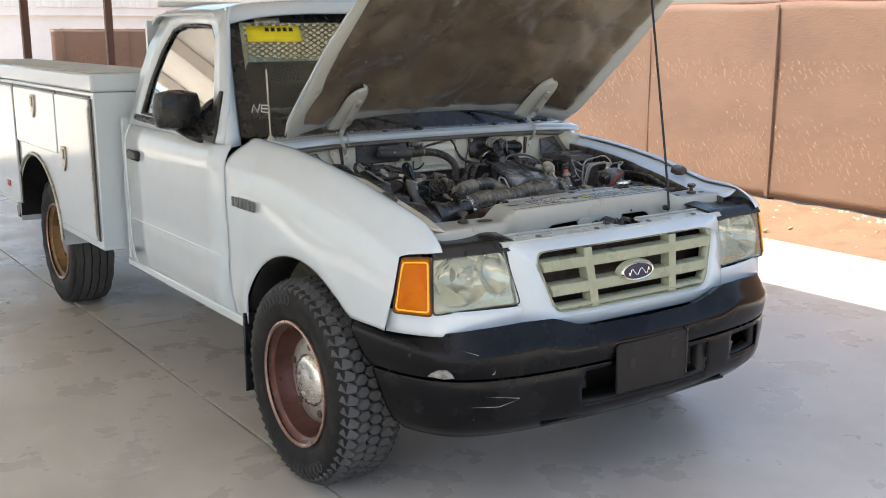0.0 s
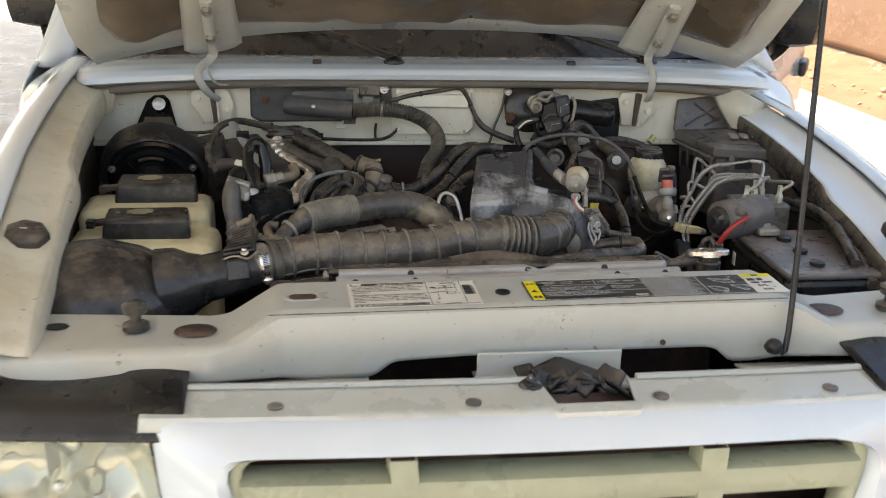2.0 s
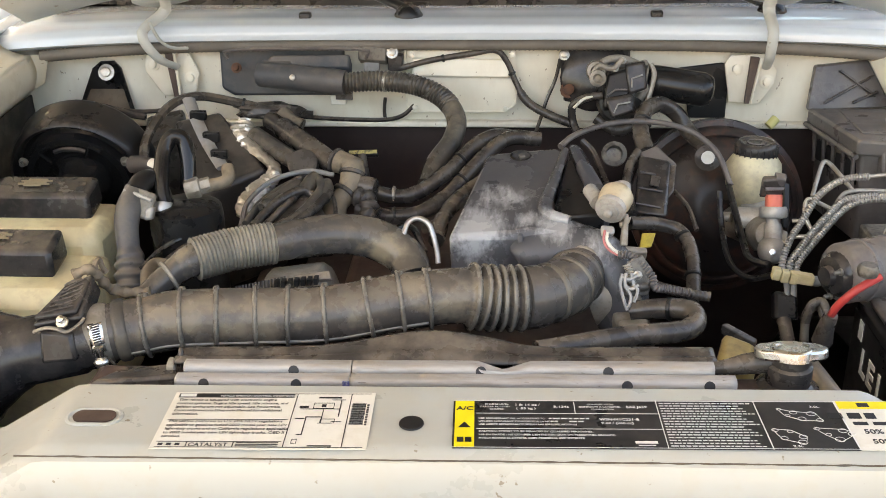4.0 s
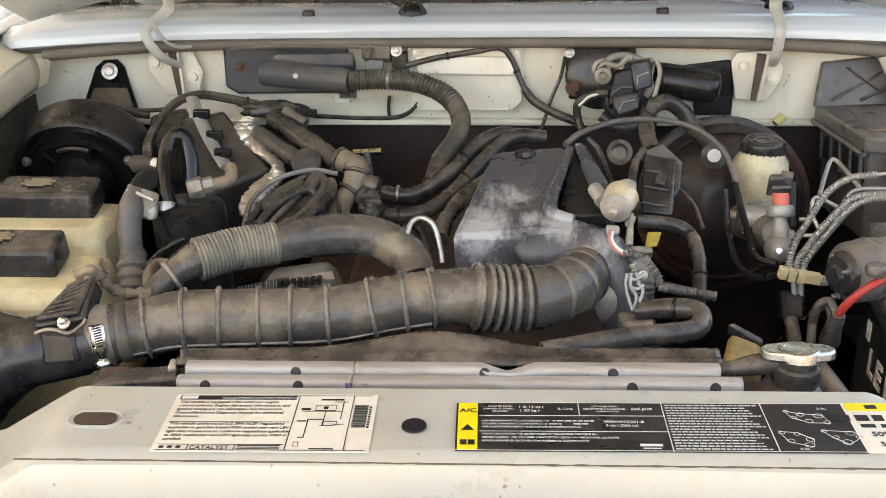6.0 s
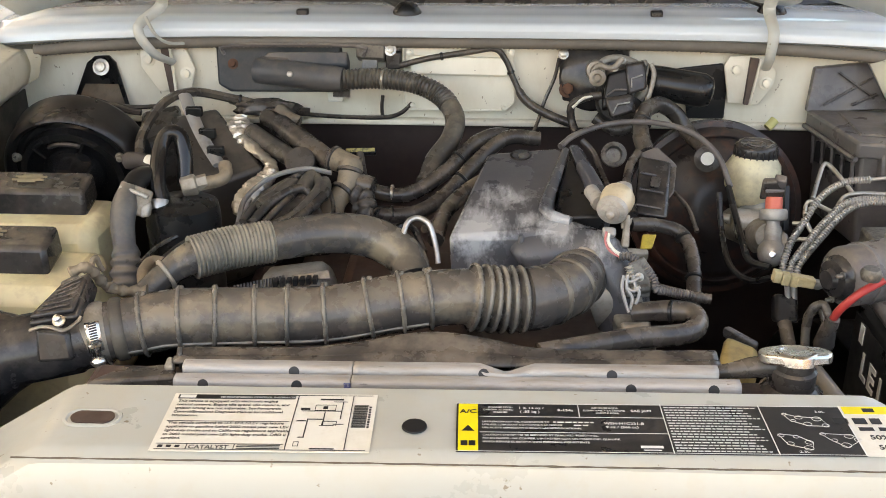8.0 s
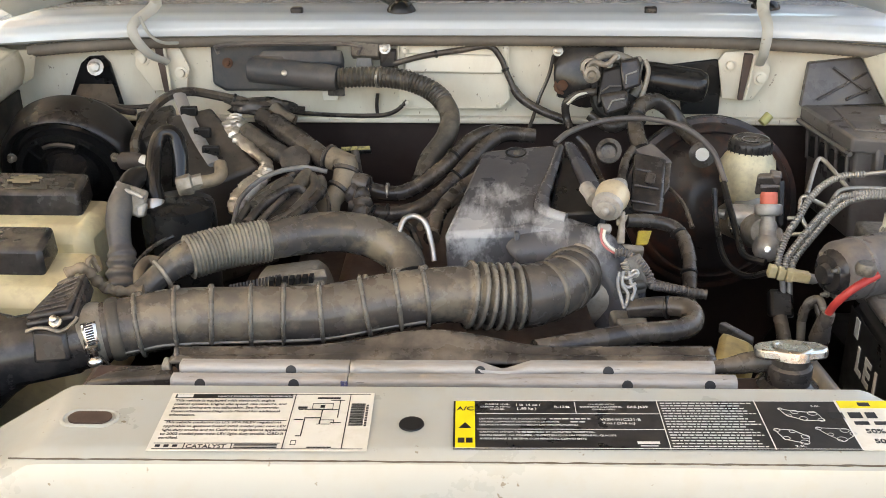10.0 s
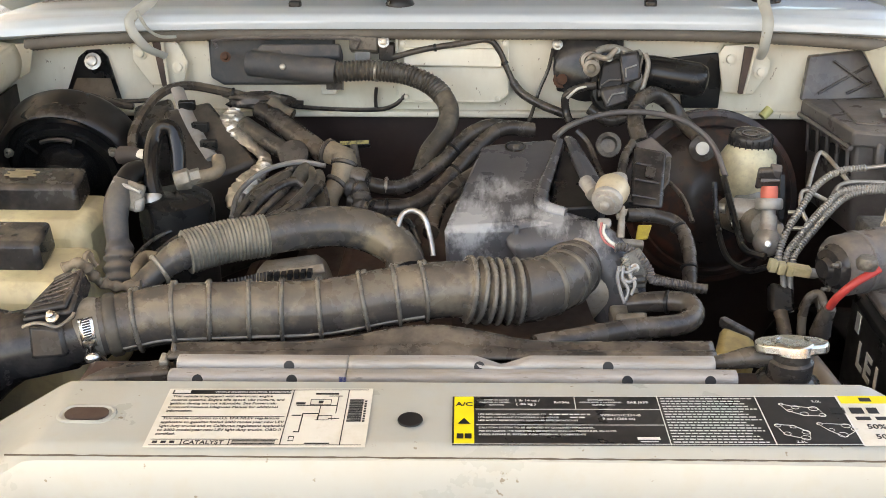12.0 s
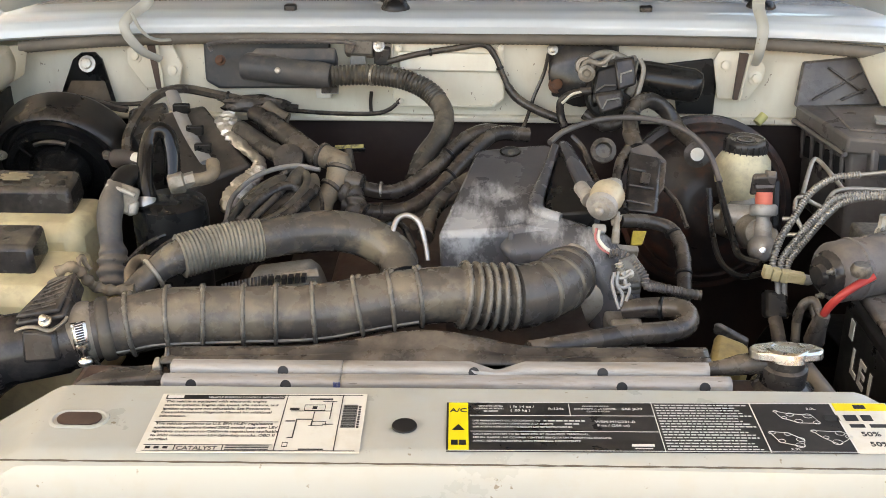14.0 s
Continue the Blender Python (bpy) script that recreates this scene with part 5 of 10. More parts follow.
# black sheets added so that the ducts look shaded and hide the floor
part("valance_backing", lean(grid(lambda u, v: Vector((lerp(-0.62, 0.62, u), lerp(-0.56, -0.52, abs(u - 0.5) * 2), lerp(0.36, 0.63, v))), 8, 2)), INK, bumper, thick=0.004)
part("valance_tray", lean(box(-0.40, 0.40, -0.665, -0.50, 0.332, 0.338)), INK, bumper)
pl = part("plate_bracket", lean(plate([(-0.158, 0.402), (-0.162, 0.552), (-0.150, 0.563), (0.132, 0.566), (0.142, 0.556), (0.143, 0.410), (0.132, 0.402)], 0.009, origin=(0, -0.714, 0), ex=(1, 0, 0), ey=(0, 0, 1))), mat("bracket_plastic", (0.013, 0.012, 0.012), 0.4, spec=0.3, tint=(0.024, 0.022, 0.021), tint_scale=10.0), bumper, "blank black number plate bracket", bevel=0.003)
for x in (-0.095, 0.085):
    part("square_hole", lean(box(x - 0.012, x + 0.012, -0.7245, -0.7225, 0.478, 0.512)), INK, pl)
    part("screw_slot", lean(box(x - 0.018, x + 0.018, -0.7245, -0.7225, 0.541, 0.547)), INK, pl)
part("bracket_edge", lean(rod((0.146, -0.722, 0.415), (0.144, -0.722, 0.572), 0.004, 8)), CLEAN_BLACK, pl)


def skin_patch(outline, d, name, label):
    """A worn patch that follows the bumper's skin; outline of (x, z)."""
    vs = []
    for x, z in outline:
        y = table(abs(x), PLAN)
        p = Vector((x, y, z))
        out = Vector((math.copysign(1, x) * max(0.0, abs(x) - 0.45) * 3, -1, 0)).normalized()
        vs.append(p + out * d)
    part(name, lean(mesh_from(name, vs, [tuple(range(len(vs)))], False)), SCUFF, bumper, label, thick=0.0006)


SCUFF = mat("scuffed_plastic", (0.32, 0.31, 0.29), 0.6, tint=(0.12, 0.12, 0.12), tint_scale=60.0, tint_amount=0.8)
skin_patch([(-0.728, 0.522), (-0.722, 0.533), (-0.710, 0.545), (-0.694, 0.547), (-0.684, 0.538), (-0.676, 0.522), (-0.70, 0.519)], 0.0075, "scuff", "bare grey scuffed patch")
skin_patch([(-0.585, 0.531), (-0.578, 0.534), (-0.572, 0.545), (-0.576, 0.529)], 0.0085, "scuff", "small scuff mark")
skin_patch([(-0.600, 0.462), (-0.50, 0.446), (-0.50, 0.449)], 0.002, "scratch", "thin grey scratch")
skin_patch([(-0.64, 0.430), (-0.56, 0.428), (-0.50, 0.445), (-0.56, 0.4255)], 0.002, "scratch", "thin grey scratch")
skin_patch([(-0.66, 0.606), (-0.62, 0.590), (-0.62, 0.593)], 0.006, "scratch", "thin grey scratch")

# ---- radiator support and bay structure ----
def support_fn(u, v):
    """Hat-shaped crossmember: u across, v from the rear edge over the top and down the front face."""
    x = lerp(-0.66, 0.66, u)
    ax = abs(x - 0.02)
    top = table(ax, [(0, 0.957), (0.335, 0.957), (0.40, 0.926), (0.66, 0.922)])
    back = table(ax, [(0, -0.305), (0.345, -0.305), (0.42, -0.335), (0.66, -0.30)])
    front = table(ax, [(0, -0.401), (0.335, -0.405), (0.42, -0.435), (0.66, -0.43)])
    low = table(ax, [(0, 0.872), (0.3, 0.872), (0.42, 0.888), (0.66, 0.893)])
    low += 0.023 * (table(x, [(-0.198, 0), (-0.172, 0.85), (-0.075, 1), (-0.06, 1), (-0.052, 0)]) if x < 0 else table(x, [(0.122, 0), (0.132, 1), (0.25, 1), (0.264, 0.8), (0.285, 0)]))
    if v < 0.1:
        return Vector((x, back + 0.002 + 0.028 * x, lerp(top - 0.03, top - 0.004, v / 0.1)))
    if v < 0.6:
        t = (v - 0.1) / 0.5
        return Vector((x, lerp(back, front, t) + 0.028 * x, top - 0.0015 * (1 - abs(2 * t - 1)) + 0.003))
    t = (v - 0.6) / 0.4
    return Vector((x, front + 0.028 * x - 0.006 * math.sin(t * 1.5) - 0.004, lerp(top - 0.003, low, t)))


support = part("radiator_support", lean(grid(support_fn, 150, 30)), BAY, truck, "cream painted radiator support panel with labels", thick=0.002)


def shelf_fn(u, v):
    x = lerp(-0.62, 0.62, u)
    return Vector((x, lerp(-0.41, -0.485, v), 0.868 + 0.01 * v))


for a, b in ((0.0, 0.335), (0.445, 0.605), (0.735, 1.0)):
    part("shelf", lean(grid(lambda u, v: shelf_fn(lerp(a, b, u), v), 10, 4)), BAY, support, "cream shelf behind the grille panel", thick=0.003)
# solid dark box added for the shade in the openings below the support
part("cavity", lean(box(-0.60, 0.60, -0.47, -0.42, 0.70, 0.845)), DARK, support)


def hole(name, c, r, flat=1.0, material=None):
    ob = part(name, lathe([(r, 0), (r * 0.96, 0.0012), (r * 0.3, 0.0013)], (0, 0, 0), (0, 0, 1), 20), material or DARK, support)
    ob.matrix_basis = Matrix.Translation(c) @ Matrix.Diagonal((1, flat, 1, 1))
    return ob


hole("round_hole", (-0.011, -0.362, 0.961), 0.0103, material=INK)
so = [(0.0085 * math.cos(a) + (0.0095 if math.cos(a) > 0 else -0.0095), 0.0088 * math.sin(a)) for a in [2 * math.pi * i / 20 for i in range(20)]]
sl = (-0.2745, -0.362, 0.960)
part("slot", plate(so, 0.001, origin=Vector(sl), ex=(1, 0, 0), ey=(0, 1, 0)), DARK, support)
part("slot_rim", tube([Vector((sl[0] + a * 1.25, sl[1] + b * 1.35, sl[2] - 0.001)) for a, b in so + so[:1]], 0.0022, 6, 1, smooth=False), BAY, support)
hole("round_hole", (-0.409, -0.395, 0.9305), 0.027, 0.75)
hole("round_hole", (0.44, -0.374, 0.9305), 0.027, 0.75)
hole("round_hole", (-0.585, -0.365, 0.927), 0.015, 0.7, INK)
hole("round_hole", (0.60, -0.36, 0.927), 0.012, 0.8)
for x, z in ((-0.128, 0.906), (0.198, 0.906)):
    ob = part("face_hole", lathe([(0.004, 0), (0.004, 0.002)], (x, -0.4135, z), (x, -1, z), 10), DARK, support)
for c in ((-0.484, -0.382, 0.93), (0.535, -0.372, 0.93)):
    b = part("hood_bumper", lathe([(0.017, 0), (0.017, 0.006), (0.007, 0.010), (0.007, 0.02), (0.014, 0.022), (0.016, 0.032), (0.010, 0.036)], c, Vector(c) + Vector((0, 0, 1)), 16), PLASTIC, truck, "black rubber hood bumper")

# latch in the middle
part("latch_bracket", lean(join(box(-0.066, 0.125, -0.432, -0.428, 0.862, 0.905), box(-0.066, 0.125, -0.485, -0.428, 0.858, 0.862))), BAY, support, "cream latch bracket", bevel=0.004)
latch = []
rng = random.Random(3)
for k in range(20):
    x = 0.045 + rng.uniform(-0.06, 0.06)
    w = rng.uniform(0.008, 0.02)
    y = -0.478 - 0.35 * abs(x - 0.045) + rng.uniform(-0.015, 0.015)
    latch.append(box(x - w, x + w, y - 0.016, y + 0.016, 0.886, 0.8895 + rng.uniform(0, 0.004), rot(rng.uniform(-40, 40), rng.uniform(-40, 40), rng.uniform(-50, 50))))
hl = part("hood_latch", lean(latch[0]), GLOSS, truck, "broken black plastic hood latch", bevel=0.004)
for me in latch[1:]:
    part("fragment", lean(me), GLOSS, hl, bevel=0.003)
for a, b, c, d in (((0.008, -0.460, 0.896), (0.046, -0.450, 0.909), (0.067, -0.475, 0.889), (0.033, -0.485, 0.878)), ((0.046, -0.450, 0.909), (0.102, -0.460, 0.891), (0.094, -0.485, 0.876), (0.062, -0.485, 0.877)),
                   ((0.083, -0.470, 0.883), (0.130, -0.455, 0.888), (0.129, -0.475, 0.870), (0.093, -0.500, 0.855)), ((0.052, -0.480, 0.875), (0.089, -0.478, 0.877), (0.102, -0.505, 0.856), (0.063, -0.500, 0.860)),
                   ((-0.012, -0.450, 0.895), (0.014, -0.445, 0.898), (0.028, -0.475, 0.878), (-0.001, -0.470, 0.879))):
    part("shard", hexa(a, b, c, d, (0.004, 0.012, -0.008), 0.1), CLEAN_BLACK, hl, "torn black plastic shard", bevel=0.003)

# ---- labels ----


def label_plate(name, a, b, z, material, label, parent=support, thick=0.0006):
    """A flat sticker between two opposite corners on the support's top."""
    (x0, y0), (x1, y1) = a, b
    return part(name, box(x0, x1, y0, y1, z, z + thick), material, parent, label)


def bars(name, rows, z, material, parent):
    """Small printed bars: rows of (x0, x1, y, height)."""
    me = join(*[box(x0, x1, y - h / 2, y + h / 2, z, z + 0.0002) for x0, x1, y, h in rows])
    ob = part(name, me, material, parent, auto=0)
    return tagged(ob, kind="stuff")


def words(x0, x1, y, h, seed):
    """A line of print too small to read: word-long bars."""
    rng = random.Random(seed)
    out, x = [], x0
    while x < x1 - 0.002:
        w = min(rng.uniform(0.0018, 0.0065), x1 - x)
        out.append((x, x + w, y, h))
        x += w + 0.0011
    return out


def text(name, s, x, y, size, z, material, parent):
    cu = bpy.data.curves.new(name, "FONT")
    cu.body, cu.size, cu.bevel_depth, cu.bevel_resolution, cu.resolution_u = s, size, size * 0.022, 0, 4
    tmp = bpy.data.objects.new(name, cu)
    scene.collection.objects.link(tmp)
    me = bpy.data.meshes.new_from_object(tmp)
    bpy.data.objects.remove(tmp)
    me.transform(Matrix.Translation((x, y, z)))
    ob = part(name, me, material, parent, auto=0)
    tagged(ob, kind="stuff")
    return ob


ZL = 0.9612
w1 = label_plate("white_label", (-0.219, -0.398), (-0.041, -0.315), ZL, LABELW, "white paper emission control label with printed text")
LH = 0.0008
bars("label_ruling", [(-0.215, -0.112, -0.3205, 0.006), (-0.215, -0.112, -0.357, 0.0006), (-0.215, -0.112, -0.3885, 0.0006), (-0.11, -0.1092, -0.357, 0.078), (-0.062, -0.0612, -0.357, 0.078),
                     (-0.215, -0.0445, -0.3175, 0.0006), (-0.215, -0.0445, -0.396, 0.0006), (-0.19, -0.1892, -0.392, 0.007), (-0.1515, -0.1507, -0.392, 0.007)], ZL + LH, INK, w1)
text("label_heading", "VEHICLE EMISSION CONTROL INFORMATION", -0.178, -0.3225, 0.0034, ZL + LH + 0.0004, INKW, w1)
bars("label_mark", [(-0.2135, -0.1995, -0.3205, 0.0045)], ZL + LH + 0.0004, INKW, w1)
for i, s in enumerate(("This vehicle is equipped with electronic engine", "control systems. Engine idle speed, idle mixture, and", "ignition timing are not adjustable. See Powertrain",
                       "Control/Emissions Diagnosis Manual for additional", "information.", "",
                       "This vehicle conforms to U.S. EPA NLEV regulations", "applicable to gasoline fueled 2002 model year new LEV", "light-duty trucks and to California regulations applicable",
                       "to 2002 model year new LEV light-duty trucks. OBD II", "certified.")):
    if s:
        text("label_line", s, -0.2135, -0.3285 - i * 0.0054, 0.0046, ZL + LH, INK, w1)
text("label_word", "CATALYST", -0.188, -0.3948, 0.0068, ZL + LH, INK, w1)
bars("label_print", [(-0.213 + i * 0.007, -0.209 + i * 0.007, -0.392, 0.003) for i in range(3)] + [(-0.149, -0.114, -0.390 - i * 0.0022, 0.0009) for i in range(3)], ZL + LH, INK, w1)
# hose routing sketch and bar code
sk = [(-0.105, -0.097, -0.338, 0.003), (-0.093, -0.0925, -0.336, 0.008), (-0.0755, -0.075, -0.336, 0.008), (-0.093, -0.075, -0.332, 0.0005), (-0.093, -0.075, -0.340, 0.0005), (-0.086, -0.082, -0.336, 0.004), (-0.104, -0.07, -0.341, 0.0008), (-0.084, -0.0832, -0.352, 0.02), (-0.0975, -0.0835, -0.353, 0.0011), (-0.0975, -0.0965, -0.366, 0.026), (-0.1015, -0.0965, -0.3785, 0.0011), (-0.104, -0.0995, -0.385, 0.0006), (-0.104, -0.0995, -0.3905, 0.0006), (-0.104, -0.1035, -0.388, 0.006), (-0.1, -0.0995, -0.388, 0.006), (-0.07, -0.0692, -0.34, 0.025),
      (-0.078, -0.066, -0.327, 0.0008), (-0.09, -0.07, -0.3235, 0.0022), (-0.084, -0.072, -0.356, 0.0005), (-0.086, -0.074, -0.362, 0.0005), (-0.0845, -0.084, -0.359, 0.006), (-0.0725, -0.072, -0.359, 0.006), (-0.075, -0.066, -0.36, 0.0008), (-0.106, -0.098, -0.3555, 0.0014), (-0.09, -0.07, -0.394, 0.0014)]
bars("hose_sketch", sk, ZL + LH, INK, w1)
bars("bar_code", [(-0.0595, -0.0475, -0.332 - i * 0.0012, 0.0007 if i % 3 else 0.0003) for i in range(28)], ZL + LH, INK, w1)
bars("code_digits", [(-0.0465, -0.0445, -0.335 - i * 0.0036, 0.0022) for i in range(9)], ZL + LH, INK, w1)

k2 = label_plate("black_label", (0.0200, -0.386), (0.3400, -0.312), ZL, LABELK, "black air conditioning label with yellow warning panel and white print")
part("label_panel", box(0.0216, 0.0375, -0.3845, -0.3135, ZL + 0.0006, ZL + 0.0009), YELLOW, k2, "yellow warning panel", auto=0)
text("label_word", "A/C", 0.0226, -0.329, 0.0085, ZL + 0.0012, INK, k2)
tri_ = mesh_from("tri", [(0.0242, -0.3565, ZL + 0.0012), (0.0348, -0.3565, ZL + 0.0012), (0.0295, -0.3475, ZL + 0.0012)], [(0, 1, 2)], False)
part("warning_triangle", tri_, INK, k2, auto=0)
bars("book_sign", [(0.0237, 0.0290, -0.3745, 0.007), (0.0301, 0.0354, -0.3745, 0.007)], ZL + 0.0012, INK, k2)
wl = [(0.0390, 0.1930, -0.3335, 0.0006), (0.0390, 0.1930, -0.3575, 0.0006), (0.1227, 0.1234, -0.324, 0.019), (0.1930, 0.1938, -0.349, 0.0742), (0.2816, 0.2824, -0.349, 0.0742),
      (0.0200, 0.3400, -0.3128, 0.0005), (0.0200, 0.3400, -0.3852, 0.0005), (0.3388, 0.3398, -0.349, 0.0752)]
bars("label_ruling", wl, ZL + LH, INKW, k2)
for s, x, y, h in (("CHARGE LEVEL:", 0.0463, -0.3195, 0.003), ("CARGAR AL NIVEL:", 0.0421, -0.3235, 0.003), ("CHARGE:", 0.0504, -0.3275, 0.003), ("1 lb 14 oz /", 0.0721, -0.321, 0.0047), ("( .85 kg )", 0.0731, -0.3268, 0.0047), ("R-134a", 0.1052, -0.324, 0.0046),
                   ("COMPLIES WITH:", 0.1341, -0.3195, 0.003), ("CONFORME A LA NORME:", 0.1269, -0.3235, 0.003), ("CUMPLE CON:", 0.1372, -0.3275, 0.003), ("SAE J639", 0.1672, -0.324, 0.0048),
                   ("WSH-M1C231-B", 0.1424, -0.344, 0.0048), ("9 oz / (266 cc)", 0.1434, -0.3495, 0.0046),
                   ("CAUTION: SYSTEM TO BE SERVICED BY QUALIFIED PERSONNEL.", 0.0411, -0.3625, 0.0033), ("MIS EN GARDE : NE CONFIER L'ENTRETIEN QU'A UN PERSONNEL QUALIFIE.", 0.0411, -0.3675, 0.0033),
                   ("AVISO: REPARE EL SISTEMA CON PERSONAL COMPETENTE", 0.0411, -0.3725, 0.0033), ("50%", 0.3452, -0.365, 0.008), ("3.0L", 0.3203, -0.322, 0.004), ("2.3L", 0.2958, -0.3825, 0.004)):
    if x > 0.341:
        continue
    text("label_line", s, x, y, h, ZL + LH, INKW, k2)
for i, s in enumerate(("USE REFRIGERANT OIL ACCORDING TO", "UTILISER LUBRIFIANT CONFORME A LA NORME", "USE ACEITE REFRIGERANTE SEGUN LAS ESPECIFICACIONES")):
    text("label_line", s, 0.0411, -0.3425 - i * 0.0046, 0.0031, ZL + LH, INKW, k2)
bars("label_print", words(0.100, 0.134, -0.3415, 0.0016, 1) + words(0.117, 0.129, -0.3461, 0.0016, 2) + [(0.168, 0.186, -0.377, 0.0034), (0.170, 0.184, -0.3815, 0.0012)]
     + [r for i in range(17) for r in words(0.196, 0.279 - 0.004 * ((i * 7) % 4), -0.3165 - i * 0.0041, 0.0013, 40 + i)], ZL + LH, INKW, k2)
rng = random.Random(9)
belts = []
for cx, cy, spots in ((0.311, -0.334, ((-0.013, 0.009, 1.6), (-0.004, 0.004, 2.6), (0.008, 0.002, 3.2), (0.0, -0.006, 2.8), (0.012, -0.008, 2.4), (-0.009, -0.001, 1.8))),
                      (0.2965, -0.3655, ((-0.008, 0.008, 2.2), (0.002, 0.006, 2.0), (0.009, -0.002, 2.8), (0.007, -0.01, 3.2), (-0.004, -0.004, 2.4))),
                      (0.3285, -0.362, ((-0.011, 0.007, 2.0), (-0.005, -0.002, 2.0), (0.006, 0.004, 3.0), (0.001, -0.009, 3.4), (0.011, -0.001, 2.6)))):
    cs = [(Vector((cx + a, cy + b, ZL + LH)), r * 0.001) for a, b, r in spots]
    for c, r in cs:
        belts.append(tube([c + Vector((r * math.cos(t_), r * math.sin(t_), 0)) for t_ in [2 * math.pi * k / 12 for k in range(13)]], 0.00024, 4, 1, smooth=False))
    ordered = sorted(cs, key=lambda e: math.atan2(e[0].y - cy, e[0].x - cx))
    ringp = [c + (c - Vector((cx, cy, c.z))).normalized() * r for c, r in ordered]
    belts.append(tube(ringp + ringp[:1], 0.0003, 4, 1, smooth=False))
part("belt_sketch", join(*belts), INKW, k2, auto=0)
c3 = label_plate("coolant_label", (0.3400, -0.386), (0.3850, -0.311), ZL, LABELW, "white coolant mixture label with yellow heading")
part("label_panel", box(0.3410, 0.3840, -0.3235, -0.312, ZL + 0.0006, ZL + 0.0009), YELLOW, c3, auto=0)
text("label_word", "50%", 0.3499, -0.362, 0.009, ZL + LH, INK, c3)
text("label_word", "+", 0.3698, -0.368, 0.008, ZL + LH, INK, c3)
text("label_word", "50%", 0.3520, -0.3765, 0.009, ZL + LH, INK, c3)
bars("warning_mark", [(0.3442, 0.3547, -0.335, 0.009), (0.3578, 0.3662, -0.335, 0.009), (0.33, 0.34, -0.335, 0.009), (0.3452, 0.3567, -0.347, 0.005), (0.3609, 0.3756, -0.347, 0.005), (0.3567, 0.3662, -0.3178, 0.006)], ZL + LH, INK, c3)
# a sealant bead and stains along the front fold
part("seam_bead", lean(tube([Vector((lerp(-0.33, 0.36, i / 60), -0.4095 + 0.028 * lerp(-0.33, 0.36, i / 60) + 0.0006 * noise.noise(Vector((i * 0.9, 0, 0))), 0.9594)) for i in range(61)], lambda t, l: 0.0007 + 0.0005 * noise.noise(Vector((l * 90, 3, 0))), 5, 4)), mat("seam_dirt", (0.10, 0.085, 0.065), 0.9), support)


def settle(ob, x, y, dy, turn):
    """Turns a sticker and its print a little about a point."""
    ob.matrix_basis = Matrix.Translation((x, y + dy, 0)) @ Matrix.Rotation(turn, 4, "Z") @ Matrix.Translation((-x, -y, 0))


def fit_print(ob, xs, y_mid, k):
    """Stretches a sticker and its print to the true widths of its columns and to its height."""
    for o in (ob, *ob.children_recursive):
        for v in o.data.vertices:
            v.co.x, v.co.y = table(v.co.x, xs), y_mid + (v.co.y - y_mid) * k


COLUMNS = [(0.019, 0.019), (0.02, 0.02), (0.0375, 0.0373), (0.193, 0.187), (0.2816, 0.267), (0.34, 0.334), (0.385, 0.379)]
for sticker in (k2, c3):
    fit_print(sticker, COLUMNS, -0.349, 0.93)
    settle(sticker, 0.02, -0.349, -0.0118, 0.037)
    sticker.location.x += 0.0025
fit_print(w1, [(-0.22, -0.216), (-0.041, -0.044)], -0.357, 1.0)
settle(w1, -0.13, -0.357, -0.006, 0.04)

CAST = mat("dirty_casting", (0.2, 0.185, 0.16), 0.5, metal=0.5, tint=(0.05, 0.045, 0.04), tint_scale=30.0, tint_amount=0.8, grain=0.3)
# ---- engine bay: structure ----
# the bay's cream paint lightened to make up for less light here, plus stains
FWALL = mat("bay_paint_lightened", (0.80, 0.765, 0.64), 0.4, tint=(0.50, 0.41, 0.28), tint_scale=3.2, tint_amount=0.34, stretch=(1.6, 1.6, 0.8), dust=(0.55, 0.47, 0.33), dust_amount=0.35, coat=0.15, specks=(0.22, 0.16, 0.1), speck_scale=90.0, sharp=0.11)
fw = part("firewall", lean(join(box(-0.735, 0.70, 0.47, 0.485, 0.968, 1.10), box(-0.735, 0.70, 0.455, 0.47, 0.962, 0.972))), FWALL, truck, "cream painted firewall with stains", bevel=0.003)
part("firewall_insulation", lean(join(box(-0.735, 0.70, 0.472, 0.50, 0.35, 0.961))), mat("black_brown_insulation", (0.03, 0.0185, 0.016), 0.5, tint=(0.052, 0.034, 0.028), tint_scale=7.0), truck, "black insulation below the firewall ledge")


def cowl_fn(u, v):
    x = lerp(-0.70, 0.70, u)
    a = abs(x) / 0.70
    yf = 0.435 - 0.012 * a ** 3 * 2
    pts = [(yf + 0.018, 1.098), (yf + 0.003, 1.103), (yf, 1.112), (yf + 0.005, 1.120), (yf + 0.03, 1.126), (yf + 0.09, 1.128), (yf + 0.19, 1.122)]
    k = v * (len(pts) - 1)
    i = min(int(k), len(pts) - 2)
    y, z = lerp(pts[i][0], pts[i + 1][0], k - i), lerp(pts[i][1], pts[i + 1][1], k - i)
    return Vector((x, y + 0.10 * a * a * v * 0.4, z - 0.012 * a ** 4))


cowl = part("cowl_panel", lean(grid(cowl_fn, 60, 24)), PAINT, truck, "white cowl panel in front of the windscreen", thick=0.003)
part("cowl_seal", lean(tube([Vector((lerp(-0.64, 0.62, i / 30), 0.452 - 0.02 * abs(lerp(-1, 1, i / 30)) ** 3, 1.092 - 0.014 * abs(lerp(-1, 1, i / 30)) ** 4)) for i in range(31)], lambda t, l: 0.009 + 0.0007 * math.sin(l * 900), 8, 14)), SEALRUB, truck, "dusty ribbed rubber hood seal")
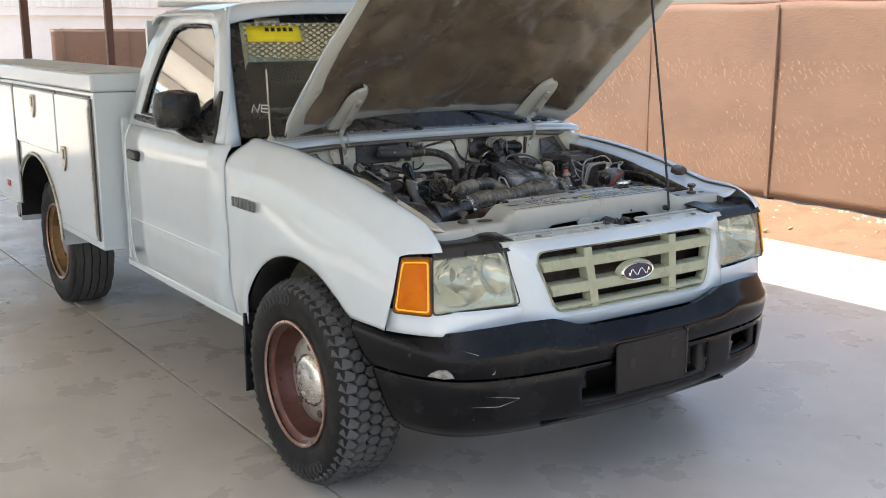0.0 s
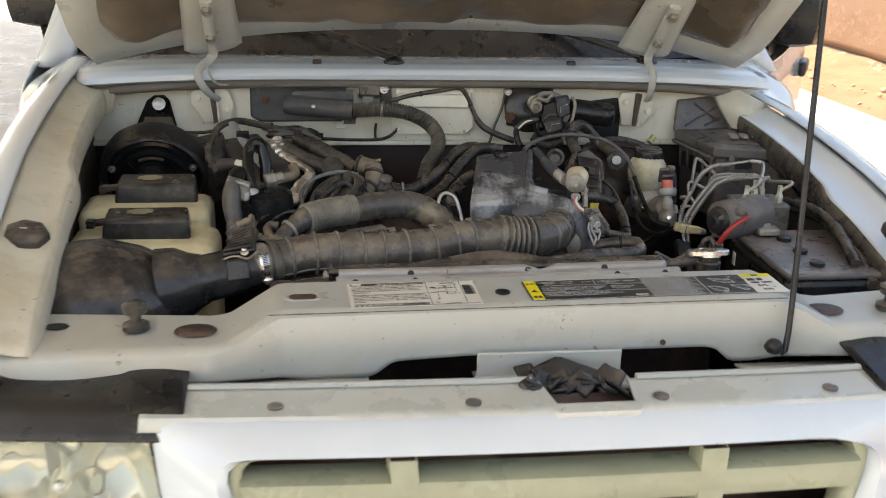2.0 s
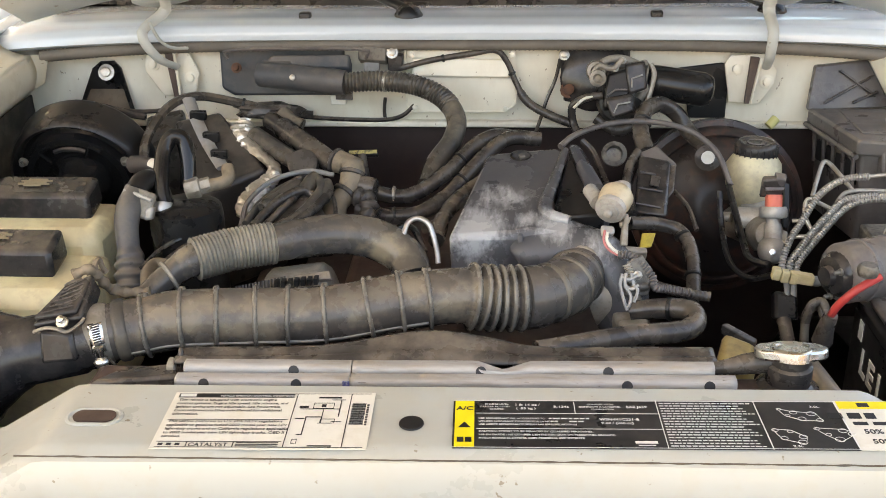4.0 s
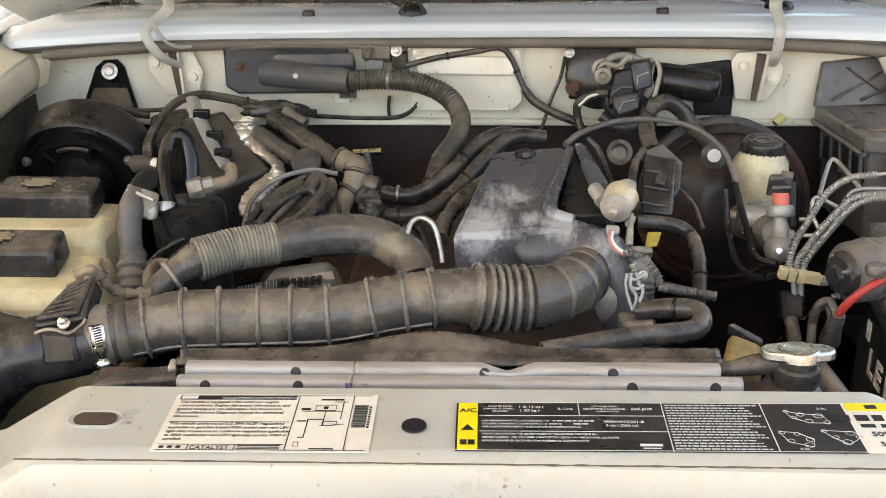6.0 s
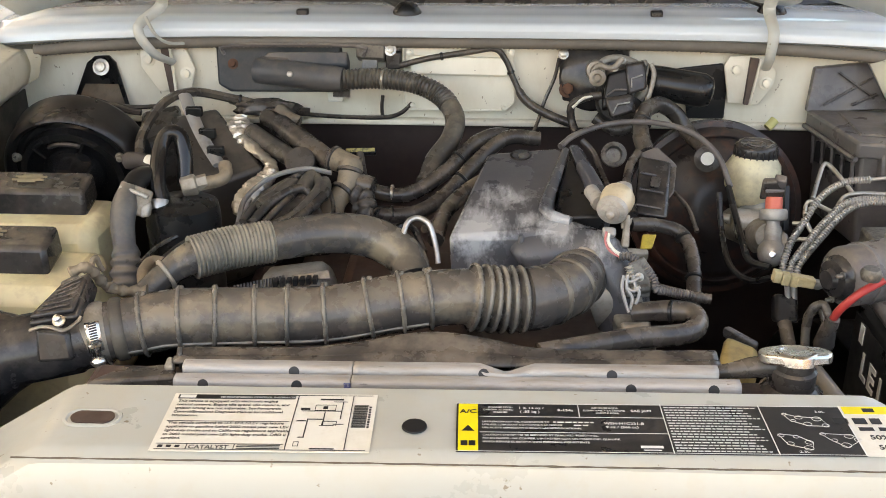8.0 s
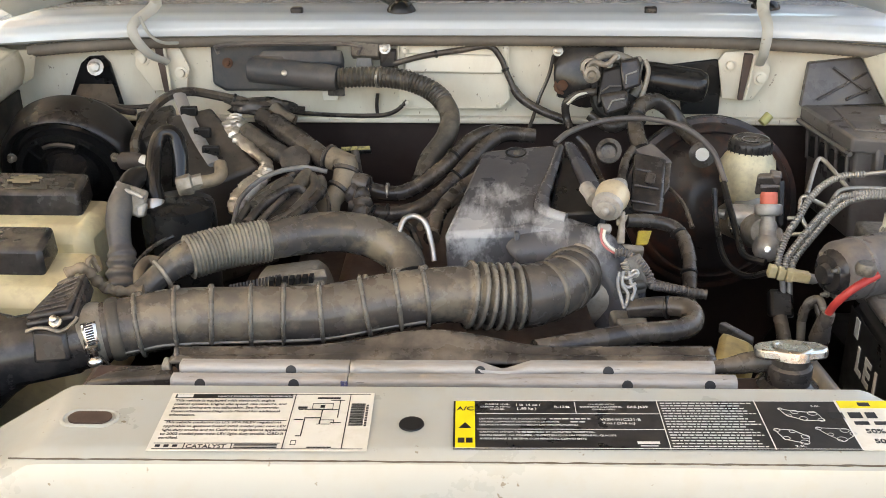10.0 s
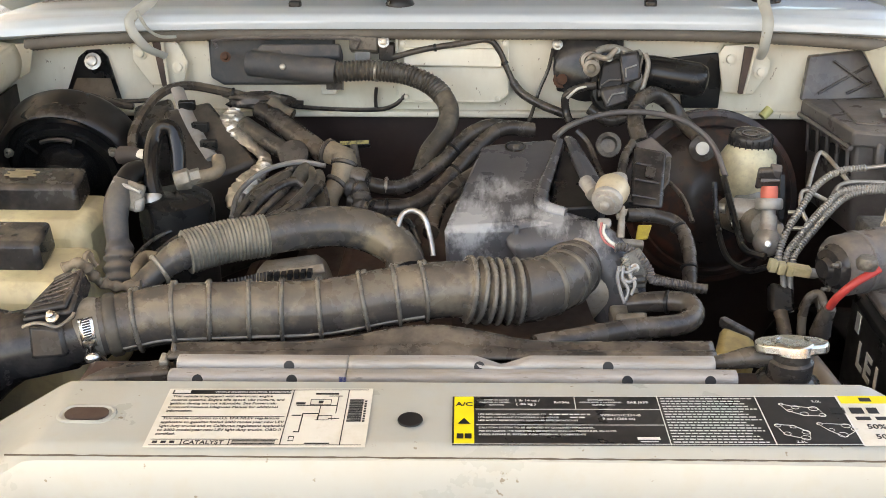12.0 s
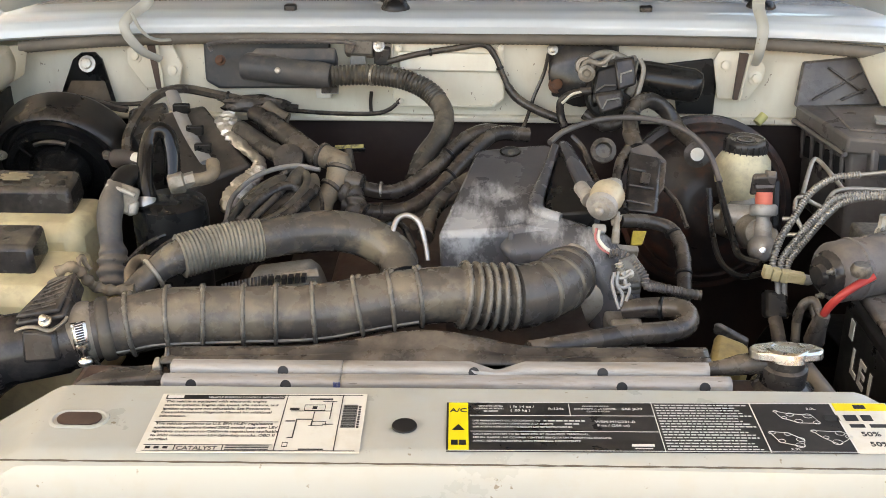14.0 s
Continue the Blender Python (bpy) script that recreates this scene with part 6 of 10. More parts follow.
for c in ((-0.251, 0.475, 1.132), (0.274, 0.478, 1.124)):
    part("cowl_clip", box(c[0] - 0.009, c[0] + 0.009, c[1] - 0.006, c[1] + 0.008, 1.124, 1.136), CLEAN_BLACK, cowl, "black plastic clip", bevel=0.003)
part("drain_slot", box(0.435, 0.49, 0.465, 0.49, 1.113, 1.1195, rot(0, 0, -8)), DARK, cowl)
part("drain_slot", box(-0.63, -0.575, 0.455, 0.47, 1.110, 1.1165, rot(0, 0, 8)), DARK, cowl)
wp = Vector((-0.095, 0.485, 1.118))
wiper = part("wiper_arm", lathe([(0.02, 0), (0.022, 0.012), (0.016, 0.022), (0.01, 0.026)], wp, wp + Vector((0, 0, 1)), 16), CLEAN_BLACK, truck, "black wiper arm on the cowl")
part("arm", tube([wp + Vector((0, 0, 0.018)), wp + Vector((-0.04, 0.03, 0.03)), wp + Vector((-0.16, 0.12, 0.06)), wp + Vector((-0.3, 0.17, 0.07))], 0.008, 8, 4), CLEAN_BLACK, wiper)
part("blade", tube([wp + Vector((-0.50, 0.19, 0.055)), wp + Vector((-0.3, 0.17, 0.06)), wp + Vector((-0.1, 0.16, 0.06))], 0.006, 6, 4), CLEAN_BLACK, wiper)
w2 = Vector((0.45, 0.52, 1.116))
wiper2 = part("wiper_arm", lathe([(0.02, 0), (0.022, 0.012), (0.016, 0.022), (0.01, 0.026)], w2, w2 + Vector((0, 0, 1)), 16), CLEAN_BLACK, truck, "black wiper arm on the cowl")
part("arm", tube([w2 + Vector((0, 0, 0.018)), w2 + Vector((-0.04, 0.03, 0.03)), w2 + Vector((-0.16, 0.10, 0.06)), w2 + Vector((-0.3, 0.13, 0.07))], 0.008, 8, 4), CLEAN_BLACK, wiper2)
part("wiper_grille", lean(box(-0.66, 0.66, 0.60, 0.70, 1.10, 1.114)), CLEAN_BLACK, truck, "black plastic strip below the windscreen", bevel=0.004)

# inner fenders and ledges
def ledge_fn(u, v):
    y = lerp(-0.45, 0.42, v)
    z = fender_top(y) - 0.006
    inner_x = soft_table(y, [(-0.45, 0.612), (-0.3, 0.618), (-0.1, 0.626), (-0.03, 0.624), (0.02, 0.640), (0.14, 0.648), (0.42, 0.652)], 0.012)
    if u < 0.45:
        t = u / 0.45
        edge_x = 0.704 + table(y, [(-0.55, -0.030), (-0.45, -0.028), (-0.3, -0.015), (0.0, 0.0)])
        return Vector((-lerp(edge_x, inner_x, t), y, z - 0.006 - 0.022 * t - 0.006 * math.sin(math.pi * t)))
    t = (u - 0.45) / 0.55
    return Vector((-(inner_x - 0.006 * math.sin(t * 3.1)), y, z - 0.028 - t * 0.05))


fl_l, fl_r = both("fender_ledge", grid(lambda u, v: ledge_fn(0.45 * u, v), 8, 40), LEDGE, "yellowish cream inner fender ledge", thick=0.002)
dl_l, dl_r = both("ledge_flange", grid(lambda u, v: ledge_fn(lerp(0.45, 1.0, u), v), 6, 40), LEDGE, "folded flange of the inner fender", thick=0.002)
sag(fl_r)
sag(dl_r)
fl_r.data.materials[0] = PAINT
# the right flange takes the black plastic, the left one stays cream
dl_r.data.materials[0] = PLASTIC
tagged(fl_r, label="white inner fender ledge")
tagged(dl_r, label="dark right fender flange")
_, inner_r = both("inner_fender", grid(lambda u, v: Vector((-0.665 + 0.02 * math.sin(v * 5), lerp(-0.42, 0.47, v), lerp(0.45, fender_top(lerp(-0.42, 0.47, v)) - 0.11, u))), 6, 16), mat("dark_brown_wall", (0.10, 0.088, 0.066), 0.7, tint=(0.03, 0.026, 0.022), tint_scale=5.0, tint_amount=0.9), "dark brown inner fender wall", thick=0.003)
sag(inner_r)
for sgn, c in ((-1, Vector((-0.653, -0.215, 0.990))), (1, Vector((0.643, -0.205, 0.978)))):
    fp = part("fender_pad", lathe([(0.030, 0), (0.032, 0.006), (0.030, 0.018), (0.022, 0.024), (0.006, 0.0245)], c, c + Vector((-sgn * 0.15, -0.25, 1)), 7), PLASTIC, truck, "black rubber fender pad", bevel=0.002)
    part("pad_mark", rod(c + Vector((-0.005, -0.008, 0.0235)), c + Vector((0.005, -0.008, 0.0235)), 0.0014, 5), ZINC, fp)
part("fender_filler", lean(box(0.672, 0.738, 0.40, 0.62, 1.0, 1.022)), PAINT, truck, "white filler panel behind the fender ledge", bevel=0.006)
# corner gussets at the cowl
for pts in (((-0.713, 0.420, 1.082), (-0.640, 0.430, 1.081), (-0.648, 0.420, 1.040), (-0.705, 0.400, 1.009), (-0.761, 0.380, 1.007), (-0.755, 0.400, 1.086)), ((0.575, 0.430, 1.071), (0.620, 0.420, 1.088), (0.679, 0.400, 1.061), (0.682, 0.380, 1.002), (0.606, 0.400, 1.011), (0.591, 0.420, 1.040))):
    part("gusset", mesh_from("g", [Vector(p) for p in pts], [tuple(range(6))], False), LEDGE, truck, "cream corner gusset", thick=0.003)

# hinge brackets on the firewall, two lobes with a dark wedge between them
for outline, wedge, bolts_ in (
        (((-0.501, 0.460, 1.070), (-0.490, 0.460, 1.084), (-0.432, 0.460, 1.082), (-0.417, 0.458, 1.047), (-0.426, 0.456, 1.014), (-0.476, 0.456, 1.012), (-0.501, 0.458, 1.050)),
         ((-0.466, 0.456, 1.085), (-0.454, 0.456, 1.085), (-0.450, 0.452, 1.013), (-0.457, 0.452, 1.013)), ((-0.488, 0.456, 1.061), (-0.431, 0.454, 1.040))),
        (((0.375, 0.460, 1.060), (0.383, 0.460, 1.074), (0.432, 0.460, 1.077), (0.451, 0.458, 1.051), (0.450, 0.458, 1.034), (0.429, 0.456, 1.002), (0.385, 0.456, 1.005)),
         ((0.411, 0.456, 1.073), (0.423, 0.456, 1.072), (0.413, 0.452, 1.005), (0.407, 0.452, 1.005)), ((0.392, 0.456, 1.054), (0.438, 0.454, 1.035)))):
    o = [Vector(p) for p in outline]
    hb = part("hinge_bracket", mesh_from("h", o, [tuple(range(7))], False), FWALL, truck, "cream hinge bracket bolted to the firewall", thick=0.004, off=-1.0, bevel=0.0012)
    part("slot", hexa(*[Vector(p) + Vector((0, -0.009, 0)) for p in wedge], (0.0, 0.012, 0.0)), DARK, hb, "dark rusty slot")
    part("slot_edge", tube([Vector(wedge[1]) + Vector((0.003, -0.009, 0)), Vector(wedge[2]) + Vector((0.003, -0.009, 0))], 0.0022, 6, 1, smooth=False), FWALL, hb)
    for p in bolts_:
        bolt(Vector(p), 0.0105, hb, (0, -1, 0.2), FWALL)

part("return_wire", tube([(-0.462, 0.390, 1.139), (-0.454, 0.400, 1.111), (-0.442, 0.420, 1.094), (-0.418, 0.450, 1.088)], 0.0025, 6), BAY, truck)

# floor of the bay: plain dark boxes added to fill the unseen depth
eng = part("engine_block", lean(box(-0.22, 0.22, -0.12, 0.36, 0.5, 0.84)), DARK, truck, "plain dark filler in the engine's place", bevel=0.02)
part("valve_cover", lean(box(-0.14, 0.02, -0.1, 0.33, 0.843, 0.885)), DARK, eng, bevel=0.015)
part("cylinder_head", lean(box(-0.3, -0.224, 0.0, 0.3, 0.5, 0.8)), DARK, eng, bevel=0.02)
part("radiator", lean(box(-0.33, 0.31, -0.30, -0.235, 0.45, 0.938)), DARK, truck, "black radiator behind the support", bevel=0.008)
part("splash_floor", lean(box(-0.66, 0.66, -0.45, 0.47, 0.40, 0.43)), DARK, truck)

# ---- radiator top: grey bars, shroud, filler ----
LIGHTBAR = mat("pale_grey_painted_steel", (0.40, 0.39, 0.375), 0.42, metal=0.15, tint=(0.24, 0.21, 0.17), tint_scale=9.0, tint_amount=0.5, stretch=(1.0, 6.0, 6.0), dust=DUST, dust_amount=0.25, specks=(0.12, 0.1, 0.08))


def bar_fn(x0, x1, ya, yb, za, zb, notch=None):
    """A folded strip: flat top, rolled edge, short face; a dented notch may sag in it."""
    prof = [(0.0, -0.004), (0.0, 0.0), (-0.0075, -0.0005), (-0.0095, -0.002), (-0.0105, -0.005), (-0.0105, -0.016)]

    def fn(u, v):
        x = lerp(x0, x1, u)
        k = v * (len(prof) - 1)
        i = min(int(k), len(prof) - 2)
        dy, dz = lerp(prof[i][0], prof[i + 1][0], k - i), lerp(prof[i][1], prof[i + 1][1], k - i)
        sag = 0.0
        if notch is not None:
            sag = max(0.0, 1 - abs(x - notch) / 0.024) * 0.007
        return Vector((x, lerp(ya, yb, u) + dy - sag * 0.5, lerp(za, zb, u) + dz - (sag if v < 0.7 else 0.0)))
    return fn


for x0, x1, ya, yb, za, zb, notch, holes in ((-0.226, -0.074, -0.2670, -0.2640, 0.9610, 0.9615, None, (0.66,)), (-0.0733, 0.247, -0.2640, -0.2560, 0.9615, 0.9630, 0.062, (0.36, 0.71)),
                                             (-0.230, -0.074, -0.2830, -0.2790, 0.9560, 0.9565, None, (0.17, 0.70)), (-0.0733, 0.264, -0.2790, -0.2705, 0.9565, 0.9580, None, (0.72, 0.93))):
    bar = part("top_bar", grid(bar_fn(x0, x1, ya, yb, za, zb, notch), 60, 10), LIGHTBAR, truck, "pale grey folded steel radiator top bar", thick=0.0015)
    for k in holes:
        c = Vector((lerp(x0, x1, k), lerp(ya, yb, k) - 0.0095, lerp(za, zb, k) - 0.005))
        part("hole", lathe([(0.0048, 0), (0.0048, 0.0022)], c, c + Vector((0, -1, 0.5)), 12), INK, bar)
part("ink_mark", box(-0.0795, -0.0735, -0.2905, -0.2895, 0.9475, 0.9555), mat("blue_ink", (0.06, 0.07, 0.2), 0.6, tint=(0.3, 0.3, 0.33), tint_scale=300.0, tint_amount=0.8), truck)


def shroud_fn(u, v):
    """Fan shroud: a long lip, swollen over the fan, falling away behind."""
    x = lerp(-0.240, 0.252, u)
    hump = math.exp(-((x + 0.005) / 0.070) ** 2) * (1.0 if x < 0.06 else max(0.0, 1 - (x - 0.06) / 0.05))
    front = Vector((x, lerp(-0.262, -0.250, u), lerp(0.9535, 0.956, u)))
    back = Vector((x, lerp(-0.242, -0.226, u) + 0.012 * hump, lerp(0.957, 0.959, u) + 0.011 * hump))
    if v < 0.25:
        return front.lerp(back, v / 0.25 * 0.5) + Vector((0, 0, 0.002 * math.sin(v * 12)))
    if v < 0.6:
        return front.lerp(back, 0.5 + (v - 0.25) / 0.35 * 0.5)
    t = (v - 0.6) / 0.4
    return back + Vector((0, 0.05 * t, -0.10 * t * t - 0.004 * t))


part("fan_shroud", grid(shroud_fn, 70, 20), PLASTIC, truck, "black plastic fan shroud with a swollen middle", thick=0.003)
part("shroud_end", hexa((-0.296, -0.245, 0.939), (-0.242, -0.250, 0.948), (-0.233, -0.275, 0.949), (-0.314, -0.285, 0.946), (0, 0, -0.03)), PLASTIC, truck, "black plastic shroud end", bevel=0.004)
part("shroud_clip", hexa((-0.247, -0.255, 0.957), (-0.241, -0.255, 0.957), (-0.239, -0.265, 0.952), (-0.248, -0.265, 0.952), (0, 0.003, -0.012)), DULLCAST, truck, bevel=0.002)
part("shroud_peg", hexa((-0.239, -0.250, 0.965), (-0.234, -0.250, 0.965), (-0.233, -0.260, 0.954), (-0.237, -0.260, 0.954), (0, 0.005, -0.012)), PLASTIC, truck, bevel=0.002)

ct = Vector((0.315, -0.250, 0.979))
cap = part("radiator_cap", lathe([(0.019, -0.012), (0.019, -0.0035), (0.017, -0.002), (0.014, -0.002), (0.013, -0.003), (0.005, -0.003)], ct, ct + Vector((0, 0.20, 1)), 28), STEEL, truck, "bright pressed steel radiator cap")
ears = [(0.037 * math.cos(a) * (1 if abs(math.cos(a)) > 0.75 else 0.72), 0.021 * math.sin(a)) for a in [2 * math.pi * i / 28 for i in range(28)]]
part("ear_plate", plate([(a * 0.86, b_ * 0.95) for a, b_ in ears], 0.009, origin=ct + Vector((0, 0, -0.012)), ex=(1, 0, 0.02), ey=(0, 1, -0.20)), STEEL, cap, bevel=0.002)
part("filler_neck", lathe([(0.017, 0), (0.017, -0.012), (0.02, -0.014), (0.02, -0.03), (0.028, -0.036), (0.03, -0.06)], ct + Vector((0, 0, -0.006)), ct + Vector((0, 0, 1)), 20), PLASTIC, truck, "black filler neck")
part("overflow_hose", tube([(0.304, -0.245, 0.959), (0.284, -0.245, 0.957), (0.259, -0.248, 0.954), (0.229, -0.250, 0.951), (0.194, -0.255, 0.951)], lambda t, l: table(t, [(0, 0.0105), (0.25, 0.0095), (0.4, 0.007), (1, 0.0035)]), 10, 6), HOSE, truck, "black overflow hose")
part("steering_reservoir", hexa((0.286, -0.110, 0.919), (0.321, -0.115, 0.905), (0.312, -0.160, 0.907), (0.270, -0.160, 0.909), (0, 0.02, -0.07), 0.06), mat("stained_amber_plastic", (0.36, 0.27, 0.11), 0.4, tint=(0.16, 0.12, 0.06), tint_scale=16.0, tint_amount=0.7), truck, "stained yellow power steering reservoir", bevel=0.008)
part("reservoir_edge", hexa((0.284, -0.105, 0.923), (0.291, -0.102, 0.923), (0.322, -0.108, 0.908), (0.319, -0.112, 0.904), (0, 0.004, -0.014)), PLASTIC, truck, "black reservoir rim", bevel=0.002)

# ---- intake hose ----
HP = [(-0.344, -0.195, 0.944), (-0.293, -0.178, 0.948), (-0.260, -0.172, 0.952), (-0.191, -0.155, 0.947), (-0.116, -0.142, 0.945), (-0.046, -0.128, 0.953), (0.011, -0.115, 0.955), (0.051, -0.105, 0.948), (0.089, -0.095, 0.945), (0.120, -0.070, 0.943), (0.139, -0.035, 0.943), (0.149, 0.000, 0.941)]
hp = curve_points(HP, 22)
ln = [0.0]
for a, b in zip(hp, hp[1:]):
    ln.append(ln[-1] + (b - a).length)


def at_len(t):
    s = t * ln[-1]
    for i in range(len(ln) - 1):
        if ln[i + 1] >= s:
            return hp[i].lerp(hp[i + 1], (s - ln[i]) / (ln[i + 1] - ln[i])), (hp[i + 1] - hp[i]).normalized()
    return hp[-1], (hp[-1] - hp[-2]).normalized()


def at_x(x):
    """How far along the hose its axis reaches x."""
    for i in range(len(hp) - 1):
        if hp[i + 1].x >= x:
            return lerp(ln[i], ln[i + 1], (x - hp[i].x) / (hp[i + 1].x - hp[i].x)) / ln[-1]
    return 1.0


B0, B1 = at_x(0.0215), at_x(0.0805)  # the bellows, six folds


def hose_r(t, l):
    if B0 < t < B1:
        f = (t - B0) / (B1 - B0) * 6
        return 0.0292 + 0.0062 * (0.5 - 0.5 * math.cos(2 * math.pi * f)) ** 0.8
    if B1 <= t < B1 + 0.03:
        return 0.0335
    return table(t, [(0, 0.0285), (0.12, 0.0298), (0.55, 0.0296), (0.62, 0.0288), (0.86, 0.0315), (0.95, 0.0305), (1, 0.0305)])


hose = part("intake_hose", tube(HP, hose_r, 30, 26), WORN, truck, "dusty ribbed black rubber intake hose")


def collar(t, r, w, h, name, material, label=""):
    p, d = at_len(t)
    return part(name, lathe([(r - 0.001, -w * 1.5), (r + h * 0.75, -w), (r + h, -w * 0.5), (r + h, w * 0.5), (r + h * 0.75, w), (r - 0.001, w * 1.5)], p, p + d, 32), material, hose, label)


for x in (-0.296, -0.260, -0.228, -0.190, -0.158, -0.1215, -0.078, -0.046, -0.0185):
    t_ = at_x(x)
    collar(t_, hose_r(t_, 0) - 0.0006, 0.0019, 0.0040, "rib", RIBD, "dusty rib with its highlight in the colour")
    p_, d_ = at_len(t_)
    lug = p_ + Vector((0.0, 0.30, 0.95)).normalized() * 0.0296
    part("rib_lug", blob(lug, (0.0036, 0.006, 0.0034), 2), RIBD, hose)
# the lit look of the folds is put into these paler crests
for k in range(6):
    t_ = lerp(B0, B1, (k + 0.5) / 6)
    p_, d_ = at_len(t_)
    part("fold_crest", lathe([(0.0345, -0.0024), (0.0357, -0.0012), (0.0359, 0.0), (0.0357, 0.0012), (0.0345, 0.0024)], p_, p_ + d_, 36), RIBD, hose, "dusty crest of a fold, lightened as if lit")
for x in (0.108, 0.127):
    t_ = at_x(x)
    collar(t_, hose_r(t_, 0) - 0.0004, 0.0026, 0.0022, "rib", RUBBER)
collar(0.012, 0.0287, 0.0080, 0.0022, "clamp_band", DULLCAST, "steel worm-drive hose clamp")
collar(0.050, 0.0285, 0.0050, 0.0032, "cuff", RUBBER)
collar(0.957, 0.0305, 0.0052, 0.0024, "clamp_band", DULLCAST, "dusty worm-drive hose clamp")
collar(0.925, 0.0305, 0.0030, 0.0022, "cuff", RUBBER)
# slotted bright stretch of the first clamp and its screw
p_, d_ = at_len(0.012)
fwd = Vector((0, -0.93, 0.36))
fwd = (fwd - d_ * fwd.dot(d_)).normalized()
upw = d_.cross(fwd).normalized()
if upw.z < 0:
    upw = -upw


def band_pt(a, r, s):
    return p_ + (fwd * math.cos(a) + upw * math.sin(a)) * r + d_ * s


part("band_strip", grid(lambda u, v: band_pt(lerp(-0.52, 0.42, u), 0.0314, lerp(-0.0068, 0.0068, v)), 16, 2), STEEL, hose, "bright slotted clamp strip", thick=0.0008)
for k in range(9):
    a_ = lerp(-0.25, 0.36, k / 8)
    part("band_slot", tube([band_pt(a_, 0.0320, -0.0035), band_pt(a_ + 0.02, 0.0320, 0.0040)], 0.0009, 5, 1, smooth=False), INK, hose)
sc_ = band_pt(-0.62, 0.0335, 0.0)
part("clamp_screw", join(lathe([(0.0045, -0.012), (0.0045, 0.006), (0.0062, 0.006), (0.0062, 0.011), (0.0035, 0.012)], sc_, sc_ + fwd * 0.3 + upw * 0.7, 8), blob(sc_ - upw * 0.006, (0.008, 0.007, 0.006), 2)), STEEL, hose)
part("clamp_tail", tube([band_pt(-0.75, 0.031, 0.004), band_pt(-1.0, 0.033, 0.007), band_pt(-1.2, 0.033, 0.009)], 0.0045, 6, 4, flat=0.4), PLASTIC, hose)
sc2 = Vector((0.166, -0.020, 0.920))
part("clamp_screw", join(lathe([(0.0045, -0.010), (0.0060, -0.008), (0.0060, 0), (0.0045, 0.002), (0.0045, 0.010)], sc2, sc2 + Vector((0.1, -0.5, 0.6)), 10), blob(sc2, (0.006, 0.006, 0.008), 2)), STEEL, hose)
# long moulded ridge along the hose
part("ridge", tube([at_len(lerp(0.06, 0.60, i / 36))[0] + Vector((0, -0.86, -0.51)).normalized() * 0.0298 for i in range(37)], 0.0021, 6, 3), RIBS, hose)

# air box, outlet and flow meter
ab = part("air_box", blob((-0.575, -0.19, 0.888), (0.135, 0.12, 0.088), 3, 0.05, seed=2), GLOSS, truck, "black rounded air filter housing")
part("air_outlet", lathe([(0.058, 0.0), (0.054, 0.025), (0.042, 0.045), (0.036, 0.06), (0.0345, 0.062), (0.0335, 0.12), (0.031, 0.123), (0.030, 0.15)], (-0.475, -0.198, 0.912), (-0.34, -0.194, 0.942), 32), GLOSS, ab, "black plastic air outlet")
mf = part("flow_meter", hexa((-0.378, -0.175, 0.985), (-0.345, -0.170, 0.997), (-0.342, -0.218, 0.976), (-0.389, -0.226, 0.971), (0.002, 0.010, -0.020), 0.02), GLOSS, truck, "black air flow meter with steel lip", bevel=0.003)
part("meter_lid", hexa((-0.375, -0.174, 0.988), (-0.347, -0.169, 0.999), (-0.348, -0.216, 0.982), (-0.387, -0.224, 0.978), (0.001, 0.002, -0.005), -0.02), GLOSS, mf, "ribbed black lid", bevel=0.002)
for k in range(6):
    f_ = 0.12 + 0.15 * k
    part("lid_ridge", rod(Vector((-0.375, -0.174, 0.988)).lerp(Vector((-0.387, -0.224, 0.978)), f_) + Vector((0.004, 0, 0.0005)), Vector((-0.347, -0.169, 0.999)).lerp(Vector((-0.348, -0.216, 0.982)), f_) + Vector((-0.004, 0, 0.0005)), 0.0007, 5), PLASTIC, mf)
part("meter_lip", tube([(-0.386, -0.228, 0.965), (-0.375, -0.228, 0.969), (-0.365, -0.228, 0.969), (-0.353, -0.228, 0.966), (-0.342, -0.222, 0.972), (-0.339, -0.218, 0.976)], 0.0028, 7, 6, flat=0.6), DULLCAST, mf, "dusty steel lip")
bolt((-0.357, -0.226, 0.974), 0.006, mf, (0, -0.6, 1), STEEL)
part("meter_base", hexa((-0.384, -0.224, 0.964), (-0.352, -0.224, 0.962), (-0.347, -0.232, 0.935), (-0.384, -0.232, 0.931), (0.0, 0.03, -0.004)), GLOSS, mf, bevel=0.004)
part("meter_plug", hexa((-0.382, -0.165, 0.986), (-0.364, -0.160, 0.994), (-0.356, -0.168, 0.992), (-0.376, -0.172, 0.984), (0, 0.01, -0.02)), PLASTIC, mf, "black wiring plug", bevel=0.004)
part("wire_wrap", tube([(-0.371, -0.160, 0.993), (-0.359, -0.155, 0.997), (-0.353, -0.150, 0.992), (-0.351, -0.145, 0.983), (-0.344, -0.140, 0.970), (-0.330, -0.138, 0.964), (-0.305, -0.135, 0.963)], lambda t, l: 0.0055 + 0.001 * math.sin(l * 500), 8, 12, wobble=0.2), TAN, mf, "tan taped wire loom")
part("wire_wrap", tube([(-0.353, -0.150, 0.993), (-0.353, -0.145, 1.000), (-0.351, -0.140, 1.001), (-0.348, -0.140, 0.992), (-0.345, -0.140, 0.987)], 0.003, 6, 6, wobble=0.3), TAN, mf)

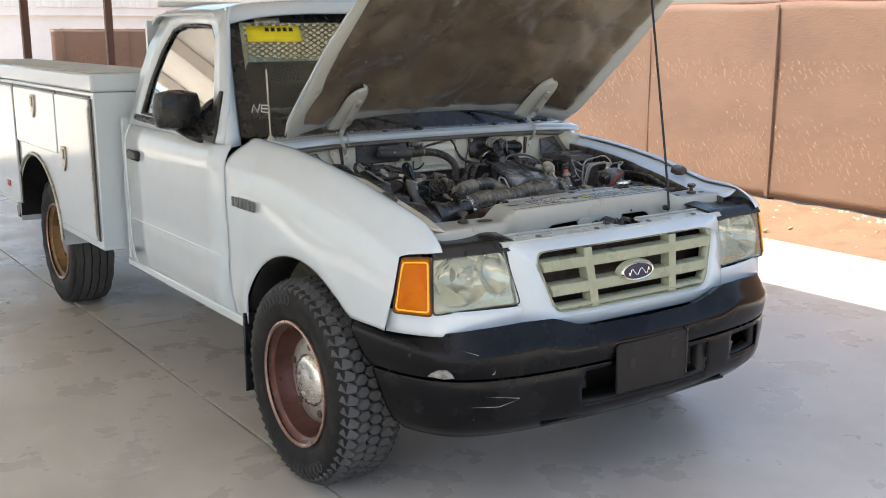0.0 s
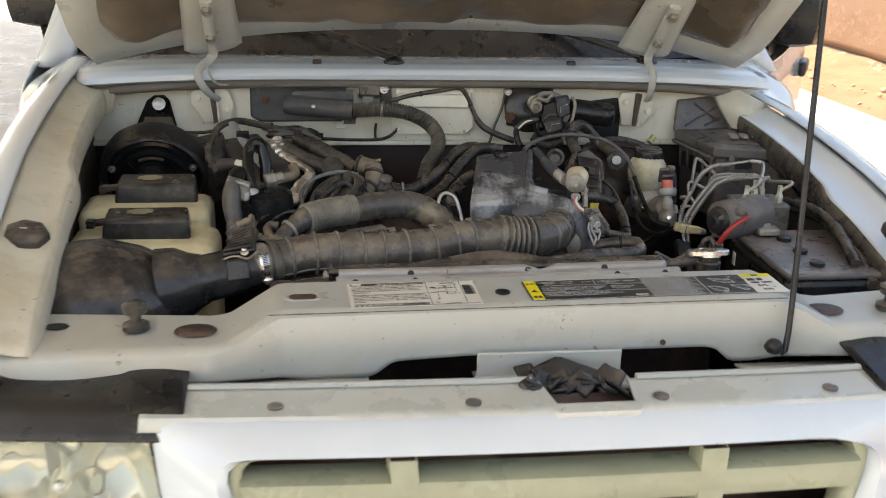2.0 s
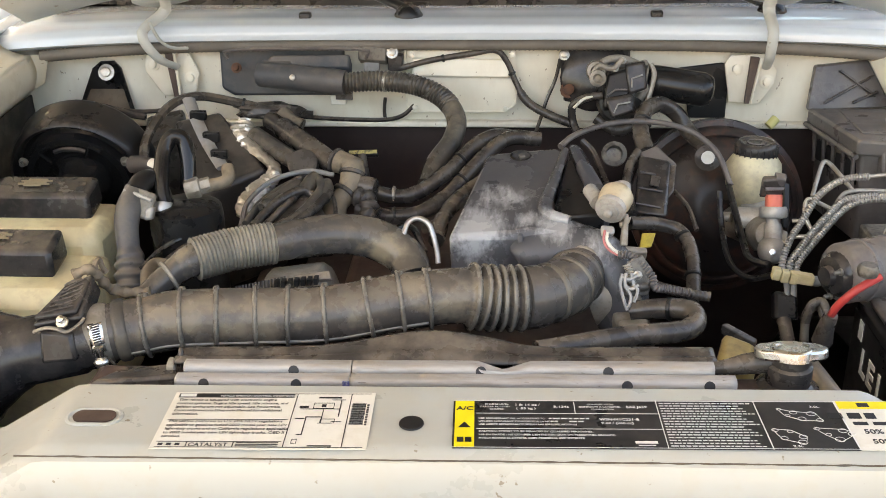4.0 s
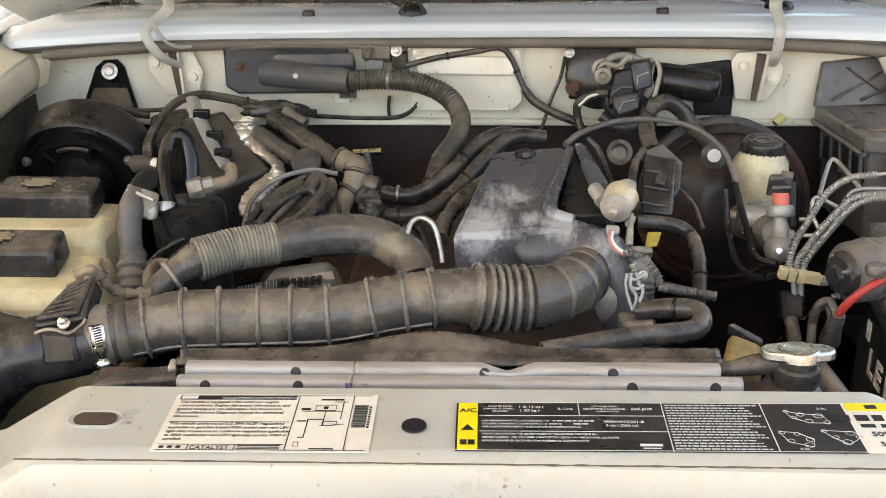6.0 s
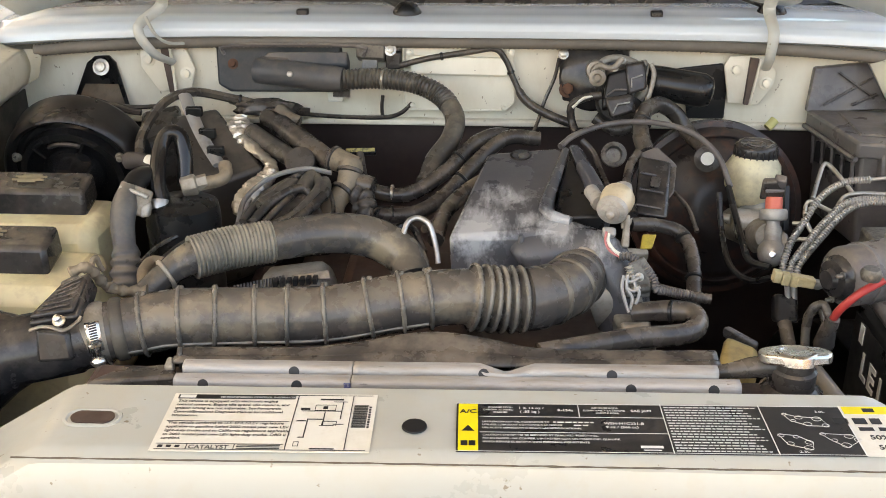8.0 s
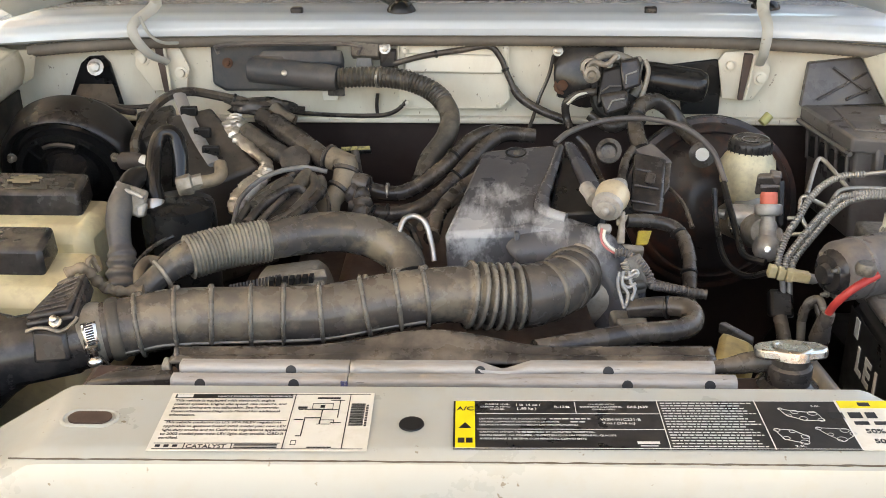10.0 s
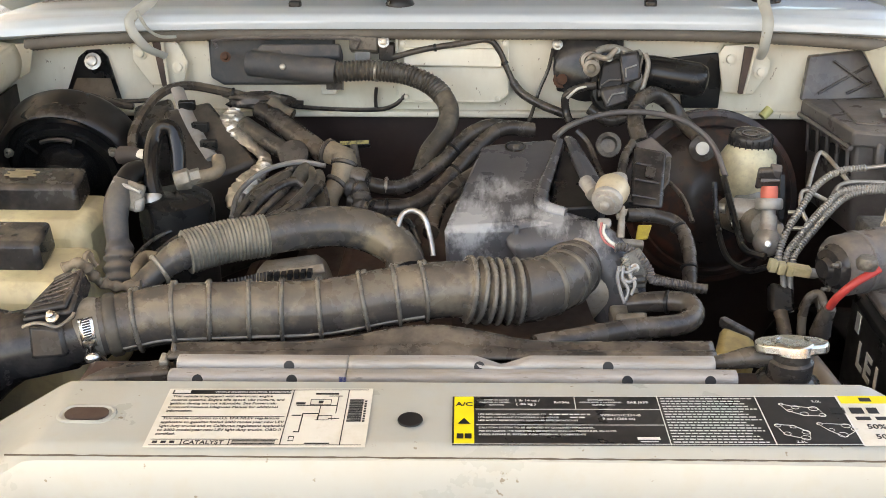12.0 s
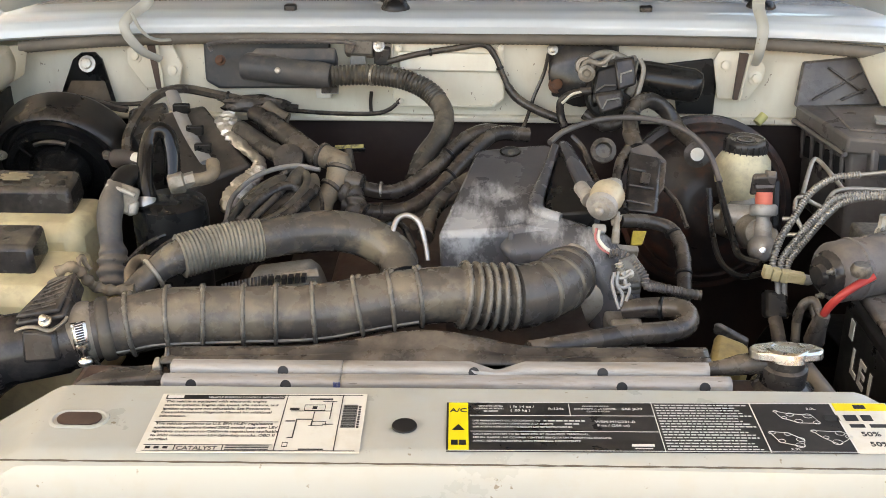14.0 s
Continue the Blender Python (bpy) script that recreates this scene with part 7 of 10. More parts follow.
# ---- coolant and washer tank ----
tk = part("coolant_tank", join(box(-0.645, -0.432, 0.035, 0.15, 0.72, 0.956), box(-0.645, -0.412, -0.085, 0.04, 0.72, 0.932)), TANK, truck, "aged yellowish plastic coolant tank with two black caps", bevel=0.018)
for y0, z0 in ((0.09, 0.958), (-0.03, 0.935)):
    cp = part("tank_cap", hexa((-0.588, y0 + 0.05, z0 + 0.034), (-0.462, y0 + 0.05, z0 + 0.034), (-0.457, y0 - 0.004, z0 + 0.028), (-0.588, y0 - 0.004, z0 + 0.028), (0, -0.004, -0.034), -0.06), GLOSS, tk, "black flip cap", bevel=0.006)
    part("cap_hinge", join(rod((-0.612, y0 + 0.022, z0 + 0.014), (-0.585, y0 + 0.022, z0 + 0.018), 0.006, 8), box(-0.618, -0.606, y0 + 0.014, y0 + 0.03, z0 + 0.008, z0 + 0.02)), GLOSS, tk, "cap hinge peg")
    c = Vector((-0.535, y0 + 0.025, z0 + 0.0325))
    part("cap_mark", join(*[box(c.x - w, c.x + w, c.y + d - 0.0012, c.y + d + 0.0012, c.z - 0.001, c.z + 0.0012) for w, d in ((0.012, 0.011), (0.02, 0.006), (0.014, 0.001), (0.02, -0.004), (0.011, -0.009))]), mat("embossed_mark", (0.3, 0.25, 0.16), 0.6) if "embossed_mark" not in bpy.data.materials else bpy.data.materials["embossed_mark"], cp)

# ---- blower housing, left rear ----
bc = Vector((-0.557, 0.290, 0.932))
bw = Vector((0.05, -0.955, -0.29)).normalized()
bl = part("blower_housing", lathe([(0.05, -0.085), (0.075, -0.075), (0.096, -0.062), (0.101, -0.052), (0.099, -0.04), (0.100, -0.012), (0.098, 0.0), (0.093, 0.004), (0.088, 0.0), (0.086, -0.014), (0.078, -0.018), (0.01, -0.02)], bc, bc + bw, 56), BLOWER, truck, "large round black blower housing")
part("motor_plate", lathe([(0.085, -0.012), (0.076, -0.008), (0.073, 0.004), (0.064, 0.006), (0.060, -0.006), (0.045, -0.006), (0.042, 0.004), (0.036, 0.012), (0.034, 0.034), (0.028, 0.038), (0.008, 0.039)], bc, bc + bw, 48), SHINY, bl, "glossy black blower motor plate")
su = bw.cross(Vector((0, 0, 1))).normalized()
uu = su.cross(bw)
for a in (0.42, 2.72):
    q = bc + (su * math.cos(a) + uu * math.sin(a)) * 0.080
    bolt(q, 0.007, bl, bw)
part("plate_bridge", tube([bc + (su * math.cos(a) + uu * math.sin(a)) * 0.056 + bw * 0.004 for a in (1.15, 1.35, 1.57, 1.8, 2.0)], 0.0035, 6, 3), GLOSS, bl)
for a0 in (0.85, 2.0):
    ring_ = [bc + (su * math.cos(a0 + d) + uu * math.sin(a0 + d)) * r_ + bw * 0.006 for d, r_ in ((0.0, 0.046), (0.0, 0.054), (0.02, 0.066), (0.12, 0.068), (0.26, 0.068))]
    part("plate_rib", tube(ring_, 0.0028, 7, 4), SHINY, bl)
part("scroll_duct", hexa((-0.497, 0.420, 0.991), (-0.439, 0.430, 1.002), (-0.421, 0.360, 0.975), (-0.474, 0.330, 0.961), (0.0, 0.02, -0.10), 0.0), PLASTIC, bl, "black blower duct", bevel=0.008)
part("scroll_lip", tube([(-0.568, 0.390, 1.015), (-0.537, 0.390, 1.009), (-0.504, 0.390, 1.005), (-0.476, 0.395, 1.004), (-0.452, 0.400, 1.006)], 0.0065, 8, 5, flat=0.5), GLOSS, bl, "flat lip of the scroll")
part("scroll_flange", tube([(-0.652, 0.360, 0.983), (-0.626, 0.380, 1.008), (-0.582, 0.385, 1.018), (-0.536, 0.385, 1.011), (-0.503, 0.385, 1.001), (-0.484, 0.385, 0.998)], 0.005, 7, 5), PLASTIC, bl)
o = [Vector(p) for p in ((-0.615, 0.462, 0.995), (-0.588, 0.465, 1.053), (-0.575, 0.466, 1.063), (-0.554, 0.466, 1.064), (-0.544, 0.465, 1.053), (-0.529, 0.460, 0.988))]
tan_dirt = mat("caked_dirt", (0.16, 0.125, 0.09), 0.9, tint=(0.09, 0.07, 0.05), tint_scale=30.0)
sb = part("mount_bracket", mesh_from("b", o + [p + Vector((0, -0.03, 0)) for p in (o[0], o[-1])], [(0, 1, 2, 3, 4, 5), (0, 5, 7, 6)], False), CLEAN_BLACK, truck, "black triangular mounting bracket", thick=0.006)
bolt((-0.564, 0.456, 1.048), 0.013, sb)
part("filler_plate", mesh_from("b", [Vector(p) for p in ((-0.592, 0.455, 1.022), (-0.541, 0.455, 1.022), (-0.528, 0.440, 0.991), (-0.605, 0.440, 0.990))], [(0, 1, 2, 3)], False), tan_dirt, sb, thick=0.003)

# ---- heater case and pipes behind the engine, left of the middle ----
hc = part("heater_case", hexa((-0.438, 0.375, 0.996), (-0.369, 0.385, 1.008), (-0.281, 0.285, 0.952), (-0.382, 0.250, 0.920), (0.01, 0.03, -0.16), -0.06), CASE, truck, "dark dusty heater case", bevel=0.006)
part("case_loom", tube([(-0.417, 0.390, 1.024), (-0.399, 0.360, 1.001), (-0.372, 0.320, 0.975), (-0.344, 0.285, 0.953)], 0.010, 7, flat=0.5), GREYBAR, hc, "grey strap across the case")
for a, b in (((-0.401, 0.360, 1.005), (-0.390, 0.360, 1.009)), ((-0.376, 0.330, 0.982), (-0.364, 0.330, 0.986)), ((-0.359, 0.300, 0.965), (-0.344, 0.300, 0.970))):
    m_ = (Vector(a) + Vector(b)) / 2
    part("clip", box(m_.x - 0.012, m_.x + 0.012, m_.y - 0.005, m_.y + 0.005, m_.z - 0.006, m_.z + 0.008), CLEAN_BLACK, hc, bevel=0.002)
part("harness", tube([(-0.432, 0.220, 0.967), (-0.457, 0.300, 0.985), (-0.445, 0.370, 1.015), (-0.410, 0.400, 1.026), (-0.357, 0.420, 1.012), (-0.291, 0.430, 0.994), (-0.242, 0.440, 0.986)], 0.007, 7, 5), HOSE, truck, "black wiring harness")
part("harness_wrap", blob((-0.307, 0.425, 0.997), (0.05, 0.02, 0.012), 3, 0.5, seed=4), PLASTIC, truck, "black taped harness joint")
part("foil_pipe", tube([(-0.330, 0.370, 0.998), (-0.324, 0.345, 0.980), (-0.298, 0.310, 0.969), (-0.267, 0.275, 0.956), (-0.273, 0.250, 0.945), (-0.288, 0.215, 0.934), (-0.294, 0.180, 0.921)], lambda t, l: table(t, [(0, 0.009), (0.08, 0.019), (0.2, 0.012), (0.4, 0.0085), (0.55, 0.009), (0.75, 0.014), (0.95, 0.013), (1, 0.006)]), 12, 14, wobble=0.55, flat=0.6, seed=5), FOIL, truck, "pipe wrapped in crumpled silver foil")
part("coolant_pipe", tube([(-0.311, 0.345, 0.983), (-0.267, 0.310, 0.969), (-0.239, 0.290, 0.961)], 0.0135, 9), RUBBER, truck)
part("heater_pipe", tube([(-0.294, 0.375, 0.997), (-0.276, 0.360, 0.993), (-0.218, 0.310, 0.972), (-0.180, 0.270, 0.961)], lambda t, l: 0.0165 if 0.2 < t < 0.85 else 0.013, 10), HOSE, truck, "black insulated heater pipe")
part("pipe_end", tube([(-0.280, 0.400, 1.002), (-0.266, 0.390, 0.992), (-0.248, 0.385, 0.985)], 0.011, 8), RUBBER, truck)
oc_ = Vector((-0.225, 0.270, 0.964))
part("oil_cap", lathe([(0.018, -0.01), (0.021, -0.006), (0.021, 0.006), (0.017, 0.008), (0.006, 0.0085)], oc_, oc_ + Vector((0, -0.75, 0.65)), 16), PLASTIC, truck, "black oil filler cap")
jn = part("hose_elbow", tube([(-0.151, 0.235, 0.978), (-0.149, 0.225, 0.963), (-0.154, 0.212, 0.948), (-0.166, 0.200, 0.934), (-0.171, 0.185, 0.922), (-0.170, 0.170, 0.912)], lambda t, l: 0.0155 + 0.0015 * math.sin(t * 9), 14, 8), TAN, truck, "tan dusty rubber elbow")
part("elbow_tee", tube([(-0.177, 0.255, 0.976), (-0.159, 0.245, 0.973), (-0.142, 0.240, 0.968)], lambda t, l: 0.0165 - 0.002 * t, 14, 6), TAN, jn, "tan tee branch")
for p, q in (((-0.149, 0.226, 0.967), (-0.152, 0.215, 0.953)), ((-0.175, 0.253, 0.975), (-0.159, 0.245, 0.972)), ((-0.157, 0.210, 0.944), (-0.165, 0.200, 0.936))):
    part("clamp", lathe([(0.0172, -0.003), (0.0185, -0.002), (0.0185, 0.002), (0.0172, 0.003)], p, q, 20), PLASTIC, jn)
part("upper_port", lathe([(0.012, 0), (0.014, 0.004), (0.014, 0.024), (0.011, 0.026)], (-0.141, 0.220, 0.954), (-0.116, 0.215, 0.949), 16), PLASTIC, jn, "black hose port")
part("lower_port", tube([(-0.141, 0.205, 0.943), (-0.123, 0.195, 0.939), (-0.123, 0.180, 0.927), (-0.110, 0.175, 0.923)], lambda t, l: 0.0125 + 0.0022 * math.sin(l * 480), 14, 12), PLASTIC, jn, "ribbed black hose port")
dp = part("dipstick", hexa((-0.173, 0.335, 0.963), (-0.129, 0.335, 0.965), (-0.128, 0.332, 0.959), (-0.172, 0.332, 0.957), (0, 0.004, -0.006)), CLEAN_BLACK, truck, "black dipstick handle with yellow strip", bevel=0.001)
part("strip", hexa((-0.171, 0.333, 0.964), (-0.130, 0.333, 0.966), (-0.130, 0.331, 0.963), (-0.171, 0.331, 0.961), (0, 0, -0.002)), mat("dull_yellow", (0.42, 0.36, 0.12), 0.6, tint=(0.1, 0.09, 0.05), tint_scale=160.0, tint_amount=0.9), dp)
part("stem", tube([(-0.152, 0.335, 0.958), (-0.148, 0.320, 0.934), (-0.140, 0.300, 0.898)], lambda t, l: 0.006 + 0.004 * t, 8), PLASTIC, dp)
# heater hoses running to the right
part("heater_hose", tube([(-0.151, 0.240, 0.948), (-0.106, 0.235, 0.933), (-0.068, 0.235, 0.935), (-0.024, 0.265, 0.956), (0.010, 0.300, 0.982), (0.041, 0.315, 0.993), (0.068, 0.320, 0.989)], 0.0105, 10, 6), HOSE, truck, "black heater hose")
part("heater_hose", tube([(-0.140, 0.200, 0.927), (-0.102, 0.190, 0.920), (-0.061, 0.195, 0.922), (-0.021, 0.225, 0.938), (0.015, 0.265, 0.967), (0.056, 0.300, 0.993), (0.103, 0.310, 0.990)], 0.0105, 10, 6), HOSE, truck, "black heater hose")
part("heater_hose", tube([(-0.023, 0.050, 0.946), (-0.018, 0.120, 0.950), (0.004, 0.180, 0.957), (0.032, 0.200, 0.970)], 0.010, 9, 6), HOSE, truck)
part("spark_wire", tube([(-0.039, 0.080, 0.947), (-0.022, 0.120, 0.946), (0.011, 0.170, 0.954)], 0.005, 8, 6), HOSE, truck)
part("hose_clip", lathe([(0.0125, -0.012), (0.0125, 0.012)], (-0.139, 0.239, 0.945), (-0.099, 0.235, 0.932), 14), PLASTIC, truck)
part("hose_clip", lathe([(0.0125, -0.012), (0.0125, 0.012)], (-0.129, 0.198, 0.925), (-0.094, 0.190, 0.920), 14), PLASTIC, truck)
# ignition leads and grey cable
part("grey_cable", tube([(-0.278, 0.120, 0.932), (-0.282, 0.180, 0.943), (-0.256, 0.220, 0.959), (-0.213, 0.240, 0.965), (-0.177, 0.240, 0.960)], 0.0035, 7, 6), GREYBAR, truck, "thin grey cable")
lead = [[(-0.266, 0.100, 0.944), (-0.255, 0.150, 0.955), (-0.226, 0.190, 0.965), (-0.200, 0.210, 0.963)], [(-0.256, 0.100, 0.940), (-0.238, 0.140, 0.955), (-0.207, 0.170, 0.963), (-0.190, 0.170, 0.952)], [(-0.241, 0.100, 0.941), (-0.226, 0.130, 0.952), (-0.211, 0.170, 0.959), (-0.208, 0.190, 0.964)], [(-0.221, 0.090, 0.945), (-0.198, 0.120, 0.952), (-0.182, 0.170, 0.964), (-0.190, 0.200, 0.968)], [(-0.264, 0.120, 0.944), (-0.240, 0.180, 0.959), (-0.213, 0.200, 0.970)], [(-0.207, 0.090, 0.945), (-0.186, 0.130, 0.952), (-0.171, 0.170, 0.960)]]
for i, pts in enumerate(lead):
    part("ignition_lead", tube(pts, 0.0065 if i % 2 else 0.0045, 8, 6), HOSE if i % 3 else RUBBER, truck, "dusty black ignition lead")
for p, q in (((-0.234, 0.155, 0.957), (-0.218, 0.185, 0.964)), ((-0.251, 0.130, 0.951), (-0.233, 0.165, 0.957)), ((-0.204, 0.170, 0.959), (-0.198, 0.200, 0.968)), ((-0.177, 0.160, 0.956), (-0.179, 0.200, 0.964))):
    part("lead_boot", lathe([(0.009, 0), (0.011, 0.01), (0.010, 0.03), (0.007, 0.04)], p, q, 10), RUBBER, truck)
part("coil_pack", hexa((-0.260, 0.170, 0.951), (-0.195, 0.180, 0.960), (-0.163, 0.120, 0.941), (-0.258, 0.120, 0.932), (0, 0.02, -0.06)), PLASTIC, truck, "black ignition coil pack", bevel=0.006)

# ---- accumulator, U hose, connector ----
ac = Vector((-0.341, 0.105, 0.970))
part("accumulator", lathe([(0.044, -0.16), (0.046, -0.02), (0.044, -0.006), (0.034, 0.0), (0.01, 0.003)], ac, ac + Vector((0, 0, 1)), 30), CLEAN_BLACK, truck, "black steel accumulator canister")
part("u_hose", tube([(-0.363, 0.090, 0.967), (-0.369, 0.105, 0.992), (-0.372, 0.135, 1.022), (-0.367, 0.147, 1.037), (-0.357, 0.150, 1.042), (-0.348, 0.150, 1.033), (-0.343, 0.140, 1.010), (-0.342, 0.125, 0.979)], 0.0102, 12, 8), SHINY, truck, "glossy black U-shaped hose")
part("ferrule", lathe([(0.013, -0.006), (0.0145, 0), (0.013, 0.006)], (-0.366, 0.090, 0.968), (-0.368, 0.105, 0.994), 16), SILVER, truck)
fb = part("brass_fitting", lathe([(0.011, -0.014), (0.0135, -0.012), (0.0135, 0.004), (0.010, 0.006), (0.010, 0.018)], (-0.330, 0.120, 0.984), (-0.298, 0.130, 0.990), 6), DULLCAST, truck, "dull metal hose fitting")
part("pipe", tube([(-0.325, 0.122, 0.985), (-0.301, 0.128, 0.987), (-0.292, 0.135, 0.992), (-0.296, 0.150, 1.001)], 0.0085, 8), TAN, fb)
part("grey_boot", tube([(-0.423, 0.160, 1.000), (-0.402, 0.150, 1.005), (-0.382, 0.140, 1.003)], lambda t, l: 0.012 - 0.004 * t, 8), mat("dark_boot", (0.055, 0.046, 0.042), 0.6), truck)
part("white_plug", lathe([(0.008, 0), (0.008, 0.02)], (-0.393, 0.145, 1.006), (-0.370, 0.135, 1.004), 12), LABELW, truck)
cn = part("connector", mesh_from("c", [Vector(p) for p in ((-0.403, 0.080, 1.003), (-0.364, 0.074, 0.992), (-0.366, 0.070, 0.983), (-0.373, 0.060, 0.963), (-0.386, 0.060, 0.967), (-0.388, 0.066, 0.982), (-0.406, 0.070, 0.989))], [tuple(range(7))], False), DULLCAST, truck, "grey dusty hose bracket", thick=0.010, bevel=0.003)
part("connector_lip", tube([(-0.402, 0.068, 0.998), (-0.384, 0.064, 0.995), (-0.366, 0.060, 0.989)], 0.0026, 7, 4), CASTLITE, cn, "pale lip")
part("connector_ear", hexa((-0.377, 0.060, 0.978), (-0.365, 0.062, 0.982), (-0.367, 0.054, 0.967), (-0.377, 0.054, 0.965), (0, 0.012, -0.004)), CASTLITE, cn, bevel=0.003)
part("grey_hose", tube([(-0.394, 0.078, 0.993), (-0.395, 0.062, 0.982), (-0.396, 0.048, 0.964), (-0.392, 0.034, 0.944), (-0.387, 0.022, 0.928), (-0.385, 0.010, 0.912), (-0.383, 0.000, 0.898)], lambda t, l: table(t, [(0, 0.012), (0.2, 0.0155), (0.6, 0.0135), (0.68, 0.0175), (1, 0.018)]) + (0.0018 * math.sin(l * 480) if t > 0.68 else 0.0), 14, 12), mat("grey_rubber", (0.085, 0.086, 0.09), 0.36, tint=(0.17, 0.15, 0.12), tint_scale=12.0, dust=DUST, dust_amount=0.2), truck, "grey rubber hose with ribbed boot")
part("bypass_hose", tube([(-0.367, 0.100, 0.960), (-0.370, 0.106, 0.972), (-0.377, 0.112, 0.988), (-0.385, 0.108, 0.998), (-0.390, 0.092, 0.998), (-0.392, 0.080, 0.992)], 0.0135, 12, 7), CLEAN_BLACK, truck, "short black hose into the canister")
part("ferrule", lathe([(0.0145, -0.003), (0.0165, 0), (0.0145, 0.003)], (-0.367, 0.100, 0.961), (-0.370, 0.106, 0.972), 18), SILVER, truck)

part("thin_line", tube([(-0.358, -0.020, 0.937), (-0.351, 0.030, 0.939), (-0.329, 0.070, 0.939), (-0.289, 0.090, 0.934)], 0.0025, 6, 6), HOSE, truck)
part("small_pipe", tube([(-0.321, -0.100, 0.946), (-0.332, -0.070, 0.953), (-0.329, -0.050, 0.956), (-0.316, -0.050, 0.955)], 0.007, 8, 6), TAN, truck)

# ---- second hose with convoluted sleeve ----
H2 = [(-0.315, -0.125, 0.954), (-0.299, -0.100, 0.963), (-0.273, -0.080, 0.976), (-0.236, -0.055, 0.978), (-0.197, -0.035, 0.977), (-0.158, -0.010, 0.975), (-0.121, 0.000, 0.974), (-0.084, 0.005, 0.964), (-0.054, -0.005, 0.948), (-0.043, -0.030, 0.932)]
h2 = part("radiator_hose", tube(H2, lambda t, l: table(t, [(0, 0.011), (0.12, 0.015), (0.2, 0.019), (0.5, 0.022), (0.8, 0.024), (1, 0.022)]), 16, 8), CLAYED, truck, "dusty black upper radiator hose with clay stains")
part("sleeve", tube(H2[2:5], coil_r(0.0232, 0.0042, 0.0011), 18, 40), RIBS, h2, "ribbed protective sleeve")
alt = part("alternator", lathe([(0.03, -0.034), (0.058, -0.034), (0.063, -0.028), (0.063, 0.028), (0.058, 0.034), (0.03, 0.036)], (-0.169, -0.030, 0.880), (-0.156, -0.030, 0.882), 36), DULLCAST, truck, "dusty finned alternator")
for k in range(7):
    c_ = Vector((-0.186, -0.075, 0.947)).lerp(Vector((-0.144, -0.070, 0.950)), k / 6)
    part("slot", box(c_.x - 0.0022, c_.x + 0.0022, c_.y - 0.006, c_.y + 0.004, c_.z - 0.004, c_.z + 0.003), INK, alt)
part("tab", hexa((-0.172, -0.062, 0.950), (-0.132, -0.055, 0.954), (-0.129, -0.062, 0.947), (-0.168, -0.070, 0.948), (0, 0.002, -0.003)), DULLCAST, alt, "pale casting tab", bevel=0.001)
for k in range(16):
    q_ = Vector((-0.232, -0.075, 0.942)).lerp(Vector((-0.181, -0.060, 0.948)), k / 15)
    part("belt_tooth", rod(q_, q_ + Vector((0.001, -0.006, -0.008)), 0.0014, 5), PLASTIC, alt)
part("lifting_eye", tube([(-0.056, 0.000, 0.974), (-0.051, 0.010, 0.985), (-0.040, 0.015, 0.988), (-0.027, 0.010, 0.982), (-0.019, 0.000, 0.960), (-0.016, -0.010, 0.944)], 0.0032, 10, 8), SILVER, truck, "bent bright steel dipstick tube")
part("black_loop", tube([(-0.072, 0.020, 0.969), (-0.059, 0.030, 0.972), (-0.045, 0.020, 0.971), (-0.032, 0.000, 0.953)], 0.004, 7, 6), CLEAN_BLACK, truck)

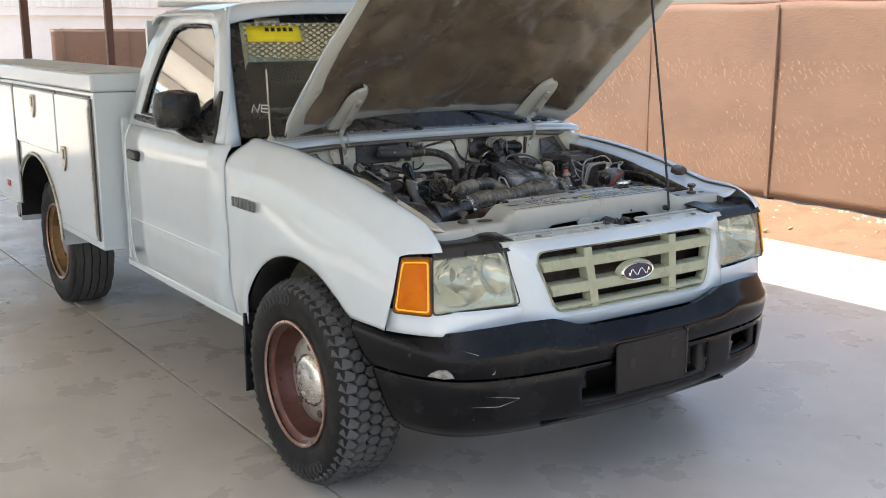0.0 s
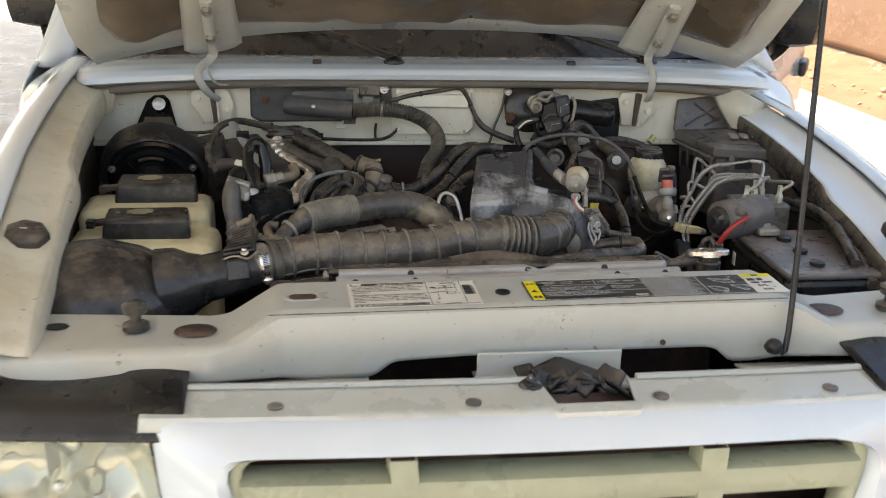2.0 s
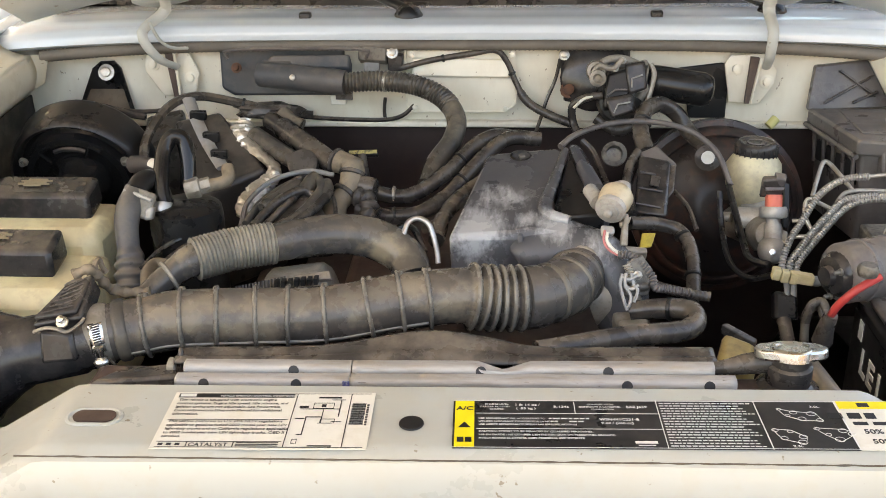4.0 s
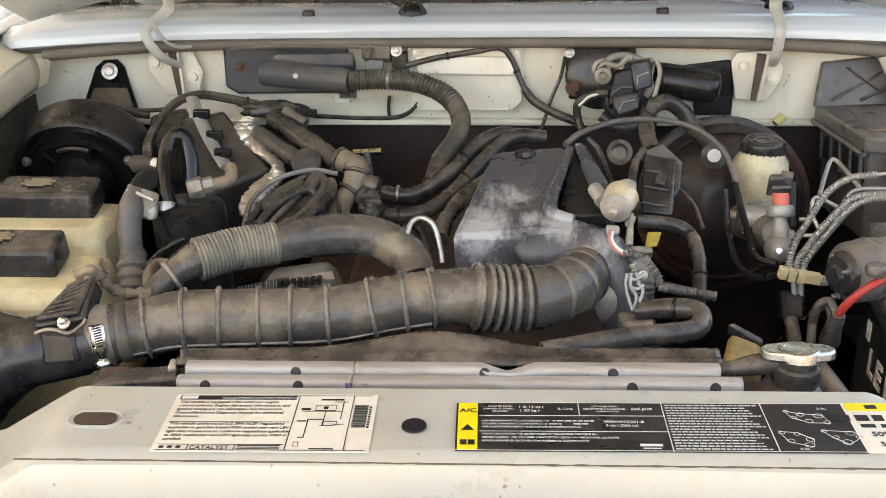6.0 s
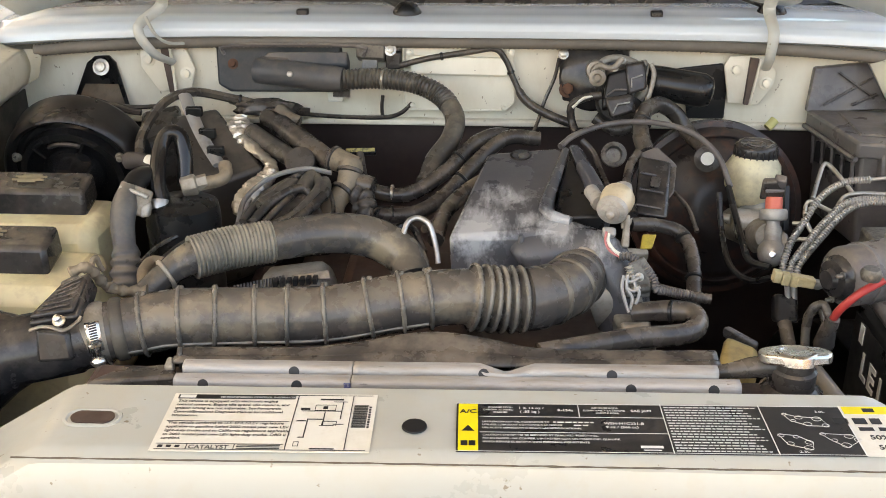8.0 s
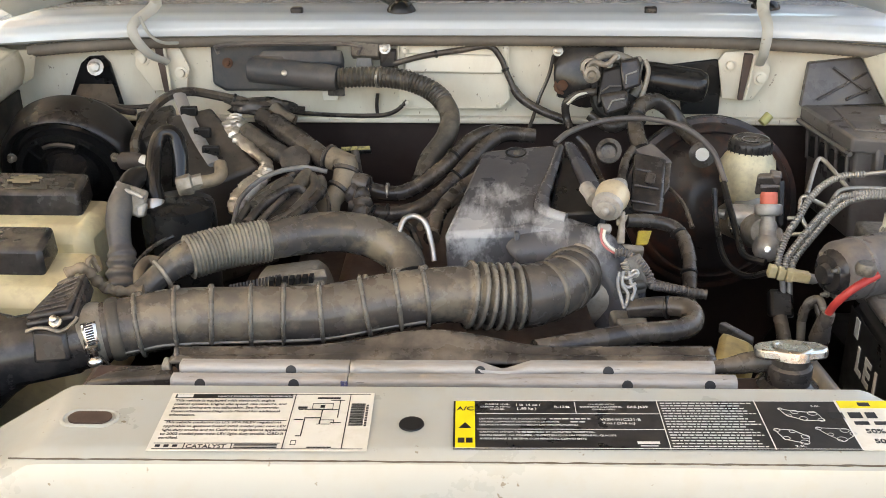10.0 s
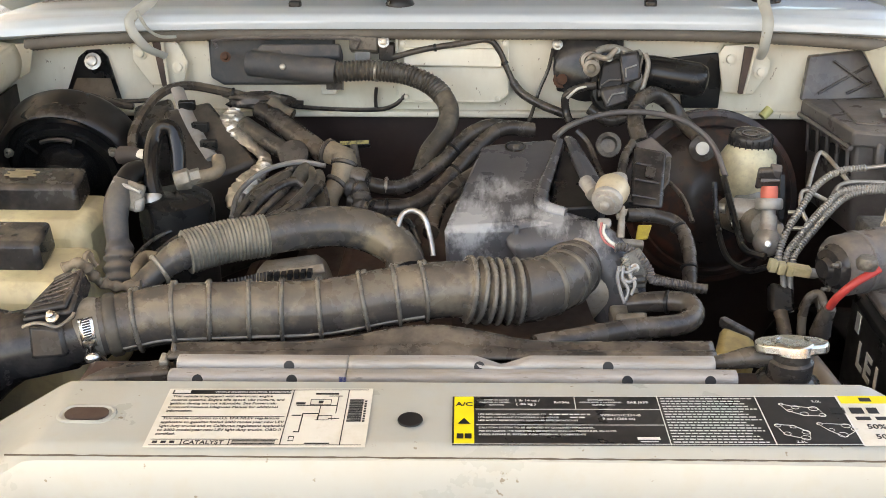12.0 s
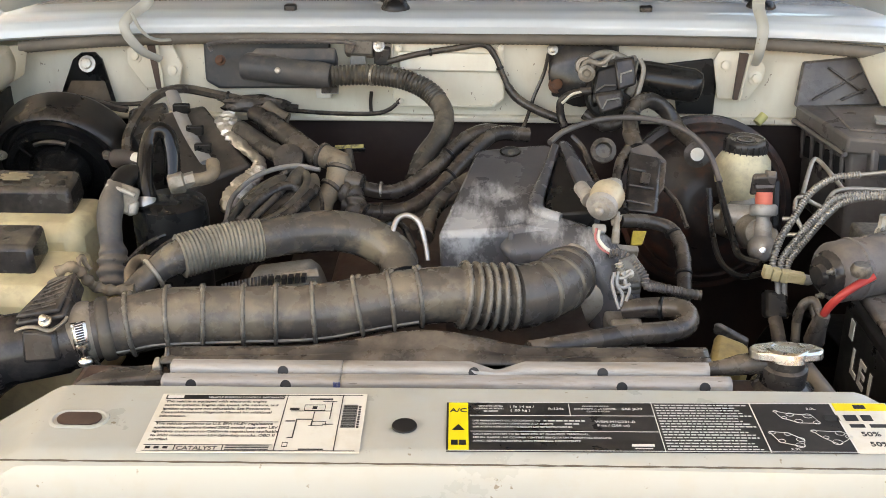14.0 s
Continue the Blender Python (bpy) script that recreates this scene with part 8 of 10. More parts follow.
# ---- plenum ----
def chalky(name, base, chalk, spots):
    """Black moulded plastic gone chalky: pale scuffed patches about a few places, and scattered streaks."""
    m = mat(name, base, 0.27, tint=(0.1, 0.098, 0.098), tint_scale=11.0, tint_amount=0.6, grain=0.12, grain_scale=120, sharp=0.08)
    nt = m.node_tree
    bs = nt.nodes["Principled BSDF"]
    tc = nt.nodes.new("ShaderNodeTexCoord")

    def node(kind, **props):
        n = nt.nodes.new(kind)
        for k, v in props.items():
            n.inputs[k].default_value = v
        return n

    def calc(op, a, b):
        n = nt.nodes.new("ShaderNodeMath")
        n.operation = op
        for sock, v in ((n.inputs[0], a), (n.inputs[1], b)):
            if isinstance(v, float):
                sock.default_value = v
            else:
                nt.links.new(v, sock)
        return n.outputs[0]

    total = None
    for (c, r, k) in spots:
        d = nt.nodes.new("ShaderNodeVectorMath")
        d.operation = "DISTANCE"
        d.inputs[1].default_value = c
        nt.links.new(tc.outputs["Object"], d.inputs[0])
        mr = node("ShaderNodeMapRange", **{"From Min": r, "From Max": 0.0, "To Min": 0.0, "To Max": k})
        nt.links.new(d.outputs["Value"], mr.inputs["Value"])
        total = mr.outputs[0] if total is None else calc("MAXIMUM", total, mr.outputs[0])
    mp = node("ShaderNodeMapping", Scale=(1.3, 0.4, 1.0), Rotation=(0.0, 0.0, -0.7))
    nt.links.new(tc.outputs["Object"], mp.inputs["Vector"])
    n1 = node("ShaderNodeTexNoise", Scale=26.0, Detail=9.0, Roughness=0.68, Distortion=0.6)
    n2 = node("ShaderNodeTexNoise", Scale=150.0, Detail=4.0, Roughness=0.6)
    nt.links.new(mp.outputs[0], n1.inputs["Vector"])
    nt.links.new(mp.outputs[0], n2.inputs["Vector"])
    mixed = calc("ADD", calc("MULTIPLY", n1.outputs["Fac"], 0.72), calc("MULTIPLY", n2.outputs["Fac"], 0.28))
    edge = node("ShaderNodeMapRange", **{"From Min": 0.88, "From Max": 1.09})
    nt.links.new(calc("ADD", mixed, total), edge.inputs["Value"])
    x = nt.nodes.new("ShaderNodeMix")
    x.data_type = "RGBA"
    nt.links.new(edge.outputs[0], x.inputs["Factor"])
    nt.links.new(bs.inputs["Base Color"].links[0].from_socket, x.inputs["A"])
    x.inputs["B"].default_value = (*chalk, 1.0)
    nt.links.new(x.outputs["Result"], bs.inputs["Base Color"])
    return m


PLEN = chalky("chalky_black_plastic", (0.078, 0.079, 0.085), (0.37, 0.38, 0.39),
              (((0.024, 0.000, 0.992), 0.11, 0.72), ((0.034, -0.010, 0.986), 0.045, 0.66), ((0.084, 0.010, 0.989), 0.045, 0.66), ((0.115, 0.000, 0.990), 0.065, 0.72), ((0.055, 0.060, 1.003), 0.10, 0.60), ((0.161, -0.020, 0.978), 0.07, 0.62)))
top = [(-0.005, -0.010, 0.977), (0.071, -0.012, 0.981), (0.087, -0.010, 0.984), (0.133, -0.012, 0.985), (0.166, -0.006, 0.981), (0.163, 0.006, 0.985), (0.138, 0.015, 0.990), (0.116, 0.022, 0.992), (0.105, 0.030, 0.995), (0.132, 0.165, 1.019), (0.123, 0.178, 1.022), (0.038, 0.175, 1.015), (0.032, 0.168, 1.011)]
n_ = len(top)
low = [Vector(p) + Vector((0.004 if p[0] < 0.05 else 0.0, -0.002, -0.085)) for p in top]
pn = part("intake_plenum", mesh_from("plenum", [Vector(p) for p in top] + low, [tuple(range(n_)), tuple(range(n_, 2 * n_))[::-1]] + [(i, i + n_, (i + 1) % n_ + n_, (i + 1) % n_) for i in range(n_)], False), PLEN, truck, "black plastic intake plenum with chalky scuffs", bevel=0.006)
part("plenum_ridge", tube([(0.131, 0.168, 1.021), (0.119, 0.112, 1.009), (0.105, 0.045, 0.999), (0.107, 0.022, 0.993), (0.131, 0.010, 0.990)], lambda t, l: table(t, [(0, 0.0045), (0.5, 0.007), (0.8, 0.009), (1, 0.006)]), 12, 8, flat=0.8), PLEN, pn, "rounded diagonal ridge")
part("plenum_recess", hexa((0.133, 0.165, 1.009), (0.149, 0.165, 1.009), (0.172, 0.035, 0.988), (0.112, 0.035, 0.984), (0, 0, -0.04)), CLEAN_BLACK, pn, "dark recess", bevel=0.003)
part("plenum_runner", hexa((0.135, 0.185, 1.026), (0.151, 0.185, 1.024), (0.184, 0.060, 0.997), (0.159, 0.055, 0.999), (0, 0.012, -0.05), 0.02), PLEN, pn, "slanting runner", bevel=0.006)
part("plenum_elbow", tube([(0.079, -0.004, 0.948), (0.088, -0.004, 0.953), (0.125, -0.002, 0.956), (0.157, -0.006, 0.955), (0.178, -0.016, 0.939), (0.189, -0.026, 0.913), (0.193, -0.034, 0.882)], lambda t, l: table(t, [(0, 0.020), (0.03, 0.0265), (0.3, 0.029), (0.7, 0.031), (1, 0.029)]), 26, 10), PLEN, pn, "thick elbow to the throttle")
part("plenum_step", hexa((0.073, -0.016, 0.982), (0.079, -0.016, 0.982), (0.080, -0.022, 0.944), (0.074, -0.022, 0.944), (0, 0.012, 0)), PLEN, pn, bevel=0.002)
hc_ = Vector((0.076, 0.160, 1.015))
part("plenum_well", lathe([(0.0125, -0.001), (0.0135, 0.0012), (0.0115, 0.002), (0.0105, -0.001), (0.001, -0.001)], hc_, hc_ + Vector((0, -0.2, 1)), 24), CLEAN_BLACK, pn, "dark screw well")
part("well_screw", lathe([(0.0042, 0), (0.0042, 0.003), (0.001, 0.0035)], hc_ + Vector((0.001, -0.003, 0)), hc_ + Vector((0, -0.2, 1)), 8), CAST, pn)

part("throttle_body", lathe([(0.032, -0.02), (0.034, 0.0), (0.030, 0.02), (0.034, 0.024), (0.034, 0.036)], (0.173, -0.020, 0.915), (0.198, -0.020, 0.924), 26), DULLCAST, truck, "dusty aluminium throttle body")
part("throttle_lug", hexa((0.176, -0.060, 0.913), (0.198, -0.060, 0.913), (0.212, -0.120, 0.901), (0.189, -0.130, 0.897), (0, 0.02, -0.03)), DULLCAST, truck, "aluminium casting lug", bevel=0.005)
sv0, sv1 = Vector((0.182, 0.020, 1.013)), Vector((0.167, -0.020, 1.002))
sv = part("idle_valve", lathe([(0.011, -0.010), (0.0175, -0.007), (0.019, -0.004), (0.019, 0.005), (0.0172, 0.008), (0.0172, 0.020), (0.0155, 0.022)], sv0, sv1, 28), mat("cream_metal", (0.62, 0.54, 0.38), 0.4, metal=0.3, tint=(0.42, 0.35, 0.24), tint_scale=30.0), truck, "cream and steel idle valve")
part("face", lathe([(0.0172, 0.018), (0.0178, 0.022), (0.0162, 0.025), (0.011, 0.026), (0.0105, 0.029), (0.0055, 0.030), (0.0045, 0.034), (0.003, 0.035)], sv0, sv1, 24), CASTLITE, sv, "cast face")
part("plug", hexa((0.163, -0.022, 0.998), (0.178, -0.022, 0.997), (0.178, -0.030, 0.990), (0.164, -0.030, 0.989), (0, 0.012, -0.008)), GREYBAR, sv, "grey plug", bevel=0.003)
part("pipe_stub", lathe([(0.010, 0), (0.010, 0.006), (0.0085, 0.007), (0.0085, 0.028)], (0.164, 0.025, 1.006), (0.155, 0.050, 1.011), 16), CASTLITE, sv, "aluminium pipe stub")
part("top_stub", lathe([(0.011, 0), (0.011, 0.018), (0.004, 0.019)], (0.189, 0.030, 1.009), (0.190, 0.045, 1.017), 14), CASTLITE, sv)
part("bracket_arm", hexa((0.190, 0.000, 1.002), (0.195, 0.000, 1.003), (0.194, -0.020, 0.972), (0.185, -0.020, 0.972), (0, 0.01, -0.004)), DULLCAST, sv, "steel bracket arm", bevel=0.002)
part("bracket_arm", hexa((0.185, 0.000, 0.994), (0.198, 0.000, 1.000), (0.196, -0.006, 0.994), (0.186, -0.006, 0.988), (0, 0.006, -0.004)), DULLCAST, sv, bevel=0.002)
part("bracket_foot", hexa((0.189, -0.012, 0.970), (0.216, -0.010, 0.967), (0.216, -0.016, 0.963), (0.191, -0.018, 0.965), (0, 0.006, -0.012)), DULLCAST, sv, "steel bracket foot", bevel=0.002)
part("pink_wire", tube([(0.167, -0.030, 0.995), (0.166, -0.034, 0.985), (0.171, -0.038, 0.976), (0.181, -0.040, 0.970)], 0.0014, 6), mat("pink_wire", (0.5, 0.17, 0.16), 0.5), truck, "faded pink wire")
part("pale_wire", tube([(0.170, -0.030, 0.993), (0.169, -0.034, 0.985), (0.175, -0.038, 0.977), (0.183, -0.040, 0.972)], 0.002, 6), LABELW, truck)
part("ribbed_loom", tube([(0.181, -0.040, 0.970), (0.193, -0.040, 0.970), (0.207, -0.045, 0.962), (0.218, -0.050, 0.949), (0.221, -0.055, 0.940), (0.236, -0.050, 0.935), (0.261, -0.045, 0.929)], coil_r(0.0045, 0.0036, 0.0008), 10, 26), FUSE, truck, "ribbed dark wire loom")
ps = part("position_sensor", hexa((0.190, -0.030, 0.963), (0.215, -0.026, 0.960), (0.217, -0.060, 0.941), (0.186, -0.066, 0.940), (0, 0.012, -0.016)), CAST, truck, "grey throttle position sensor", bevel=0.005)
for pts in ([(0.184, -0.068, 0.961), (0.182, -0.074, 0.950), (0.186, -0.085, 0.936), (0.189, -0.090, 0.929)], [(0.188, -0.068, 0.962), (0.187, -0.074, 0.950), (0.193, -0.080, 0.940), (0.190, -0.088, 0.931)], [(0.194, -0.066, 0.961), (0.196, -0.072, 0.951), (0.200, -0.078, 0.946), (0.196, -0.085, 0.936)], [(0.184, -0.070, 0.958), (0.192, -0.070, 0.955), (0.200, -0.070, 0.960)], [(0.186, -0.074, 0.950), (0.194, -0.076, 0.947), (0.201, -0.074, 0.951)]):
    part("sensor_wire", tube(pts, 0.0019, 6), GREYBAR, ps)

# ---- right of the plenum: plug, hoses, lines ----
pg = part("engine_plug", hexa((0.225, 0.190, 1.007), (0.265, 0.180, 1.003), (0.253, 0.100, 0.958), (0.212, 0.100, 0.963), (0.004, 0.03, -0.010), 0.02), GLOSS, truck, "black engine harness plug", bevel=0.005)
part("plug_top", hexa((0.225, 0.205, 1.006), (0.249, 0.205, 1.017), (0.274, 0.185, 0.998), (0.246, 0.180, 0.992), (0, 0.004, -0.008)), FUSE, pg, "dusty plug lid", bevel=0.003)
part("plug_side", hexa((0.247, 0.178, 0.993), (0.272, 0.182, 0.998), (0.265, 0.140, 0.979), (0.253, 0.125, 0.968), (0.0, 0.012, -0.006)), PLASTIC, pg, bevel=0.003)
for a, b in (((0.224, 0.160, 0.995), (0.243, 0.158, 0.992)), ((0.221, 0.138, 0.982), (0.250, 0.132, 0.979)), ((0.216, 0.116, 0.970), (0.245, 0.110, 0.967))):
    part("plug_ridge", rod(Vector(a) + Vector((0, -0.004, 0.002)), Vector(b) + Vector((0, -0.004, 0.002)), 0.0018, 6), GLOSS, pg)
part("plug_tab", hexa((0.238, 0.152, 0.995), (0.249, 0.150, 0.993), (0.245, 0.136, 0.985), (0.234, 0.138, 0.987), (0, 0.004, -0.003)), PLASTIC, pg, "locking tab", bevel=0.001)
part("plug_wire", tube([(0.212, 0.100, 0.963), (0.207, 0.140, 0.978), (0.213, 0.180, 0.994), (0.226, 0.210, 1.005)], 0.006, 8, 7), HOSE, pg)
part("harness", tube([(0.242, 0.245, 0.993), (0.237, 0.280, 1.010), (0.246, 0.330, 1.023), (0.269, 0.360, 1.027), (0.295, 0.370, 1.012), (0.315, 0.360, 0.986), (0.334, 0.320, 0.974)], 0.0115, 9, 7), HOSE, truck, "black wrapped harness")
part("vacuum_line", tube([(0.126, 0.200, 1.015), (0.148, 0.230, 1.022), (0.195, 0.270, 1.025), (0.248, 0.280, 1.025), (0.299, 0.270, 1.016), (0.334, 0.250, 0.992), (0.350, 0.220, 0.957)], 0.0040, 8, 9), FUSE, truck, "thin grey-black vacuum line")
bd = Vector((0.201, 0.270, 0.980))
part("round_port", lathe([(0.010, 0), (0.013, 0.004), (0.017, 0.006), (0.017, 0.014), (0.011, 0.016), (0.010, 0.004), (0.002, 0.003)], bd, bd + Vector((0, -0.9, 0.5)), 20), CAST, truck, "tarnished round port")
part("bypass_hose", tube([(0.205, 0.070, 0.963), (0.239, 0.080, 0.958), (0.265, 0.075, 0.951), (0.276, 0.050, 0.935), (0.274, 0.010, 0.911), (0.268, -0.030, 0.895)], 0.0085, 12, 7), HOSE, truck, "black bent hose")
part("yellow_tag", hexa((0.218, 0.055, 0.957), (0.234, 0.055, 0.957), (0.228, 0.040, 0.946), (0.214, 0.040, 0.944), (0.0, 0.004, -0.003)), GREEN_TAB, truck, "yellow plastic tag", bevel=0.001)
part("loop_hose", tube([(0.195, -0.080, 0.923), (0.228, -0.090, 0.932), (0.252, -0.100, 0.935), (0.255, -0.120, 0.932), (0.238, -0.140, 0.932), (0.185, -0.165, 0.939), (0.135, -0.190, 0.942), (0.092, -0.210, 0.944)], 0.011, 12, 7), HOSE, truck, "black looped coolant hose")
part("loom", tube([(0.222, -0.020, 0.926), (0.244, -0.020, 0.920), (0.266, -0.020, 0.915), (0.287, -0.020, 0.912)], coil_r(0.006, 0.005, 0.0004), 9, 16), HOSE, truck, "ribbed loom")
part("line", tube([(0.332, 0.200, 0.956), (0.334, 0.170, 0.914), (0.338, 0.120, 0.890), (0.354, 0.080, 0.889), (0.377, 0.060, 0.904)], 0.0038, 7, 7), CLEAN_BLACK, truck)
part("line", tube([(0.347, 0.220, 0.957), (0.357, 0.160, 0.911), (0.358, 0.110, 0.902), (0.378, 0.090, 0.902)], 0.0045, 7, 7), CLEAN_BLACK, truck)

# ---- firewall equipment ----
cw = part("relay_plate", plate([(-0.127, 0.034), (-0.115, 0.047), (0.062, 0.045), (0.066, 0.03), (0.066, -0.030), (0.055, -0.036), (-0.108, -0.037), (-0.127, -0.026)], -0.022, origin=(-0.259, 0.462, 1.048), ex=(1, 0, 0), ey=(0, 0.1, 1)), mat("slate_plastic", (0.05, 0.055, 0.062), 0.5, tint=(0.11, 0.1, 0.09), tint_scale=12.0, dust=DUST, dust_amount=0.25), truck, "slate grey plastic plate on the firewall", bevel=0.004)
sl_m = bpy.data.materials["slate_plastic"]
part("plate_box", hexa((-0.298, 0.435, 1.081), (-0.179, 0.435, 1.082), (-0.179, 0.425, 1.062), (-0.317, 0.425, 1.063), (0, 0.02, -0.02)), sl_m, cw, bevel=0.004)
part("plug_body", lathe([(0.017, 0), (0.019, 0.004), (0.019, 0.12), (0.0175, 0.135)], (-0.316, 0.420, 1.055), (-0.163, 0.400, 1.045), 18), sl_m, cw, "round grey connector body")
part("plate_rim", tube([(-0.365, 0.436, 1.074), (-0.354, 0.438, 1.087), (-0.167, 0.438, 1.088), (-0.157, 0.436, 1.073)], 0.003, 6, 3), FUSE, cw)
part("box_slot", hexa((-0.281, 0.434, 1.073), (-0.260, 0.434, 1.073), (-0.260, 0.428, 1.066), (-0.281, 0.428, 1.066), (0, 0.002, 0)), DARK, cw)
part("box_slot", hexa((-0.234, 0.434, 1.074), (-0.190, 0.433, 1.075), (-0.190, 0.428, 1.067), (-0.234, 0.428, 1.067), (0, 0.002, 0)), DARK, cw)
part("tongue", hexa((-0.312, 0.430, 1.073), (-0.268, 0.430, 1.072), (-0.261, 0.410, 1.058), (-0.307, 0.410, 1.056), (0, 0.006, 0)), sl_m, cw, bevel=0.002)
bolt((-0.259, 0.399, 1.054), 0.007, cw)
bolt((-0.353, 0.436, 1.060), 0.008, cw, material=RUST)
part("loom_hose", tube([(-0.182, 0.405, 1.046), (-0.131, 0.405, 1.048), (-0.080, 0.395, 1.045), (-0.038, 0.380, 1.030), (-0.017, 0.355, 1.007), (-0.021, 0.330, 0.982), (-0.042, 0.300, 0.958), (-0.052, 0.270, 0.936)], lambda t, l: 0.0145 + (0.0011 * math.sin(l * 1100) if t < 0.55 else 0.0), 14, 36), RUBBER, truck, "thick corrugated black loom")
part("loom_clip", hexa((-0.199, 0.410, 1.036), (-0.175, 0.410, 1.036), (-0.176, 0.410, 1.019), (-0.200, 0.410, 1.019), (0, 0.01, -0.004)), PLASTIC, truck)
part("white_clip", hexa((-0.217, 0.455, 1.013), (-0.190, 0.455, 1.013), (-0.193, 0.452, 0.999), (-0.215, 0.452, 0.999), (0, 0.01, -0.002)), LABELW, truck, bevel=0.001)
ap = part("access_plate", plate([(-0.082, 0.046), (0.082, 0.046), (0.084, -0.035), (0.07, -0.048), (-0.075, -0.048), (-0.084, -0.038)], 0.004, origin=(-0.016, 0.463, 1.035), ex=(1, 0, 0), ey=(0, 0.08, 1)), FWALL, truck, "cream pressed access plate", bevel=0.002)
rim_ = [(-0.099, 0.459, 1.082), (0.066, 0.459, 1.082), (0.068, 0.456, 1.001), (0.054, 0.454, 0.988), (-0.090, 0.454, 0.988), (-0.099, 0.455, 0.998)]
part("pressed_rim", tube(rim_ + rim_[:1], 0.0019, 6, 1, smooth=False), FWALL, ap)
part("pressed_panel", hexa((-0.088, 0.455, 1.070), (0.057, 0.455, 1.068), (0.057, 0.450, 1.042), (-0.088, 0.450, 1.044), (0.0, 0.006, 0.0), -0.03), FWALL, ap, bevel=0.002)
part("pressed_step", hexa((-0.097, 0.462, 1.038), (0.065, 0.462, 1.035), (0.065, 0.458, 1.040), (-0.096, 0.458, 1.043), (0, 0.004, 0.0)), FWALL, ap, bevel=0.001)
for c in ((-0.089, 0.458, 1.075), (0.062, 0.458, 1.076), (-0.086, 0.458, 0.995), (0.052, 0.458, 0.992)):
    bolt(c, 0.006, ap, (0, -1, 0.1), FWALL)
part("relay_block", hexa((-0.167, 0.440, 1.093), (-0.125, 0.440, 1.089), (-0.126, 0.440, 1.069), (-0.168, 0.440, 1.071), (0, 0.02, -0.01)), CAST, truck, "small grimy metal relay", bevel=0.002)
bolt((-0.117, 0.445, 1.081), 0.009, truck)
part("grey_strap", hexa((-0.158, 0.450, 1.084), (-0.139, 0.450, 1.084), (-0.138, 0.450, 1.049), (-0.162, 0.450, 1.050), (0, 0.01, 0)), GREYBAR, truck)
part("black_clip", hexa((-0.124, 0.445, 1.078), (-0.102, 0.445, 1.076), (-0.103, 0.445, 1.052), (-0.125, 0.445, 1.052), (0, 0.02, 0)), PLASTIC, truck, bevel=0.002)
part("firewall_cable", tube([(-0.105, 0.448, 1.057), (-0.059, 0.452, 1.068), (-0.000, 0.455, 1.077), (0.037, 0.455, 1.082), (0.054, 0.455, 1.065), (0.067, 0.452, 1.036), (0.084, 0.445, 1.008), (0.114, 0.435, 0.991), (0.151, 0.420, 0.980)], lambda t, l: 0.0045 if t < 0.7 else 0.0065, 8, 7), HOSE, truck, "black cable along the firewall")
part("firewall_cable", tube([(0.133, 0.455, 1.069), (0.127, 0.455, 1.039), (0.114, 0.452, 1.006), (0.102, 0.440, 0.970), (0.093, 0.420, 0.958)], 0.003, 6, 6), HOSE, truck, "thin dark cable")
part("ground_wire", tube([(-0.246, 0.458, 0.977), (-0.193, 0.458, 0.974), (-0.131, 0.455, 0.975), (-0.105, 0.455, 0.982), (-0.087, 0.455, 0.998)], 0.0035, 6, 6), HOSE, truck)
part("ground_wire", tube([(-0.132, 0.460, 1.008), (-0.134, 0.460, 0.990), (-0.133, 0.458, 0.973)], 0.003, 6), HOSE, truck)
# wiper motor
wm = part("wiper_motor", lathe([(0.016, 0), (0.0235, 0.006), (0.0245, 0.02), (0.0245, 0.085), (0.02, 0.096), (0.008, 0.1)], (0.255, 0.420, 1.046), (0.353, 0.400, 1.035), 24), CLEAN_BLACK, truck, "black cylindrical wiper motor")
part("gear_case", join(hexa((0.185, 0.420, 1.066), (0.233, 0.420, 1.069), (0.253, 0.415, 1.059), (0.193, 0.410, 1.051), (0, 0.03, -0.035)), hexa((0.212, 0.430, 1.075), (0.246, 0.430, 1.072), (0.250, 0.425, 1.057), (0.214, 0.425, 1.057), (0, 0.02, -0.02))), CAST, wm, "dirty cast gear case", bevel=0.005)
part("flange", lathe([(0.013, -0.004), (0.015, 0), (0.013, 0.008), (0.008, 0.009), (0.006, 0.004), (0.001, 0.004)], (0.183, 0.400, 1.065), (0.172, 0.280, 1.088), 18), DULLCAST, wm)
part("flange", lathe([(0.026, -0.003), (0.027, 0), (0.026, 0.004)], (0.253, 0.420, 1.046), (0.353, 0.400, 1.035), 22), CAST, wm)
part("motor_plug", hexa((0.193, 0.405, 1.044), (0.229, 0.405, 1.050), (0.238, 0.390, 1.023), (0.195, 0.385, 1.014), (0, 0.02, -0.015)), CLEAN_BLACK, wm, bevel=0.004)
part("motor_wire", tube([(0.193, 0.395, 1.030), (0.169, 0.395, 1.026), (0.151, 0.400, 1.012), (0.152, 0.400, 0.990), (0.158, 0.390, 0.976)], 0.006, 8, 6), HOSE, wm)
part("bare_wire", tube([(0.190, 0.392, 1.029), (0.168, 0.390, 1.027), (0.152, 0.392, 1.012)], 0.0022, 6, 6), LABELW, wm)
part("case_bridge", tube([(0.185, 0.410, 1.066), (0.198, 0.415, 1.076), (0.216, 0.420, 1.078), (0.235, 0.420, 1.073), (0.250, 0.415, 1.066)], 0.006, 8, 5), DULLCAST, wm)
